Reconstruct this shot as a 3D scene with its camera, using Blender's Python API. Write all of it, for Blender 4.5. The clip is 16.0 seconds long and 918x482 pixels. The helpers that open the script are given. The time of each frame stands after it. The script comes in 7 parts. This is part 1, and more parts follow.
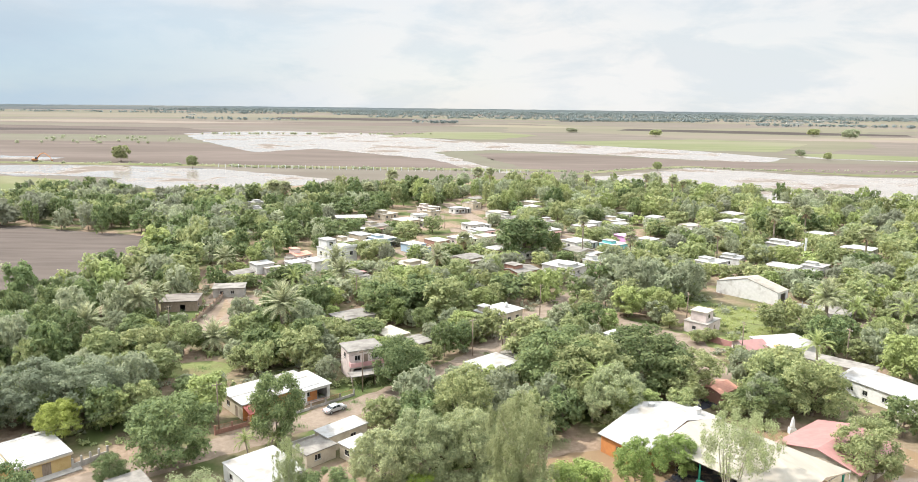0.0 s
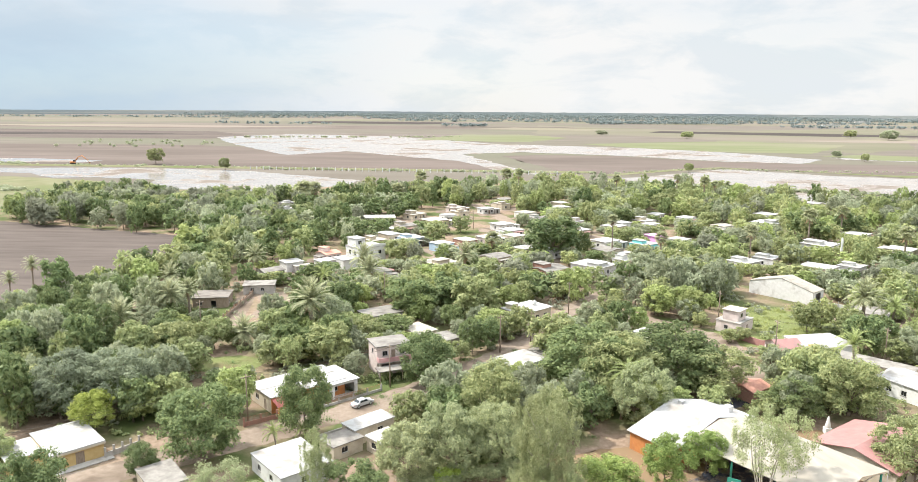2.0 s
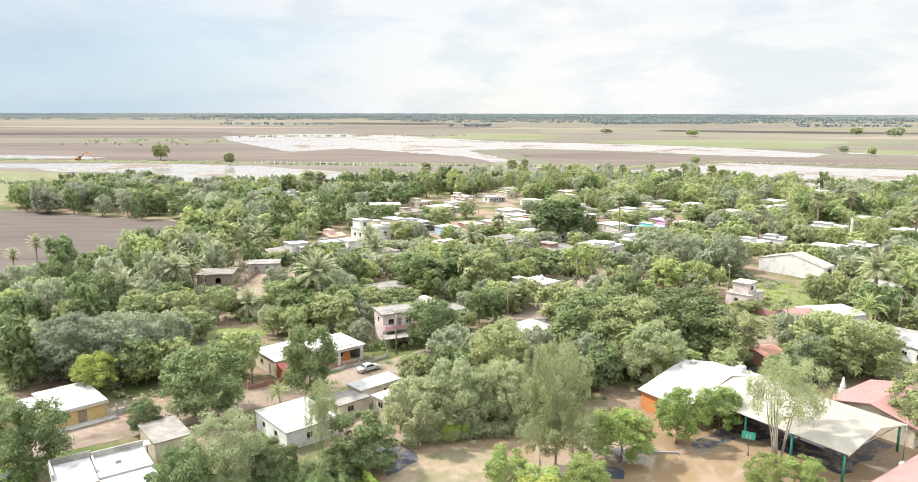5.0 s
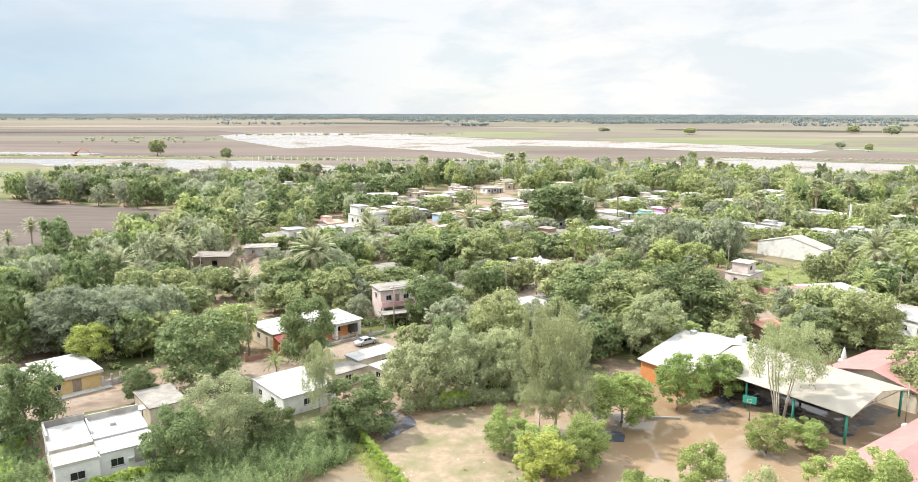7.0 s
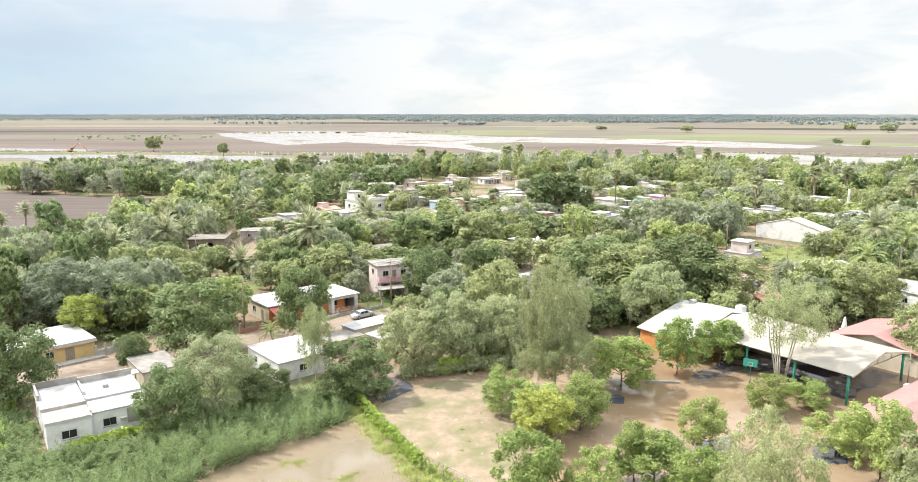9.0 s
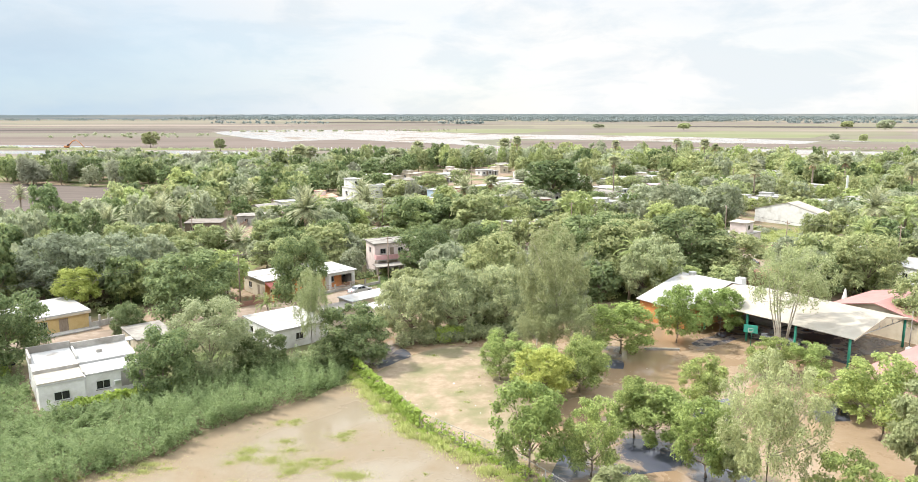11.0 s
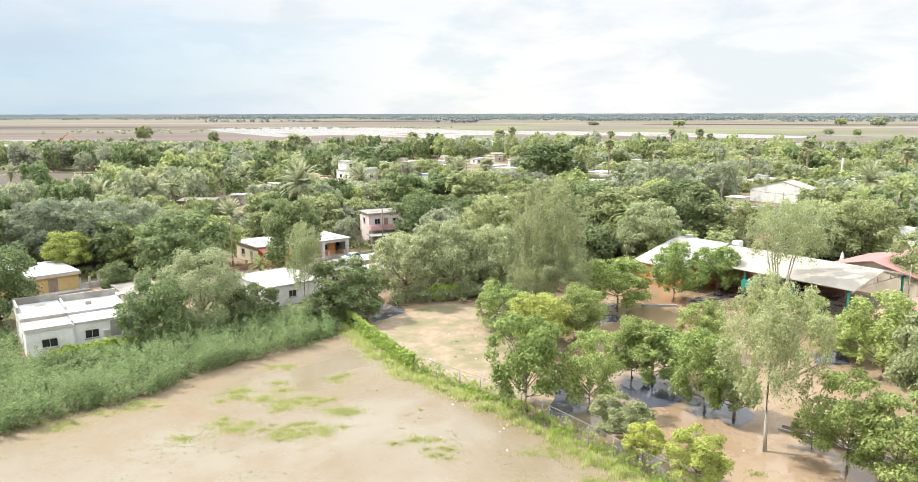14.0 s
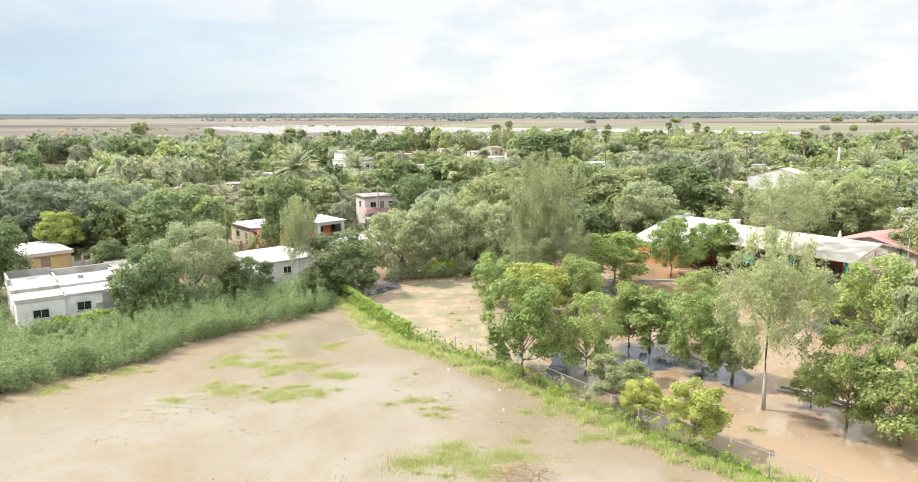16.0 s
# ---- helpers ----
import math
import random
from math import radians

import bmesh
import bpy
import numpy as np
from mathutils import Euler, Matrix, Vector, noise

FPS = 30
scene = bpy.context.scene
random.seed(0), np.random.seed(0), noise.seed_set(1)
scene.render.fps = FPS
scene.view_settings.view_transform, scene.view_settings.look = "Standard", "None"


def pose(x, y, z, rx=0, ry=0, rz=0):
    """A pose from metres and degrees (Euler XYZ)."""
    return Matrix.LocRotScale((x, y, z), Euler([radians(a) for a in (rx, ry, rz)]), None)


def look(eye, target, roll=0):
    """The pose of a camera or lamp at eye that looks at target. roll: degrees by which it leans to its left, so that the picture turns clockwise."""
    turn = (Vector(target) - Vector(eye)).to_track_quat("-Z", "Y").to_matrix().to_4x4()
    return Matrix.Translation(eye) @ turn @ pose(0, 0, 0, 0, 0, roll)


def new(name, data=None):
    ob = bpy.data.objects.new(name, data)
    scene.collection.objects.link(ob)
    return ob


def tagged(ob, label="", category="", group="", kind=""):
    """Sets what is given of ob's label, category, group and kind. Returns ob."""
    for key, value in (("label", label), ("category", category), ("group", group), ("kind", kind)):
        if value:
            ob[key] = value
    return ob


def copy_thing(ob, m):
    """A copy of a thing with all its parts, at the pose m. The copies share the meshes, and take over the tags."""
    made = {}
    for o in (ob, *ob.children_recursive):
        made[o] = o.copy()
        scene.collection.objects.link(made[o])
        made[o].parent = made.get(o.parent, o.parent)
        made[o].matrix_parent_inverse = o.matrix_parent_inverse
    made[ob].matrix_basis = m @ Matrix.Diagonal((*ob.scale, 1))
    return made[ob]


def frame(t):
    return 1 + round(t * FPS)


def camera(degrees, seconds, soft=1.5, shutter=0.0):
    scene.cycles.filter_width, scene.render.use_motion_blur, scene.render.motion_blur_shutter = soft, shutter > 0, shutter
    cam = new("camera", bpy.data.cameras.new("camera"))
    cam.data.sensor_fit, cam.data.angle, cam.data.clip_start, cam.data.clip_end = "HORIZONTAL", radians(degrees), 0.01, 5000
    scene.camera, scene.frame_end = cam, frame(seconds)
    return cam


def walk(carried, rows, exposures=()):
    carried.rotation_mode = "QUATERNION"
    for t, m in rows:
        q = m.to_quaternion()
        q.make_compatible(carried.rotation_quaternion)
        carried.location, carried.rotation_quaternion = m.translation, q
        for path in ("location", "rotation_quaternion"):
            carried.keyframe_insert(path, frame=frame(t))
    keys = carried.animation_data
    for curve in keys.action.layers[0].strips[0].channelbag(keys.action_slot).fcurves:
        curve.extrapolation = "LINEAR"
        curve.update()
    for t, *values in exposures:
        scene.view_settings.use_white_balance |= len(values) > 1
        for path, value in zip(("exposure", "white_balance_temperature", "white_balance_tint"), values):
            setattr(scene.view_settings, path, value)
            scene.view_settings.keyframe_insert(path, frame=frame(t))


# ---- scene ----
cam = camera(65.1, 16.0, soft=0.85)
PATH = [
    (0, (0.212, -0.424, 57.45), (0.203, 1.541, 57.075), 0.7),
    (0.5, (0.468, -0.47, 57.468), (0.417, 1.494, 57.094), 0.6),
    (1, (0.604, -0.462, 57.198), (0.534, 1.502, 56.826), 0.5),
    (1.5, (0.598, -0.465, 56.712), (0.517, 1.499, 56.343), 0.4),
    (2, (0.516, -0.355, 55.763), (0.426, 1.61, 55.397), 0.4),
    (2.5, (0.333, -0.058, 54.63), (0.236, 1.906, 54.266), 0.3),
    (3, (0.326, 0.006, 53.518), (0.221, 1.97, 53.156), 0.3),
    (3.5, (0.144, 0.084, 52.168), (0.039, 2.049, 51.807), 0.3),
    (4, (0.193, 0.131, 50.802), (0.087, 2.095, 50.442), 0.2),
    (6.5, (-0.017, 0.144, 43.889), (-0.115, 2.11, 43.533), 0.1),
    (7, (-0.018, 0.114, 42.61), (-0.114, 2.08, 42.255), 0.1),
    (7.5, (0.129, 0.241, 41.213), (0.033, 2.207, 40.86), 0.0),
    (8, (0.026, 0.234, 39.828), (-0.067, 2.2, 39.476), 0.0),
    (8.5, (0.046, 0.331, 38.464), (-0.044, 2.298, 38.112), -0.0),
    (9, (0.0, 0.291, 37.156), (-0.089, 2.257, 36.804), -0.0),
    (11.5, (-0.006, 0.402, 31.162), (-0.087, 2.369, 30.812), -0.1),
    (12, (-0.001, 0.381, 30.057), (-0.08, 2.348, 29.706), -0.1),
    (12.5, (-0.013, 0.388, 29.053), (-0.089, 2.356, 28.702), -0.1),
    (13, (-0.01, 0.421, 27.931), (-0.085, 2.389, 27.582), -0.1),
    (13.5, (0.009, 0.37, 27.071), (-0.063, 2.338, 26.722), -0.1),
    (14, (-0.008, 0.408, 26.056), (-0.077, 2.377, 25.707), -0.1),
    (14.5, (0.072, 0.438, 25.196), (0.004, 2.406, 24.847), -0.2),
    (15, (0.031, 0.464, 24.276), (-0.033, 2.432, 23.927), -0.2),
    (15.5, (0.025, 0.485, 23.562), (-0.038, 2.453, 23.211), -0.2),
    (16, (0.136, 0.519, 22.682), (0.075, 2.487, 22.332), -0.2),
]
walk(cam, [(t, look(eye, target, roll)) for t, eye, target, roll in PATH], exposures=[(0, 1.30), (4, 1.4), (16, 1.45)])
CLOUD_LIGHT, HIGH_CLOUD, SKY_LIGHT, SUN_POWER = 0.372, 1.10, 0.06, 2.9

# ---------------------------------------------------------------- light
SUN_AZ, SUN_EL = radians(-71), radians(49)          # azimuth clockwise from +y
world = bpy.data.worlds.new("sky")
scene.world = world
world.use_nodes = True
wn, wl = world.node_tree.nodes, world.node_tree.links
wn.clear()


def wnode(kind, **vals):
    n = wn.new(kind)
    for k, v in vals.items():
        n.inputs[k].default_value = v
    return n


sky = wn.new("ShaderNodeTexSky")
sky.sky_type, sky.sun_disc = "NISHITA", False
sky.sun_elevation, sky.sun_rotation = SUN_EL, SUN_AZ
sky.altitude, sky.air_density, sky.dust_density, sky.ozone_density = 50, 1.0, 0.4, 2.5
sky_bg = wnode("ShaderNodeBackground", Strength=SKY_LIGHT)
cloud_bg = wnode("ShaderNodeBackground", Strength=CLOUD_LIGHT)
wl.new(sky.outputs[0], sky_bg.inputs[0])
co = wn.new("ShaderNodeTexCoord")
stretch = wn.new("ShaderNodeMapping")
stretch.inputs["Scale"].default_value = (1.0, 1.0, 3.2)
stretch.inputs["Location"].default_value = (0.35, 0.1, 0.0)
wl.new(co.outputs["Generated"], stretch.inputs[0])
big = wnode("ShaderNodeTexNoise", Scale=2.6, Detail=9.0, Roughness=0.56, Distortion=0.25)
wl.new(stretch.outputs[0], big.inputs["Vector"])
fine = wnode("ShaderNodeTexNoise", Scale=6.5, Detail=8.0, Roughness=0.6, Distortion=0.3)
wl.new(stretch.outputs[0], fine.inputs["Vector"])
cover = wn.new("ShaderNodeValToRGB")
cover.color_ramp.elements[0].position, cover.color_ramp.elements[1].position = 0.40, 0.58
cover.color_ramp.elements[0].color = (0.85, 0.85, 0.85, 1)
wl.new(big.outputs[0], cover.inputs[0])
axes = wn.new("ShaderNodeSeparateXYZ")
wl.new(co.outputs["Generated"], axes.inputs[0])
shade = wn.new("ShaderNodeValToRGB")
shade.color_ramp.elements[0].position, shade.color_ramp.elements[1].position = 0.40, 0.54
shade.color_ramp.elements[0].color = (0.855, 0.905, 0.94, 1)
shade.color_ramp.elements[1].color = (1.0, 1.0, 0.995, 1)
wl.new(fine.outputs[0], shade.inputs[0])
# rain-blue cloud bases low in the west, brighter thin cloud higher up
west = wn.new("ShaderNodeMapRange")
west.interpolation_type = "SMOOTHSTEP"
west.inputs["From Min"].default_value, west.inputs["From Max"].default_value = -0.05, -0.55
wl.new(axes.outputs[0], west.inputs[0])
lowdown = wn.new("ShaderNodeMapRange")
lowdown.interpolation_type = "SMOOTHSTEP"
lowdown.inputs["From Min"].default_value, lowdown.inputs["From Max"].default_value = 0.26, 0.0
wl.new(axes.outputs[2], lowdown.inputs[0])
rain = wn.new("ShaderNodeMath")
rain.operation = "MULTIPLY"
wl.new(west.outputs[0], rain.inputs[0])
wl.new(lowdown.outputs[0], rain.inputs[1])
blue = wn.new("ShaderNodeMix")
blue.data_type = "RGBA"
blue.inputs[7].default_value = (0.53, 0.69, 0.84, 1)
wl.new(rain.outputs[0], blue.inputs[0])
wl.new(shade.outputs[0], blue.inputs[6])
# thinner cloud overhead lets the blue of the sky through
high = wn.new("ShaderNodeMapRange")
high.interpolation_type = "SMOOTHSTEP"
high.inputs["From Min"].default_value, high.inputs["From Max"].default_value = 0.28, 0.75
wl.new(axes.outputs[2], high.inputs[0])
thin = wn.new("ShaderNodeMix")
thin.data_type = "RGBA"
thin.inputs[7].default_value = (0.93, 0.98, 1.03, 1)
wl.new(high.outputs[0], thin.inputs[0])
wl.new(blue.outputs[2], thin.inputs[6])
wl.new(thin.outputs[2], cloud_bg.inputs[0])
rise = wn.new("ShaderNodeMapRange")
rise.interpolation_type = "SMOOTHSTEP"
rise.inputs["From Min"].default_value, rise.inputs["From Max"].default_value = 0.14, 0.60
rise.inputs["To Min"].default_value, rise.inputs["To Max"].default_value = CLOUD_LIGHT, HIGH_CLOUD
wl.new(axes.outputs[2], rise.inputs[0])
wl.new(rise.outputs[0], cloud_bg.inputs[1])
mixed = wn.new("ShaderNodeMixShader")
wl.new(cover.outputs[0], mixed.inputs[0])
wl.new(sky_bg.outputs[0], mixed.inputs[1])
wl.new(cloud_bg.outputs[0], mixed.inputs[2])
wout = wn.new("ShaderNodeOutputWorld")
wl.new(mixed.outputs[0], wout.inputs[0])

sun = new("sun", bpy.data.lights.new("sun", "SUN"))
sun.data.energy, sun.data.angle, sun.data.color = SUN_POWER, radians(0.55), (1.0, 0.955, 0.88)
toward = Vector((math.sin(SUN_AZ) * math.cos(SUN_EL), math.cos(SUN_AZ) * math.cos(SUN_EL), math.sin(SUN_EL)))
sun.matrix_world = look(toward * 300, (0, 0, 0))

# ---------------------------------------------------------------- materials


def material(name, dark, light, rough=0.8, scale=1.0, bump=0.0, metal=0.0, patch=None, patch_scale=0.15, patch_at=(0.5, 0.65),
             spec=0.4, tint=0.0, lean=(1, 1, 1)):
    """A surface with fine grain between two colours at scale (1/m), larger patches of a third colour, relief and a tint per object."""
    m = bpy.data.materials.new(name)
    m.use_nodes = True
    n, l = m.node_tree.nodes, m.node_tree.links
    b = n["Principled BSDF"]
    b.inputs["Roughness"].default_value, b.inputs["Metallic"].default_value = rough, metal
    b.inputs["Specular IOR Level"].default_value = spec
    pos = n.new("ShaderNodeNewGeometry").outputs["Position"]
    mp = n.new("ShaderNodeMapping")
    mp.inputs["Scale"].default_value = lean
    l.new(pos, mp.inputs[0])
    pos = mp.outputs[0]
    g = n.new("ShaderNodeTexNoise")
    g.inputs["Scale"].default_value, g.inputs["Detail"].default_value, g.inputs["Roughness"].default_value = scale, 6, 0.65
    l.new(pos, g.inputs["Vector"])
    r = n.new("ShaderNodeMapRange")
    r.inputs["From Min"].default_value, r.inputs["From Max"].default_value = 0.32, 0.68
    l.new(g.outputs[0], r.inputs[0])
    mix = n.new("ShaderNodeMix")
    mix.data_type = "RGBA"
    mix.inputs[6].default_value, mix.inputs[7].default_value = (*dark, 1), (*light, 1)
    l.new(r.outputs[0], mix.inputs[0])
    col = mix.outputs[2]
    if patch:
        p = n.new("ShaderNodeTexNoise")
        p.inputs["Scale"].default_value, p.inputs["Detail"].default_value, p.inputs["Distortion"].default_value = patch_scale, 7, 0.4
        l.new(pos, p.inputs["Vector"])
        pr = n.new("ShaderNodeMapRange")
        pr.inputs["From Min"].default_value, pr.inputs["From Max"].default_value = patch_at
        l.new(p.outputs[0], pr.inputs[0])
        m2 = n.new("ShaderNodeMix")
        m2.data_type = "RGBA"
        m2.inputs[7].default_value = (*patch, 1)
        l.new(pr.outputs[0], m2.inputs[0])
        l.new(col, m2.inputs[6])
        col = m2.outputs[2]
    if tint:
        oi = n.new("ShaderNodeObjectInfo")
        hs = n.new("ShaderNodeHueSaturation")
        mr = n.new("ShaderNodeMapRange")
        mr.inputs["To Min"].default_value, mr.inputs["To Max"].default_value = 1 - tint, 1 + tint
        l.new(oi.outputs["Random"], mr.inputs[0])
        l.new(mr.outputs[0], hs.inputs["Value"])
        l.new(col, hs.inputs["Color"])
        col = hs.outputs[0]
    l.new(col, b.inputs["Base Color"])
    if bump:
        bp = n.new("ShaderNodeBump")
        bp.inputs["Strength"].default_value, bp.inputs["Distance"].default_value = 0.6, bump
        l.new(g.outputs[0], bp.inputs["Height"])
        l.new(bp.outputs[0], b.inputs["Normal"])
    return m


def leaf_material(name, deep, bright, through_light=0.35, hue=0.02, value=0.25, rough=0.62, gloss=0.18, joined=False):
    """Leaves that differ one by one and tree by tree, and let some sun through."""
    m = bpy.data.materials.new(name)
    m.use_nodes = True
    n, l = m.node_tree.nodes, m.node_tree.links
    b = n["Principled BSDF"]
    b.inputs["Roughness"].default_value, b.inputs["Specular IOR Level"].default_value = rough, gloss
    isl = n.new("ShaderNodeNewGeometry").outputs["Random Per Island"]
    mix = n.new("ShaderNodeMix")
    mix.data_type = "RGBA"
    mix.inputs[6].default_value, mix.inputs[7].default_value = (*deep, 1), (*bright, 1)
    l.new(isl, mix.inputs[0])
    if joined:
        oi = n.new("ShaderNodeAttribute")
        oi.attribute_name = "tint"
        rnd = oi.outputs["Fac"]
    else:
        rnd = n.new("ShaderNodeObjectInfo").outputs["Random"]
    hs = n.new("ShaderNodeHueSaturation")
    for out, lo, hi in (("Hue", 0.5 - hue, 0.5 + hue), ("Value", 1 - value, 1 + value)):
        mr = n.new("ShaderNodeMapRange")
        mr.inputs["To Min"].default_value, mr.inputs["To Max"].default_value = lo, hi
        if out == "Hue":
            mul = n.new("ShaderNodeMath")
            mul.operation = "MULTIPLY"
            mul.inputs[1].default_value = 7.31
            fr = n.new("ShaderNodeMath")
            fr.operation = "FRACT"
            l.new(rnd, mul.inputs[0])
            l.new(mul.outputs[0], fr.inputs[0])
            l.new(fr.outputs[0], mr.inputs[0])
        else:
            l.new(rnd, mr.inputs[0])
        l.new(mr.outputs[0], hs.inputs[out])
    l.new(mix.outputs[2], hs.inputs["Color"])
    l.new(hs.outputs[0], b.inputs["Base Color"])
    tr = n.new("ShaderNodeBsdfTranslucent")
    l.new(hs.outputs[0], tr.inputs[0])
    ms = n.new("ShaderNodeMixShader")
    ms.inputs[0].default_value = through_light
    l.new(b.outputs[0], ms.inputs[1])
    l.new(tr.outputs[0], ms.inputs[2])
    l.new(ms.outputs[0], n["Material Output"].inputs[0])
    return m


def water_material(name, mud, clear, rough=0.06, ripple=0.004, shoal=None, shoal_at=(0.5, 0.6), shoal_scale=0.12, specks=0.0, banks=()):
    """Muddy standing water: brown below, a mirror above, with shoals where the ground shows through as damp mud."""
    m = bpy.data.materials.new(name)
    m.use_nodes = True
    n, l = m.node_tree.nodes, m.node_tree.links
    b = n["Principled BSDF"]
    pos = n.new("ShaderNodeNewGeometry").outputs["Position"]
    g = n.new("ShaderNodeTexNoise")
    g.inputs["Scale"].default_value, g.inputs["Detail"].default_value, g.inputs["Distortion"].default_value = 0.07, 9, 0.5
    l.new(pos, g.inputs["Vector"])
    mix = n.new("ShaderNodeMix")
    mix.data_type = "RGBA"
    mix.inputs[6].default_value, mix.inputs[7].default_value = (*mud, 1), (*clear, 1)
    gr = n.new("ShaderNodeMapRange")
    gr.inputs["From Min"].default_value, gr.inputs["From Max"].default_value = 0.40, 0.60
    l.new(g.outputs[0], gr.inputs[0])
    l.new(gr.outputs[0], mix.inputs[0])
    col, ro = mix.outputs[2], None
    b.inputs["Roughness"].default_value = rough
    b.inputs["IOR"].default_value = 1.33
    rp = n.new("ShaderNodeTexNoise")
    rp.inputs["Scale"].default_value, rp.inputs["Detail"].default_value = 1.6, 4
    l.new(pos, rp.inputs["Vector"])
    bp = n.new("ShaderNodeBump")
    bp.inputs["Strength"].default_value, bp.inputs["Distance"].default_value = 0.4, ripple
    l.new(rp.outputs[0], bp.inputs["Height"])
    l.new(bp.outputs[0], b.inputs["Normal"])
    if shoal:
        s = n.new("ShaderNodeTexNoise")
        s.inputs["Scale"].default_value, s.inputs["Detail"].default_value, s.inputs["Distortion"].default_value = shoal_scale, 9, 0.25
        s.inputs["Roughness"].default_value = 0.68
        l.new(pos, s.inputs["Vector"])
        sr = n.new("ShaderNodeMapRange")
        sr.inputs["From Min"].default_value, sr.inputs["From Max"].default_value = shoal_at
        l.new(s.outputs[0], sr.inputs[0])
        reach = sr.outputs[0]
        for (nx, ny), far_off, width in banks:        # the bed rises towards the banks
            dot = n.new("ShaderNodeVectorMath")
            dot.operation = "DOT_PRODUCT"
            dot.inputs[1].default_value = (nx, ny, 0)
            l.new(pos, dot.inputs[0])
            wave = n.new("ShaderNodeMath")
            wave.operation = "MULTIPLY_ADD"
            wave.inputs[1].default_value = 2.2 * width
            l.new(s.outputs[0], wave.inputs[0])
            l.new(dot.outputs["Value"], wave.inputs[2])
            near = n.new("ShaderNodeMapRange")
            near.interpolation_type = "SMOOTHSTEP"
            near.inputs["From Min"].default_value, near.inputs["From Max"].default_value = far_off + 1.1 * width - width * 0.6, far_off + 1.1 * width + width * 0.5
            l.new(wave.outputs[0], near.inputs[0])
            top = n.new("ShaderNodeMath")
            top.operation = "MAXIMUM"
            l.new(reach, top.inputs[0])
            l.new(near.outputs[0], top.inputs[1])
            reach = top.outputs[0]
        sr = reach.node
        m2 = n.new("ShaderNodeMix")
        m2.data_type = "RGBA"
        m2.inputs[7].default_value = (*shoal, 1)
        l.new(col, m2.inputs[6])
        l.new(sr.outputs[0], m2.inputs[0])
        col = m2.outputs[2]
        rr = n.new("ShaderNodeMapRange")
        rr.inputs["To Min"].default_value, rr.inputs["To Max"].default_value = rough, 0.75
        l.new(sr.outputs[0], rr.inputs[0])
        l.new(rr.outputs[0], b.inputs["Roughness"])
        sp = n.new("ShaderNodeMapRange")
        sp.inputs["To Min"].default_value, sp.inputs["To Max"].default_value = 0.5, 0.2
        l.new(sr.outputs[0], sp.inputs[0])
        l.new(sp.outputs[0], b.inputs["Specular IOR Level"])
    if specks:                                    # floating bits and trodden mud
        sn = n.new("ShaderNodeTexNoise")
        sn.inputs["Scale"].default_value, sn.inputs["Detail"].default_value, sn.inputs["Roughness"].default_value = 1.7, 8, 0.72
        st = n.new("ShaderNodeMapping")
        st.inputs["Scale"].default_value = (0.7, 1.5, 1)
        l.new(pos, st.inputs[0])
        l.new(st.outputs[0], sn.inputs["Vector"])
        sk = n.new("ShaderNodeMapRange")
        sk.inputs["From Min"].default_value, sk.inputs["From Max"].default_value = 0.585, 0.70
        sk.inputs["To Max"].default_value = specks
        l.new(sn.outputs[0], sk.inputs[0])
        m3 = n.new("ShaderNodeMix")
        m3.data_type = "RGBA"
        m3.inputs[7].default_value = (0.085, 0.066, 0.040, 1)
        l.new(col, m3.inputs[6])
        l.new(sk.outputs[0], m3.inputs[0])
        col = m3.outputs[2]
    l.new(col, b.inputs["Base Color"])
    return m


M = {}
M["soil"] = material("village_soil", (0.158, 0.114, 0.079), (0.274, 0.205, 0.153), 0.9, 0.8, 0.05, patch=(0.079, 0.099, 0.036), patch_scale=0.07, patch_at=(0.42, 0.60), spec=0.06)
M["plain"] = material("farm_soil", (0.116, 0.097, 0.083), (0.160, 0.137, 0.118), 0.95, 0.02, 0.0, patch=(0.122, 0.122, 0.086), patch_scale=0.0016, patch_at=(0.45, 0.62), lean=(0.35, 1, 1), spec=0.06)
M["plough"] = material("ploughed_soil", (0.078, 0.064, 0.056), (0.122, 0.101, 0.089), 0.95, 0.25, 0.08, patch=(0.124, 0.102, 0.088), patch_scale=0.02, lean=(0.1, 1, 1), spec=0.06)
# ploughed soil darkened in its base colour to give cloud shadow
M["plough_shaded"] = material("cloud_shaded_soil", (0.045, 0.038, 0.035), (0.067, 0.055, 0.050), 0.9, 0.02, lean=(0.2, 1, 1), spec=0.06)
M["plough_red"] = material("reddish_ploughed_soil", (0.110, 0.089, 0.077), (0.146, 0.119, 0.104), 0.95, 0.03, patch=(0.092, 0.075, 0.063), patch_scale=0.006, lean=(0.3, 1, 1), spec=0.06)
M["olive_field"] = material("olive_field", (0.122, 0.118, 0.080), (0.160, 0.150, 0.108), 0.95, 0.006, patch=(0.160, 0.138, 0.112), patch_scale=0.002, patch_at=(0.45, 0.6), lean=(0.35, 1, 1), spec=0.06)
M["tan_field"] = material("dry_tan_field", (0.172, 0.143, 0.117), (0.215, 0.184, 0.152), 0.95, 0.01, patch=(0.180, 0.165, 0.115), patch_scale=0.004, patch_at=(0.5, 0.65), lean=(0.3, 1, 1), spec=0.06)
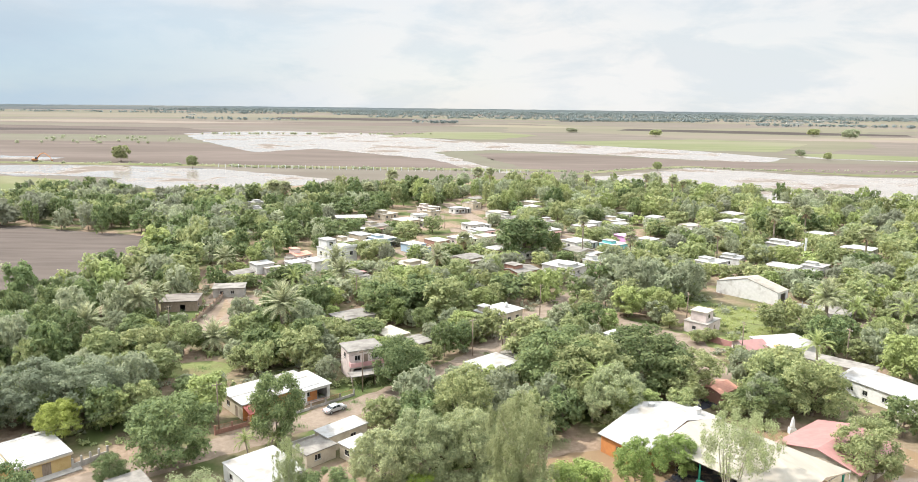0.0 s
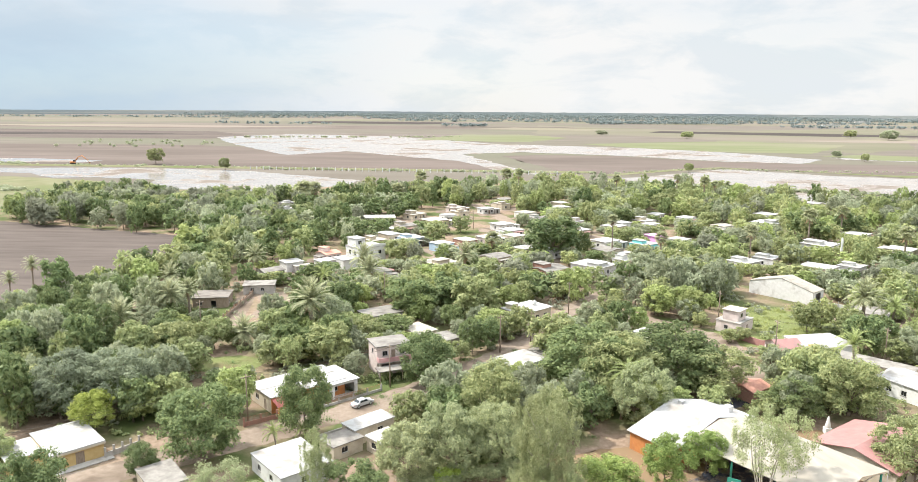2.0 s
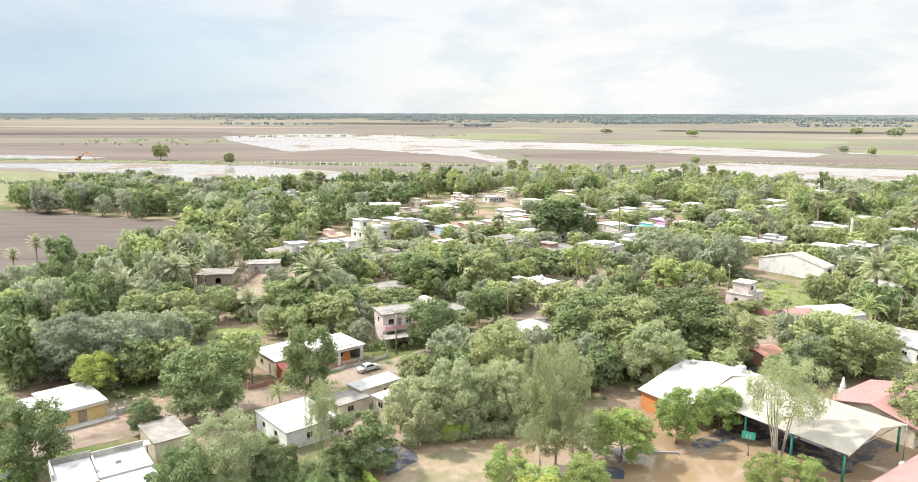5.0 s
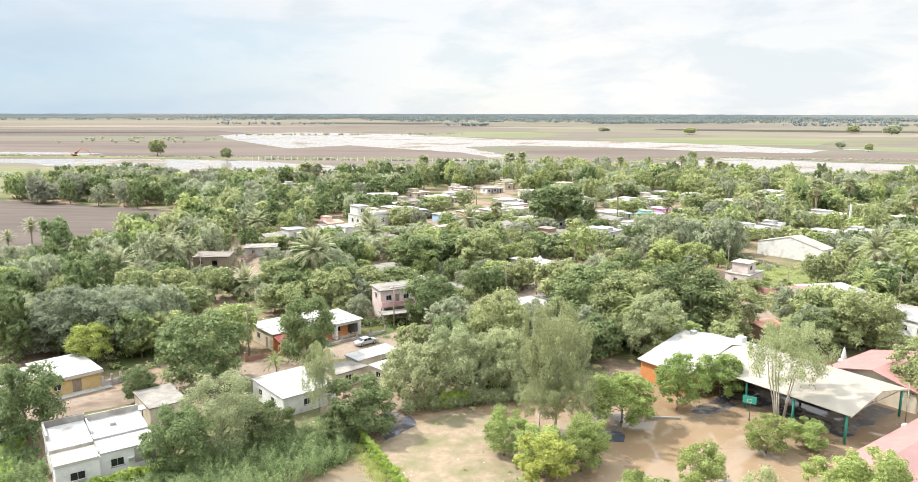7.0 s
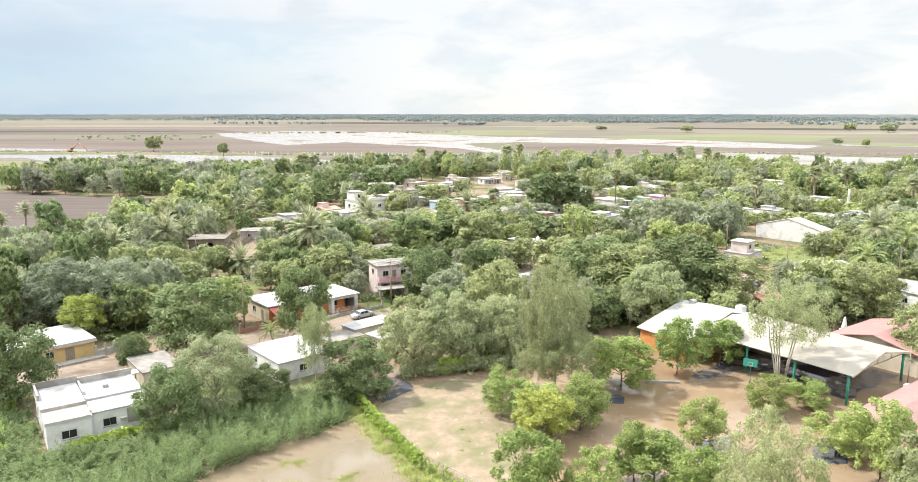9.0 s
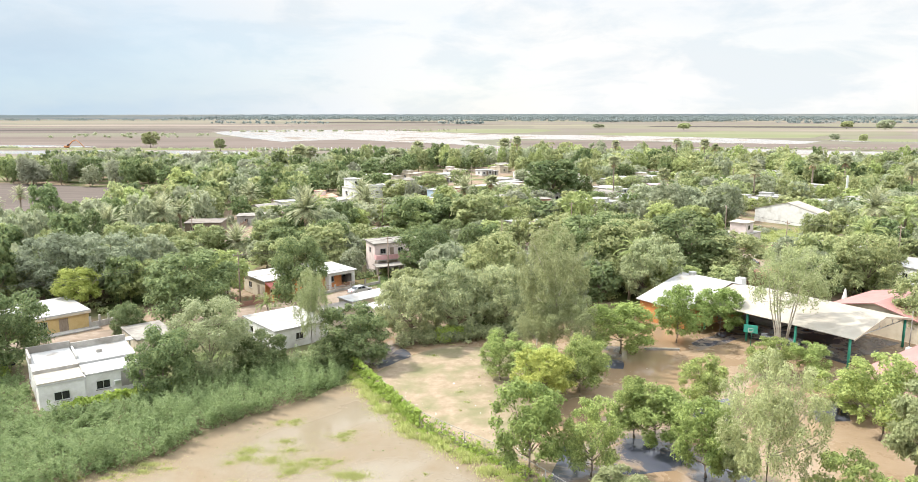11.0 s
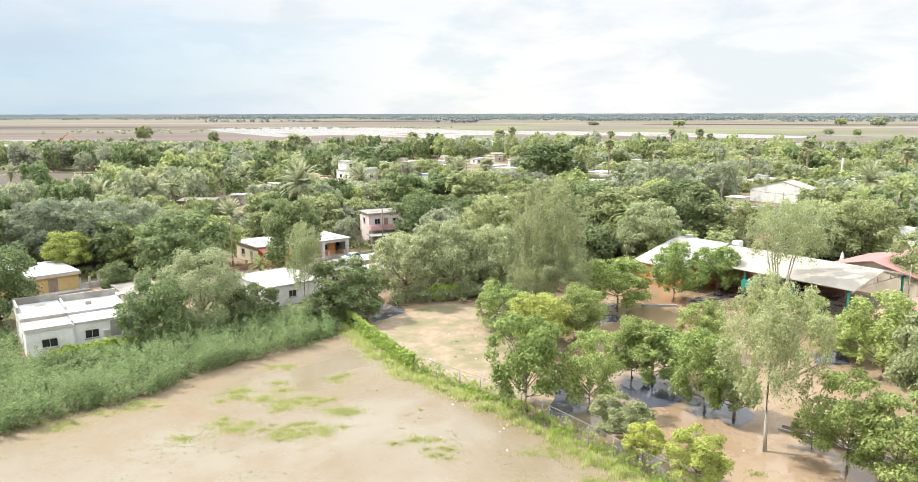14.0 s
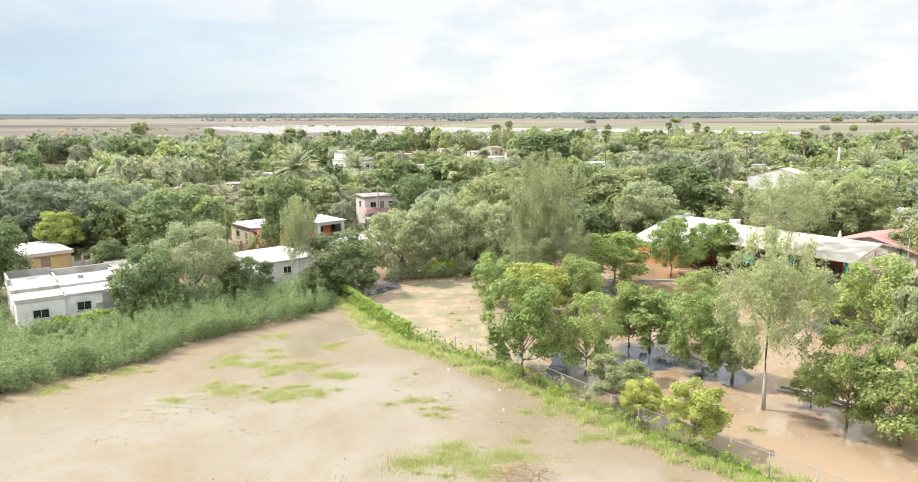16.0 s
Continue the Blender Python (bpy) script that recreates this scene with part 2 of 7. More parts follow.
M["dry_dirt"] = material("dry_yard_dirt", (0.200, 0.154, 0.106), (0.280, 0.226, 0.164), 0.95, 0.9, 0.03, patch=(0.158, 0.150, 0.085), patch_scale=0.28, patch_at=(0.46, 0.66), spec=0.06)
M["crop"] = material("young_crop", (0.118, 0.130, 0.066), (0.160, 0.165, 0.098), 0.9, 0.02, patch=(0.170, 0.162, 0.112), patch_scale=0.005, lean=(0.25, 1, 1), spec=0.06)
M["grass_pale"] = material("dry_grass", (0.125, 0.126, 0.066), (0.178, 0.172, 0.105), 0.95, 0.05, patch=(0.120, 0.134, 0.062), patch_scale=0.02, spec=0.06)
M["lawn"] = material("lawn", (0.110, 0.130, 0.045), (0.175, 0.190, 0.085), 0.95, 1.2, 0.05, patch=(0.142, 0.125, 0.067), patch_scale=0.12, patch_at=(0.55, 0.7), spec=0.06)
M["road"] = material("dirt_road", (0.186, 0.145, 0.112), (0.258, 0.208, 0.165), 0.95, 0.9, 0.03, patch=(0.130, 0.100, 0.076), patch_scale=0.15, patch_at=(0.48, 0.66), spec=0.06)
M["flood"] = water_material("flood_water", (0.215, 0.183, 0.156), (0.255, 0.228, 0.204), 0.16, 0.0, (0.150, 0.122, 0.100), (0.53, 0.60), 0.014)
M["field_mud"] = water_material("flooded_field", (0.163, 0.131, 0.088), (0.186, 0.158, 0.116), 0.10, 0.002, (0.174, 0.134, 0.088), (0.48, 0.66), 0.06, specks=0.65,
                                banks=(((-0.76, 0.65), 62.0, 7.0), ((0.775, 0.632), 37.5, 4.0)))
M["yard_mud"] = water_material("flooded_yard", (0.212, 0.147, 0.090), (0.230, 0.166, 0.110), 0.05, 0.0015, (0.230, 0.168, 0.110), (0.50, 0.60), 0.07, specks=0.4)
# bluish dark base paints in reflected sky, on top of the real mirror
M["puddle"] = water_material("sky_tinted_puddle", (0.050, 0.056, 0.076), (0.078, 0.082, 0.100), 0.025, 0.001, (0.235, 0.176, 0.120), (0.47, 0.60), 0.22)
M["white"] = material("white_paint", (0.500, 0.492, 0.470), (0.600, 0.591, 0.575), 0.75, 1.3, 0.004, patch=(0.350, 0.330, 0.298), patch_scale=0.45, patch_at=(0.53, 0.75), tint=0.06)
M["roof_white"] = material("white_roof_coating", (0.312, 0.309, 0.302), (0.400, 0.397, 0.389), 0.75, 1.4, 0.006, patch=(0.250, 0.230, 0.204), patch_scale=0.42, patch_at=(0.47, 0.70), tint=0.14)
M["roof_cream"] = material("cream_roof", (0.305, 0.278, 0.232), (0.385, 0.355, 0.302), 0.7, 1.2, 0.006, patch=(0.225, 0.200, 0.165), patch_scale=0.4, patch_at=(0.50, 0.72), tint=0.16)
M["roof_grey"] = material("weathered_concrete_roof", (0.165, 0.152, 0.134), (0.255, 0.238, 0.214), 0.9, 0.8, 0.01, patch=(0.112, 0.100, 0.088), patch_scale=0.3, patch_at=(0.5, 0.7), tint=0.12)
M["roof_dark"] = material("stained_brown_roof", (0.135, 0.118, 0.102), (0.235, 0.210, 0.185), 0.9, 0.9, 0.01, patch=(0.095, 0.080, 0.066), patch_scale=0.35, patch_at=(0.46, 0.62), lean=(0.5, 2, 1))
M["roof_tan"] = material("tan_sheet_roof", (0.285, 0.258, 0.212), (0.335, 0.308, 0.258), 0.65, 0.9, 0.004, patch=(0.255, 0.225, 0.185), patch_scale=0.25, patch_at=(0.5, 0.75), lean=(1, 0.3, 1))
M["concrete"] = material("bare_concrete", (0.266, 0.252, 0.229), (0.370, 0.348, 0.318), 0.9, 1.2, 0.01, patch=(0.200, 0.185, 0.163), patch_scale=0.3, tint=0.1)
M["cream"] = material("cream_wall", (0.429, 0.370, 0.281), (0.503, 0.444, 0.348), 0.85, 1.0, 0.004, patch=(0.355, 0.303, 0.237), patch_scale=0.4, tint=0.08)
M["yellow"] = material("yellow_wall", (0.405, 0.285, 0.120), (0.475, 0.345, 0.160), 0.8, 1.2, 0.004, patch=(0.385, 0.266, 0.118), patch_scale=0.5, patch_at=(0.6, 0.8))
M["orange"] = material("orange_wall", (0.429, 0.163, 0.052), (0.503, 0.215, 0.074), 0.8, 1.2, 0.004, patch=(0.333, 0.141, 0.059), patch_scale=0.4)
M["pink"] = material("pink_wall", (0.459, 0.252, 0.252), (0.533, 0.326, 0.318), 0.8, 1.0, 0.004, patch=(0.370, 0.207, 0.207), patch_scale=0.4)
M["palepink"] = material("pale_pink_wall", (0.488, 0.407, 0.385), (0.562, 0.488, 0.459), 0.8, 1.0, 0.004, patch=(0.407, 0.340, 0.318), patch_scale=0.4)
M["rose"] = material("rose_sheet_roof", (0.277, 0.134, 0.122), (0.333, 0.178, 0.161), 0.6, 0.7, 0.004, patch=(0.244, 0.144, 0.134), patch_scale=0.25)
M["red"] = material("red_roof", (0.30, 0.085, 0.075), (0.38, 0.13, 0.115), 0.6, 0.8, 0.004, patch=(0.26, 0.11, 0.095), patch_scale=0.4)
M["tile"] = material("clay_tile", (0.40, 0.19, 0.14), (0.52, 0.27, 0.20), 0.8, 2.5, 0.01, tint=0.15)
M["blue"] = material("pale_blue_wall", (0.30, 0.40, 0.50), (0.38, 0.48, 0.58), 0.8, 1.0)
M["violet"] = material("violet_wall", (0.62, 0.30, 0.58), (0.70, 0.38, 0.66), 0.8, 1.0)
M["turquoise"] = material("turquoise_wall", (0.15, 0.48, 0.50), (0.22, 0.56, 0.57), 0.8, 1.0)
M["brick"] = material("red_brick", (0.25, 0.135, 0.10), (0.34, 0.19, 0.145), 0.9, 3.0, 0.01)
M["dark"] = material("dark_room", (0.03, 0.028, 0.025), (0.05, 0.045, 0.04), 0.9, 1.0)
M["wood"] = material("weathered_wood", (0.16, 0.12, 0.09), (0.28, 0.22, 0.17), 0.9, 3.0, 0.005, lean=(3, 3, 0.4))
M["bark"] = material("bark", (0.13, 0.10, 0.075), (0.24, 0.19, 0.145), 0.95, 4.0, 0.02, lean=(2, 2, 0.5))
M["palebark"] = material("pale_bark", (0.34, 0.30, 0.25), (0.52, 0.48, 0.42), 0.9, 2.0, 0.01, patch=(0.26, 0.22, 0.18), patch_scale=0.9, lean=(1, 1, 0.4))
M["palmbark"] = material("palm_bark", (0.17, 0.13, 0.10), (0.30, 0.25, 0.20), 0.95, 6.0, 0.03, lean=(0.3, 0.3, 2))
M["metal"] = material("galvanised_metal", (0.42, 0.43, 0.44), (0.58, 0.59, 0.60), 0.45, 5.0, metal=0.8)
M["fence_metal"] = material("dull_galvanised_wire", (0.20, 0.20, 0.195), (0.32, 0.32, 0.31), 0.75, 6.0, metal=0.25, tint=0.1)
M["greenpaint"] = material("green_paint", (0.02, 0.20, 0.14), (0.04, 0.28, 0.19), 0.5, 3.0)
M["boardgreen"] = material("turquoise_board", (0.03, 0.25, 0.19), (0.05, 0.31, 0.24), 0.5, 3.0)
M["rust"] = material("rusty_metal", (0.20, 0.09, 0.05), (0.33, 0.16, 0.09), 0.8, 4.0, 0.004)
M["rubber"] = material("rubber", (0.02, 0.02, 0.02), (0.04, 0.04, 0.04), 0.8, 8.0)
M["carpaint"] = material("silver_car_paint", (0.44, 0.45, 0.47), (0.50, 0.51, 0.53), 0.3, 6.0, metal=0.5)
M["carglass"] = material("dark_car_glass", (0.02, 0.025, 0.03), (0.03, 0.035, 0.04), 0.08, 1.0, spec=0.6)
M["glass"] = material("window_glass", (0.016, 0.017, 0.018), (0.03, 0.031, 0.032), 0.15, 1.0, spec=0.35)
M["wire"] = material("dark_cable", (0.03, 0.03, 0.03), (0.06, 0.06, 0.06), 0.7, 2.0)
M["straw"] = material("dry_brush", (0.26, 0.17, 0.10), (0.42, 0.30, 0.19), 0.95, 3.0)
M["litter"] = material("pale_litter", (0.6, 0.6, 0.6), (0.8, 0.8, 0.8), 0.6, 3.0, tint=0.2)
# light blue-grey tones carry the aerial haze of the far land
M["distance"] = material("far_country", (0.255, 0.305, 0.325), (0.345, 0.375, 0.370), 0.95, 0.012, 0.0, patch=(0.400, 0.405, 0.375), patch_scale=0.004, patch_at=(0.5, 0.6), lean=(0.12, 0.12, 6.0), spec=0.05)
LEAF = {
    "broad": ((0.213, 0.255, 0.119), (0.428, 0.447, 0.215), 0.48),
    "bright": ((0.225, 0.275, 0.102), (0.416, 0.463, 0.197), 0.48),
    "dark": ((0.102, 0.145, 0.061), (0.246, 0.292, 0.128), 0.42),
    "lime": ((0.272, 0.317, 0.070), (0.481, 0.507, 0.152), 0.45),
    "olive": ((0.248, 0.281, 0.181), (0.426, 0.450, 0.300), 0.5),
    "euc": ((0.242, 0.272, 0.132), (0.446, 0.482, 0.253), 0.5),
    "palm": ((0.214, 0.241, 0.135), (0.479, 0.482, 0.297), 0.42),
    "weed": ((0.134, 0.196, 0.082), (0.374, 0.466, 0.215), 0.5),
    "vine": ((0.248, 0.350, 0.061), (0.495, 0.594, 0.168), 0.5),
    "young": ((0.164, 0.220, 0.072), (0.431, 0.490, 0.174), 0.48),
    "mesquite": ((0.244, 0.279, 0.152), (0.458, 0.482, 0.275), 0.5),
    "grass": ((0.330, 0.366, 0.128), (0.572, 0.583, 0.275), 0.5),
    "lush": ((0.147, 0.207, 0.063), (0.354, 0.427, 0.143), 0.48),
    "grey": ((0.174, 0.207, 0.137), (0.342, 0.372, 0.250), 0.48),
    # paler and bluer than the near leaves: distance haze mixed into the colour
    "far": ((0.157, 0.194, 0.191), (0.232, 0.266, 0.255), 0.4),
    "dry": ((0.212, 0.226, 0.158), (0.341, 0.351, 0.253), 0.48),
}
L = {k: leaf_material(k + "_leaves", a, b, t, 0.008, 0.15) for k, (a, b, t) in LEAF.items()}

# ---------------------------------------------------------------- builders


def thing(name, label="", category="", group="", kind="", at=(0, 0, 0), turn=0.0):
    e = new(name)
    e.matrix_world = pose(*at, 0, 0, turn)
    return tagged(e, label, category, group, kind)


def part(name, bm, mat, parent, label=""):
    """Links a bmesh (or a mesh) as one object under a thing or a part."""
    if isinstance(bm, bmesh.types.BMesh):
        me = bpy.data.meshes.new(name)
        bm.to_mesh(me)
        bm.free()
    else:
        me = bm
    if mat is not None and not me.materials:
        me.materials.append(mat)
    ob = new(name, me)
    ob.parent = parent
    return tagged(ob, label)


def single(name, bm, mat, label, category, kind="", group=""):
    ob = part(name, bm, mat, None)
    return tagged(ob, label, category, group, kind)


def box(bm, x0, x1, y0, y1, z0, z1, bevel=0.0):
    vs = [bm.verts.new((x, y, z)) for z in (z0, z1) for y in (y0, y1) for x in (x0, x1)]
    for f in ((0, 2, 3, 1), (4, 5, 7, 6), (0, 1, 5, 4), (2, 6, 7, 3), (0, 4, 6, 2), (1, 3, 7, 5)):
        bm.faces.new([vs[i] for i in f])
    return vs


def one_box(*a):
    bm = bmesh.new()
    box(bm, *a)
    return bm


def tube(bm, points, radii, sides=7, cap=True):
    """A tapered tube along points."""
    rings = []
    for i, (p, r) in enumerate(zip(points, radii)):
        p = Vector(p)
        a = Vector(points[max(i - 1, 0)])
        c = Vector(points[min(i + 1, len(points) - 1)])
        d = (c - a).normalized()
        q = d.to_track_quat("Z", "Y")
        rings.append([bm.verts.new(p + q @ Vector((r * math.cos(k * math.tau / sides), r * math.sin(k * math.tau / sides), 0))) for k in range(sides)])
    for a, b in zip(rings, rings[1:]):
        for k in range(sides):
            bm.faces.new((a[k], a[(k + 1) % sides], b[(k + 1) % sides], b[k])).smooth = True
    if cap:
        bm.faces.new(rings[-1])
        bm.faces.new(rings[0][::-1])


def quads_mesh(name, verts, mat, per=4):
    """A mesh of loose faces, each of per corners, from an array of corners (n, per, 3)."""
    n = len(verts)
    me = bpy.data.meshes.new(name)
    me.vertices.add(n * per)
    me.vertices.foreach_set("co", np.asarray(verts, np.float32).ravel())
    me.loops.add(n * per)
    me.loops.foreach_set("vertex_index", np.arange(n * per, dtype=np.int32))
    me.polygons.add(n)
    me.polygons.foreach_set("loop_start", np.arange(0, n * per, per, dtype=np.int32))
    me.update(calc_edges=True)
    me.materials.append(mat)
    return me


def flat(name, corners, z, mat, label, category, kind="structure", rough_edge=0.0, seed=0):
    """A sheet of ground laid over the plain, with an uneven outline."""
    rng = random.Random(seed)
    pts = [Vector((x, y, 0)) for x, y in corners]
    out = []
    for a, b in zip(pts, pts[1:] + pts[:1]):
        n = max(1, int((b - a).length / rough_edge / 2)) if rough_edge else 1
        n = min(n, 60)
        for i in range(n):
            p = a.lerp(b, i / n)
            if i and rough_edge:
                w = noise.noise(p * (0.35 / rough_edge) + Vector((seed, 0, 0))) * rough_edge
                d = (b - a).normalized()
                p = p + Vector((-d.y, d.x, 0)) * (w + rng.uniform(-0.2, 0.2) * rough_edge)
            out.append(p)
    bm = bmesh.new()
    bm.faces.new([bm.verts.new((p.x, p.y, z)) for p in out])
    bmesh.ops.triangulate(bm, faces=bm.faces[:])
    for f in bm.faces:
        if f.normal.z < 0:
            f.normal_flip()
    return single(name, bm, mat, label, category, kind)


def leaves(rng, centres, radii, count, size, droop=0.0, squash=0.8, long=1.6, ruffle=0.6):
    """Leaf blades on the outer shells of round clumps: (count, 3, 3)."""
    k = rng.choice(len(centres), count, p=radii**2 / (radii**2).sum())
    d = rng.normal(size=(count, 3))
    d[:, 2] = np.abs(d[:, 2]) * np.where(rng.random(count) < 0.78, 1, -0.7)
    d /= np.linalg.norm(d, axis=1)[:, None]
    r = radii[k] * (0.45 + 0.62 * rng.random(count) ** 0.5) * (1 + 0.15 * rng.normal(size=count))
    form = 0.75 + 0.6 * rng.random((len(centres), 3))
    p = centres[k] + d * r[:, None] * form[k] * np.array([1, 1, squash])
    p[:, 2] -= droop * rng.random(count) ** 2
    nrm = d + rng.normal(size=(count, 3)) * ruffle + np.array([0, 0, 0.6])
    nrm /= np.linalg.norm(nrm, axis=1)[:, None]
    a = np.cross(nrm, rng.normal(size=(count, 3)) + np.array([0, 0, -2.0 * (droop > 0)]))
    if droop > 0:
        a = np.cross(a, nrm)
    a /= np.linalg.norm(a, axis=1)[:, None] + 1e-6
    b = np.cross(nrm, a)
    s = size * (0.6 + 0.8 * rng.random(count))[:, None]
    la, lb = a * s * 0.62 * long, b * s * 0.55
    return np.stack([p - la * 0.8 - lb, p + la, p - la * 0.8 + lb], 1)


def crown_clumps(rng, width, low, high, count, lump, point=0.0):
    """Clump centres inside an uneven egg from height low to high."""
    cs, rs = [], []
    lean = rng.normal(size=2) * 0.08 * width
    for i in range(count):
        f = (i + 0.5) / count
        z = low + (high - low) * (0.10 + 0.85 * f)
        prof = math.sin(math.pi * (0.16 + 0.72 * f ** (1 - 0.35 * point))) ** 0.8
        a = i * 2.39996 + rng.normal() * 0.5
        rad = width / 2 * prof * (0.42 + 0.68 * rng.random() ** 0.5)
        rr = lump * (0.55 + 0.9 * rng.random())
        rad = max(0, min(rad, width / 2 * 1.05 - rr * 0.7))
        cs.append((math.cos(a) * rad + lean[0] * f, math.sin(a) * rad + lean[1] * f, z))
        rs.append(rr)
    cs.append((0, 0, low + (high - low) * 0.5))
    rs.append(min(width, high - low) * 0.30)
    return np.array(cs), np.array(rs)


def tree_meshes(name, seed, leaf, bark, height, width, low, clumps, lump, count, size, droop=0.0, point=0.0, stems=1, long=1.6, girth=1.0, ruffle=0.6):
    """The meshes of one tree: trunk with limbs, and crown."""
    rng = np.random.default_rng(seed)
    cs, rs = crown_clumps(rng, width, low, height, clumps, lump, point)
    bm = bmesh.new()
    r0 = (0.020 * height + 0.045) * girth
    for s in range(stems):
        off = Vector((0, 0, 0)) if stems == 1 else Vector((math.cos(s * 2.2), math.sin(s * 2.2), 0)) * 0.35
        tip = Vector((cs[-1][0], cs[-1][1], low + (height - low) * 0.62)) + off * 7
        bend = Vector((rng.normal() * 0.022 * height, rng.normal() * 0.022 * height, 0))
        pts = [off - Vector((0, 0, 0.15)), off * 2.4 + bend * 0.4 + Vector((0, 0, low * 0.55)), off * 4.0 + bend + Vector((0, 0, low)), tip]
        tube(bm, pts, [r0 * 1.25, r0, r0 * 0.8, r0 * 0.18], 7)
        for i in rng.permutation(len(cs) - 1)[: min(9, clumps) // stems + 1]:
            c = Vector(cs[i])
            start = pts[2].lerp(pts[3], min(0.9, max(0.0, (c.z - low) / (height - low) * 0.5)))
            mid = start.lerp(c, 0.5) + Vector((0, 0, -0.05 * width))
            tube(bm, [start, mid, c], [r0 * 0.45, r0 * 0.3, r0 * 0.08], 5, False)
    trunk = bpy.data.meshes.new(name + "_trunk")
    bm.to_mesh(trunk)
    bm.free()
    trunk.materials.append(bark)
    crown = quads_mesh(name + "_crown", leaves(rng, cs, rs, count, size, droop, long=long, ruffle=ruffle), leaf, 3)
    return trunk, crown


def frond_mesh(name, leaf, length, drop, pairs=13, breadth=0.55, seed=0):
    """One feather leaf: a bowed rib with leaflets."""
    rng = np.random.default_rng(seed)
    fs = []
    prev = None
    for i in range(pairs + 1):
        f = i / pairs
        x = length * (f * (1 - 0.22 * drop * f))
        z = length * (0.42 * f * (1 - 0.35 * drop) - drop * 0.62 * f**2.2)
        p = np.array([x, 0, z])
        if prev is not None:
            w = 0.035 * (1 - f) + 0.012
            fs.append([prev + [0, w, 0], prev - [0, w, 0], p - [0, w, 0], p + [0, w, 0]])
            ll = breadth * math.sin(math.pi * min(1, 0.18 + f * 0.80)) ** 0.7
            for side in (-1, 1):
                e = p + np.array([0.75 * ll, side * ll, -0.12 * ll + rng.normal() * 0.05])
                m = (prev + p) / 2
                fs.append([prev, m * 0.6 + e * 0.4 + [0, 0, 0.03], e, p])
        prev = p
    return quads_mesh(name, np.array(fs), leaf)


def fan_mesh(name, leaf, size, seed=0):
    """One fan leaf on its stalk."""
    fs = [[np.array([0, 0.02, 0]), np.array([0, -0.02, 0]), np.array([size * 0.55, -0.015, size * 0.2]), np.array([size * 0.55, 0.015, size * 0.2])]]
    c = np.array([size * 0.5, 0, size * 0.18])
    n = 13
    for i in range(n):
        a = -1.9 + 3.8 * i / (n - 1)
        e = c + size * 0.55 * np.array([math.cos(a), math.sin(a), -0.28 - 0.15 * (i % 2)])
        d = np.array([-math.sin(a), math.cos(a), 0]) * size * 0.07
        mid = c * 0.45 + e * 0.55 + [0, 0, 0.05]
        fs.append([c, mid - d, e, mid + d])
    return quads_mesh(name, np.array(fs), leaf)


def make_palm(name, label, trunk_h, frond, fronds, lean=0.0, r=0.22, seed=0, tilt=(75, -35), skirt=None, bark="palmbark"):
    """A palm: trunk and single fronds round its top."""
    rng = random.Random(seed)
    p = thing(name, label, "palm tree")
    bm = bmesh.new()
    top = Vector((lean * trunk_h, lean * 0.3 * trunk_h, trunk_h))
    pts = [Vector((top.x * f**1.7, top.y * f**1.7, top.z * f - 0.15)) for f in (0, 0.25, 0.5, 0.75, 1)]
    tube(bm, pts, [r * 1.35, r, r * 0.92, r * 0.9, r * 1.05], 8)
    part("trunk", bm, M[bark], p)
    for i in range(fronds):
        f = i / (fronds - 1)
        o = part("frond", frond, None, p)
        el = tilt[0] + (tilt[1] - tilt[0]) * f + rng.uniform(-8, 8)
        o.matrix_parent_inverse = Matrix()
        o.matrix_basis = Matrix.Translation(top) @ pose(0, 0, 0, 0, 0, i * 137.5 + rng.uniform(-12, 12)) @ pose(0, 0, 0, 0, -el, 0) @ Matrix.Scale(rng.uniform(0.85, 1.1), 4)
    if skirt:
        for i in range(9):
            o = part("dead_frond", skirt, None, p, "brown hanging dead frond")
            o.matrix_basis = Matrix.Translation(top - Vector((0, 0, 0.25))) @ pose(0, 0, 0, 0, 0, i * 40 + rng.uniform(-10, 10)) @ pose(0, 0, 0, 0, 62 + rng.uniform(-8, 8), 0)
    return p


def plant(trunk, crown, name, label, at, sx, sz, turn, group=""):
    e = new(name)
    e.matrix_world = Matrix.LocRotScale(at, Euler((0, 0, turn)), (sx, sx, sz))
    tagged(e, label, "tree", group)
    part("trunk", trunk, None, e)
    part("crown", crown, None, e)
    return e

# ---------------------------------------------------------------- ground, fields and water
bm = bmesh.new()
bmesh.ops.create_circle(bm, cap_ends=True, segments=96, radius=4950)
for v in bm.verts:
    v.co.z = -0.06
single("ground", bm, M["plain"], "tan and olive farm plain reaching the horizon", "ground", "structure")
flat("ground", [(-420, -120), (420, -120), (420, 340), (300, 412), (205, 425), (170, 480), (118, 500), (95, 560), (0, 560), (-120, 500), (-420, 470)],
     -0.02, M["soil"], "bare brown village soil with patchy grass", "ground", rough_edge=6, seed=3)
flat("ploughed_field", [(-420, 345), (-235, 333), (-136, 302), (-124, 293), (-105, 239), (-119, 193), (-130, 174), (-260, 140), (-420, 120)],
     0.01, M["plough"], "brown ploughed field beside the wood", "field", rough_edge=1.5, seed=5)
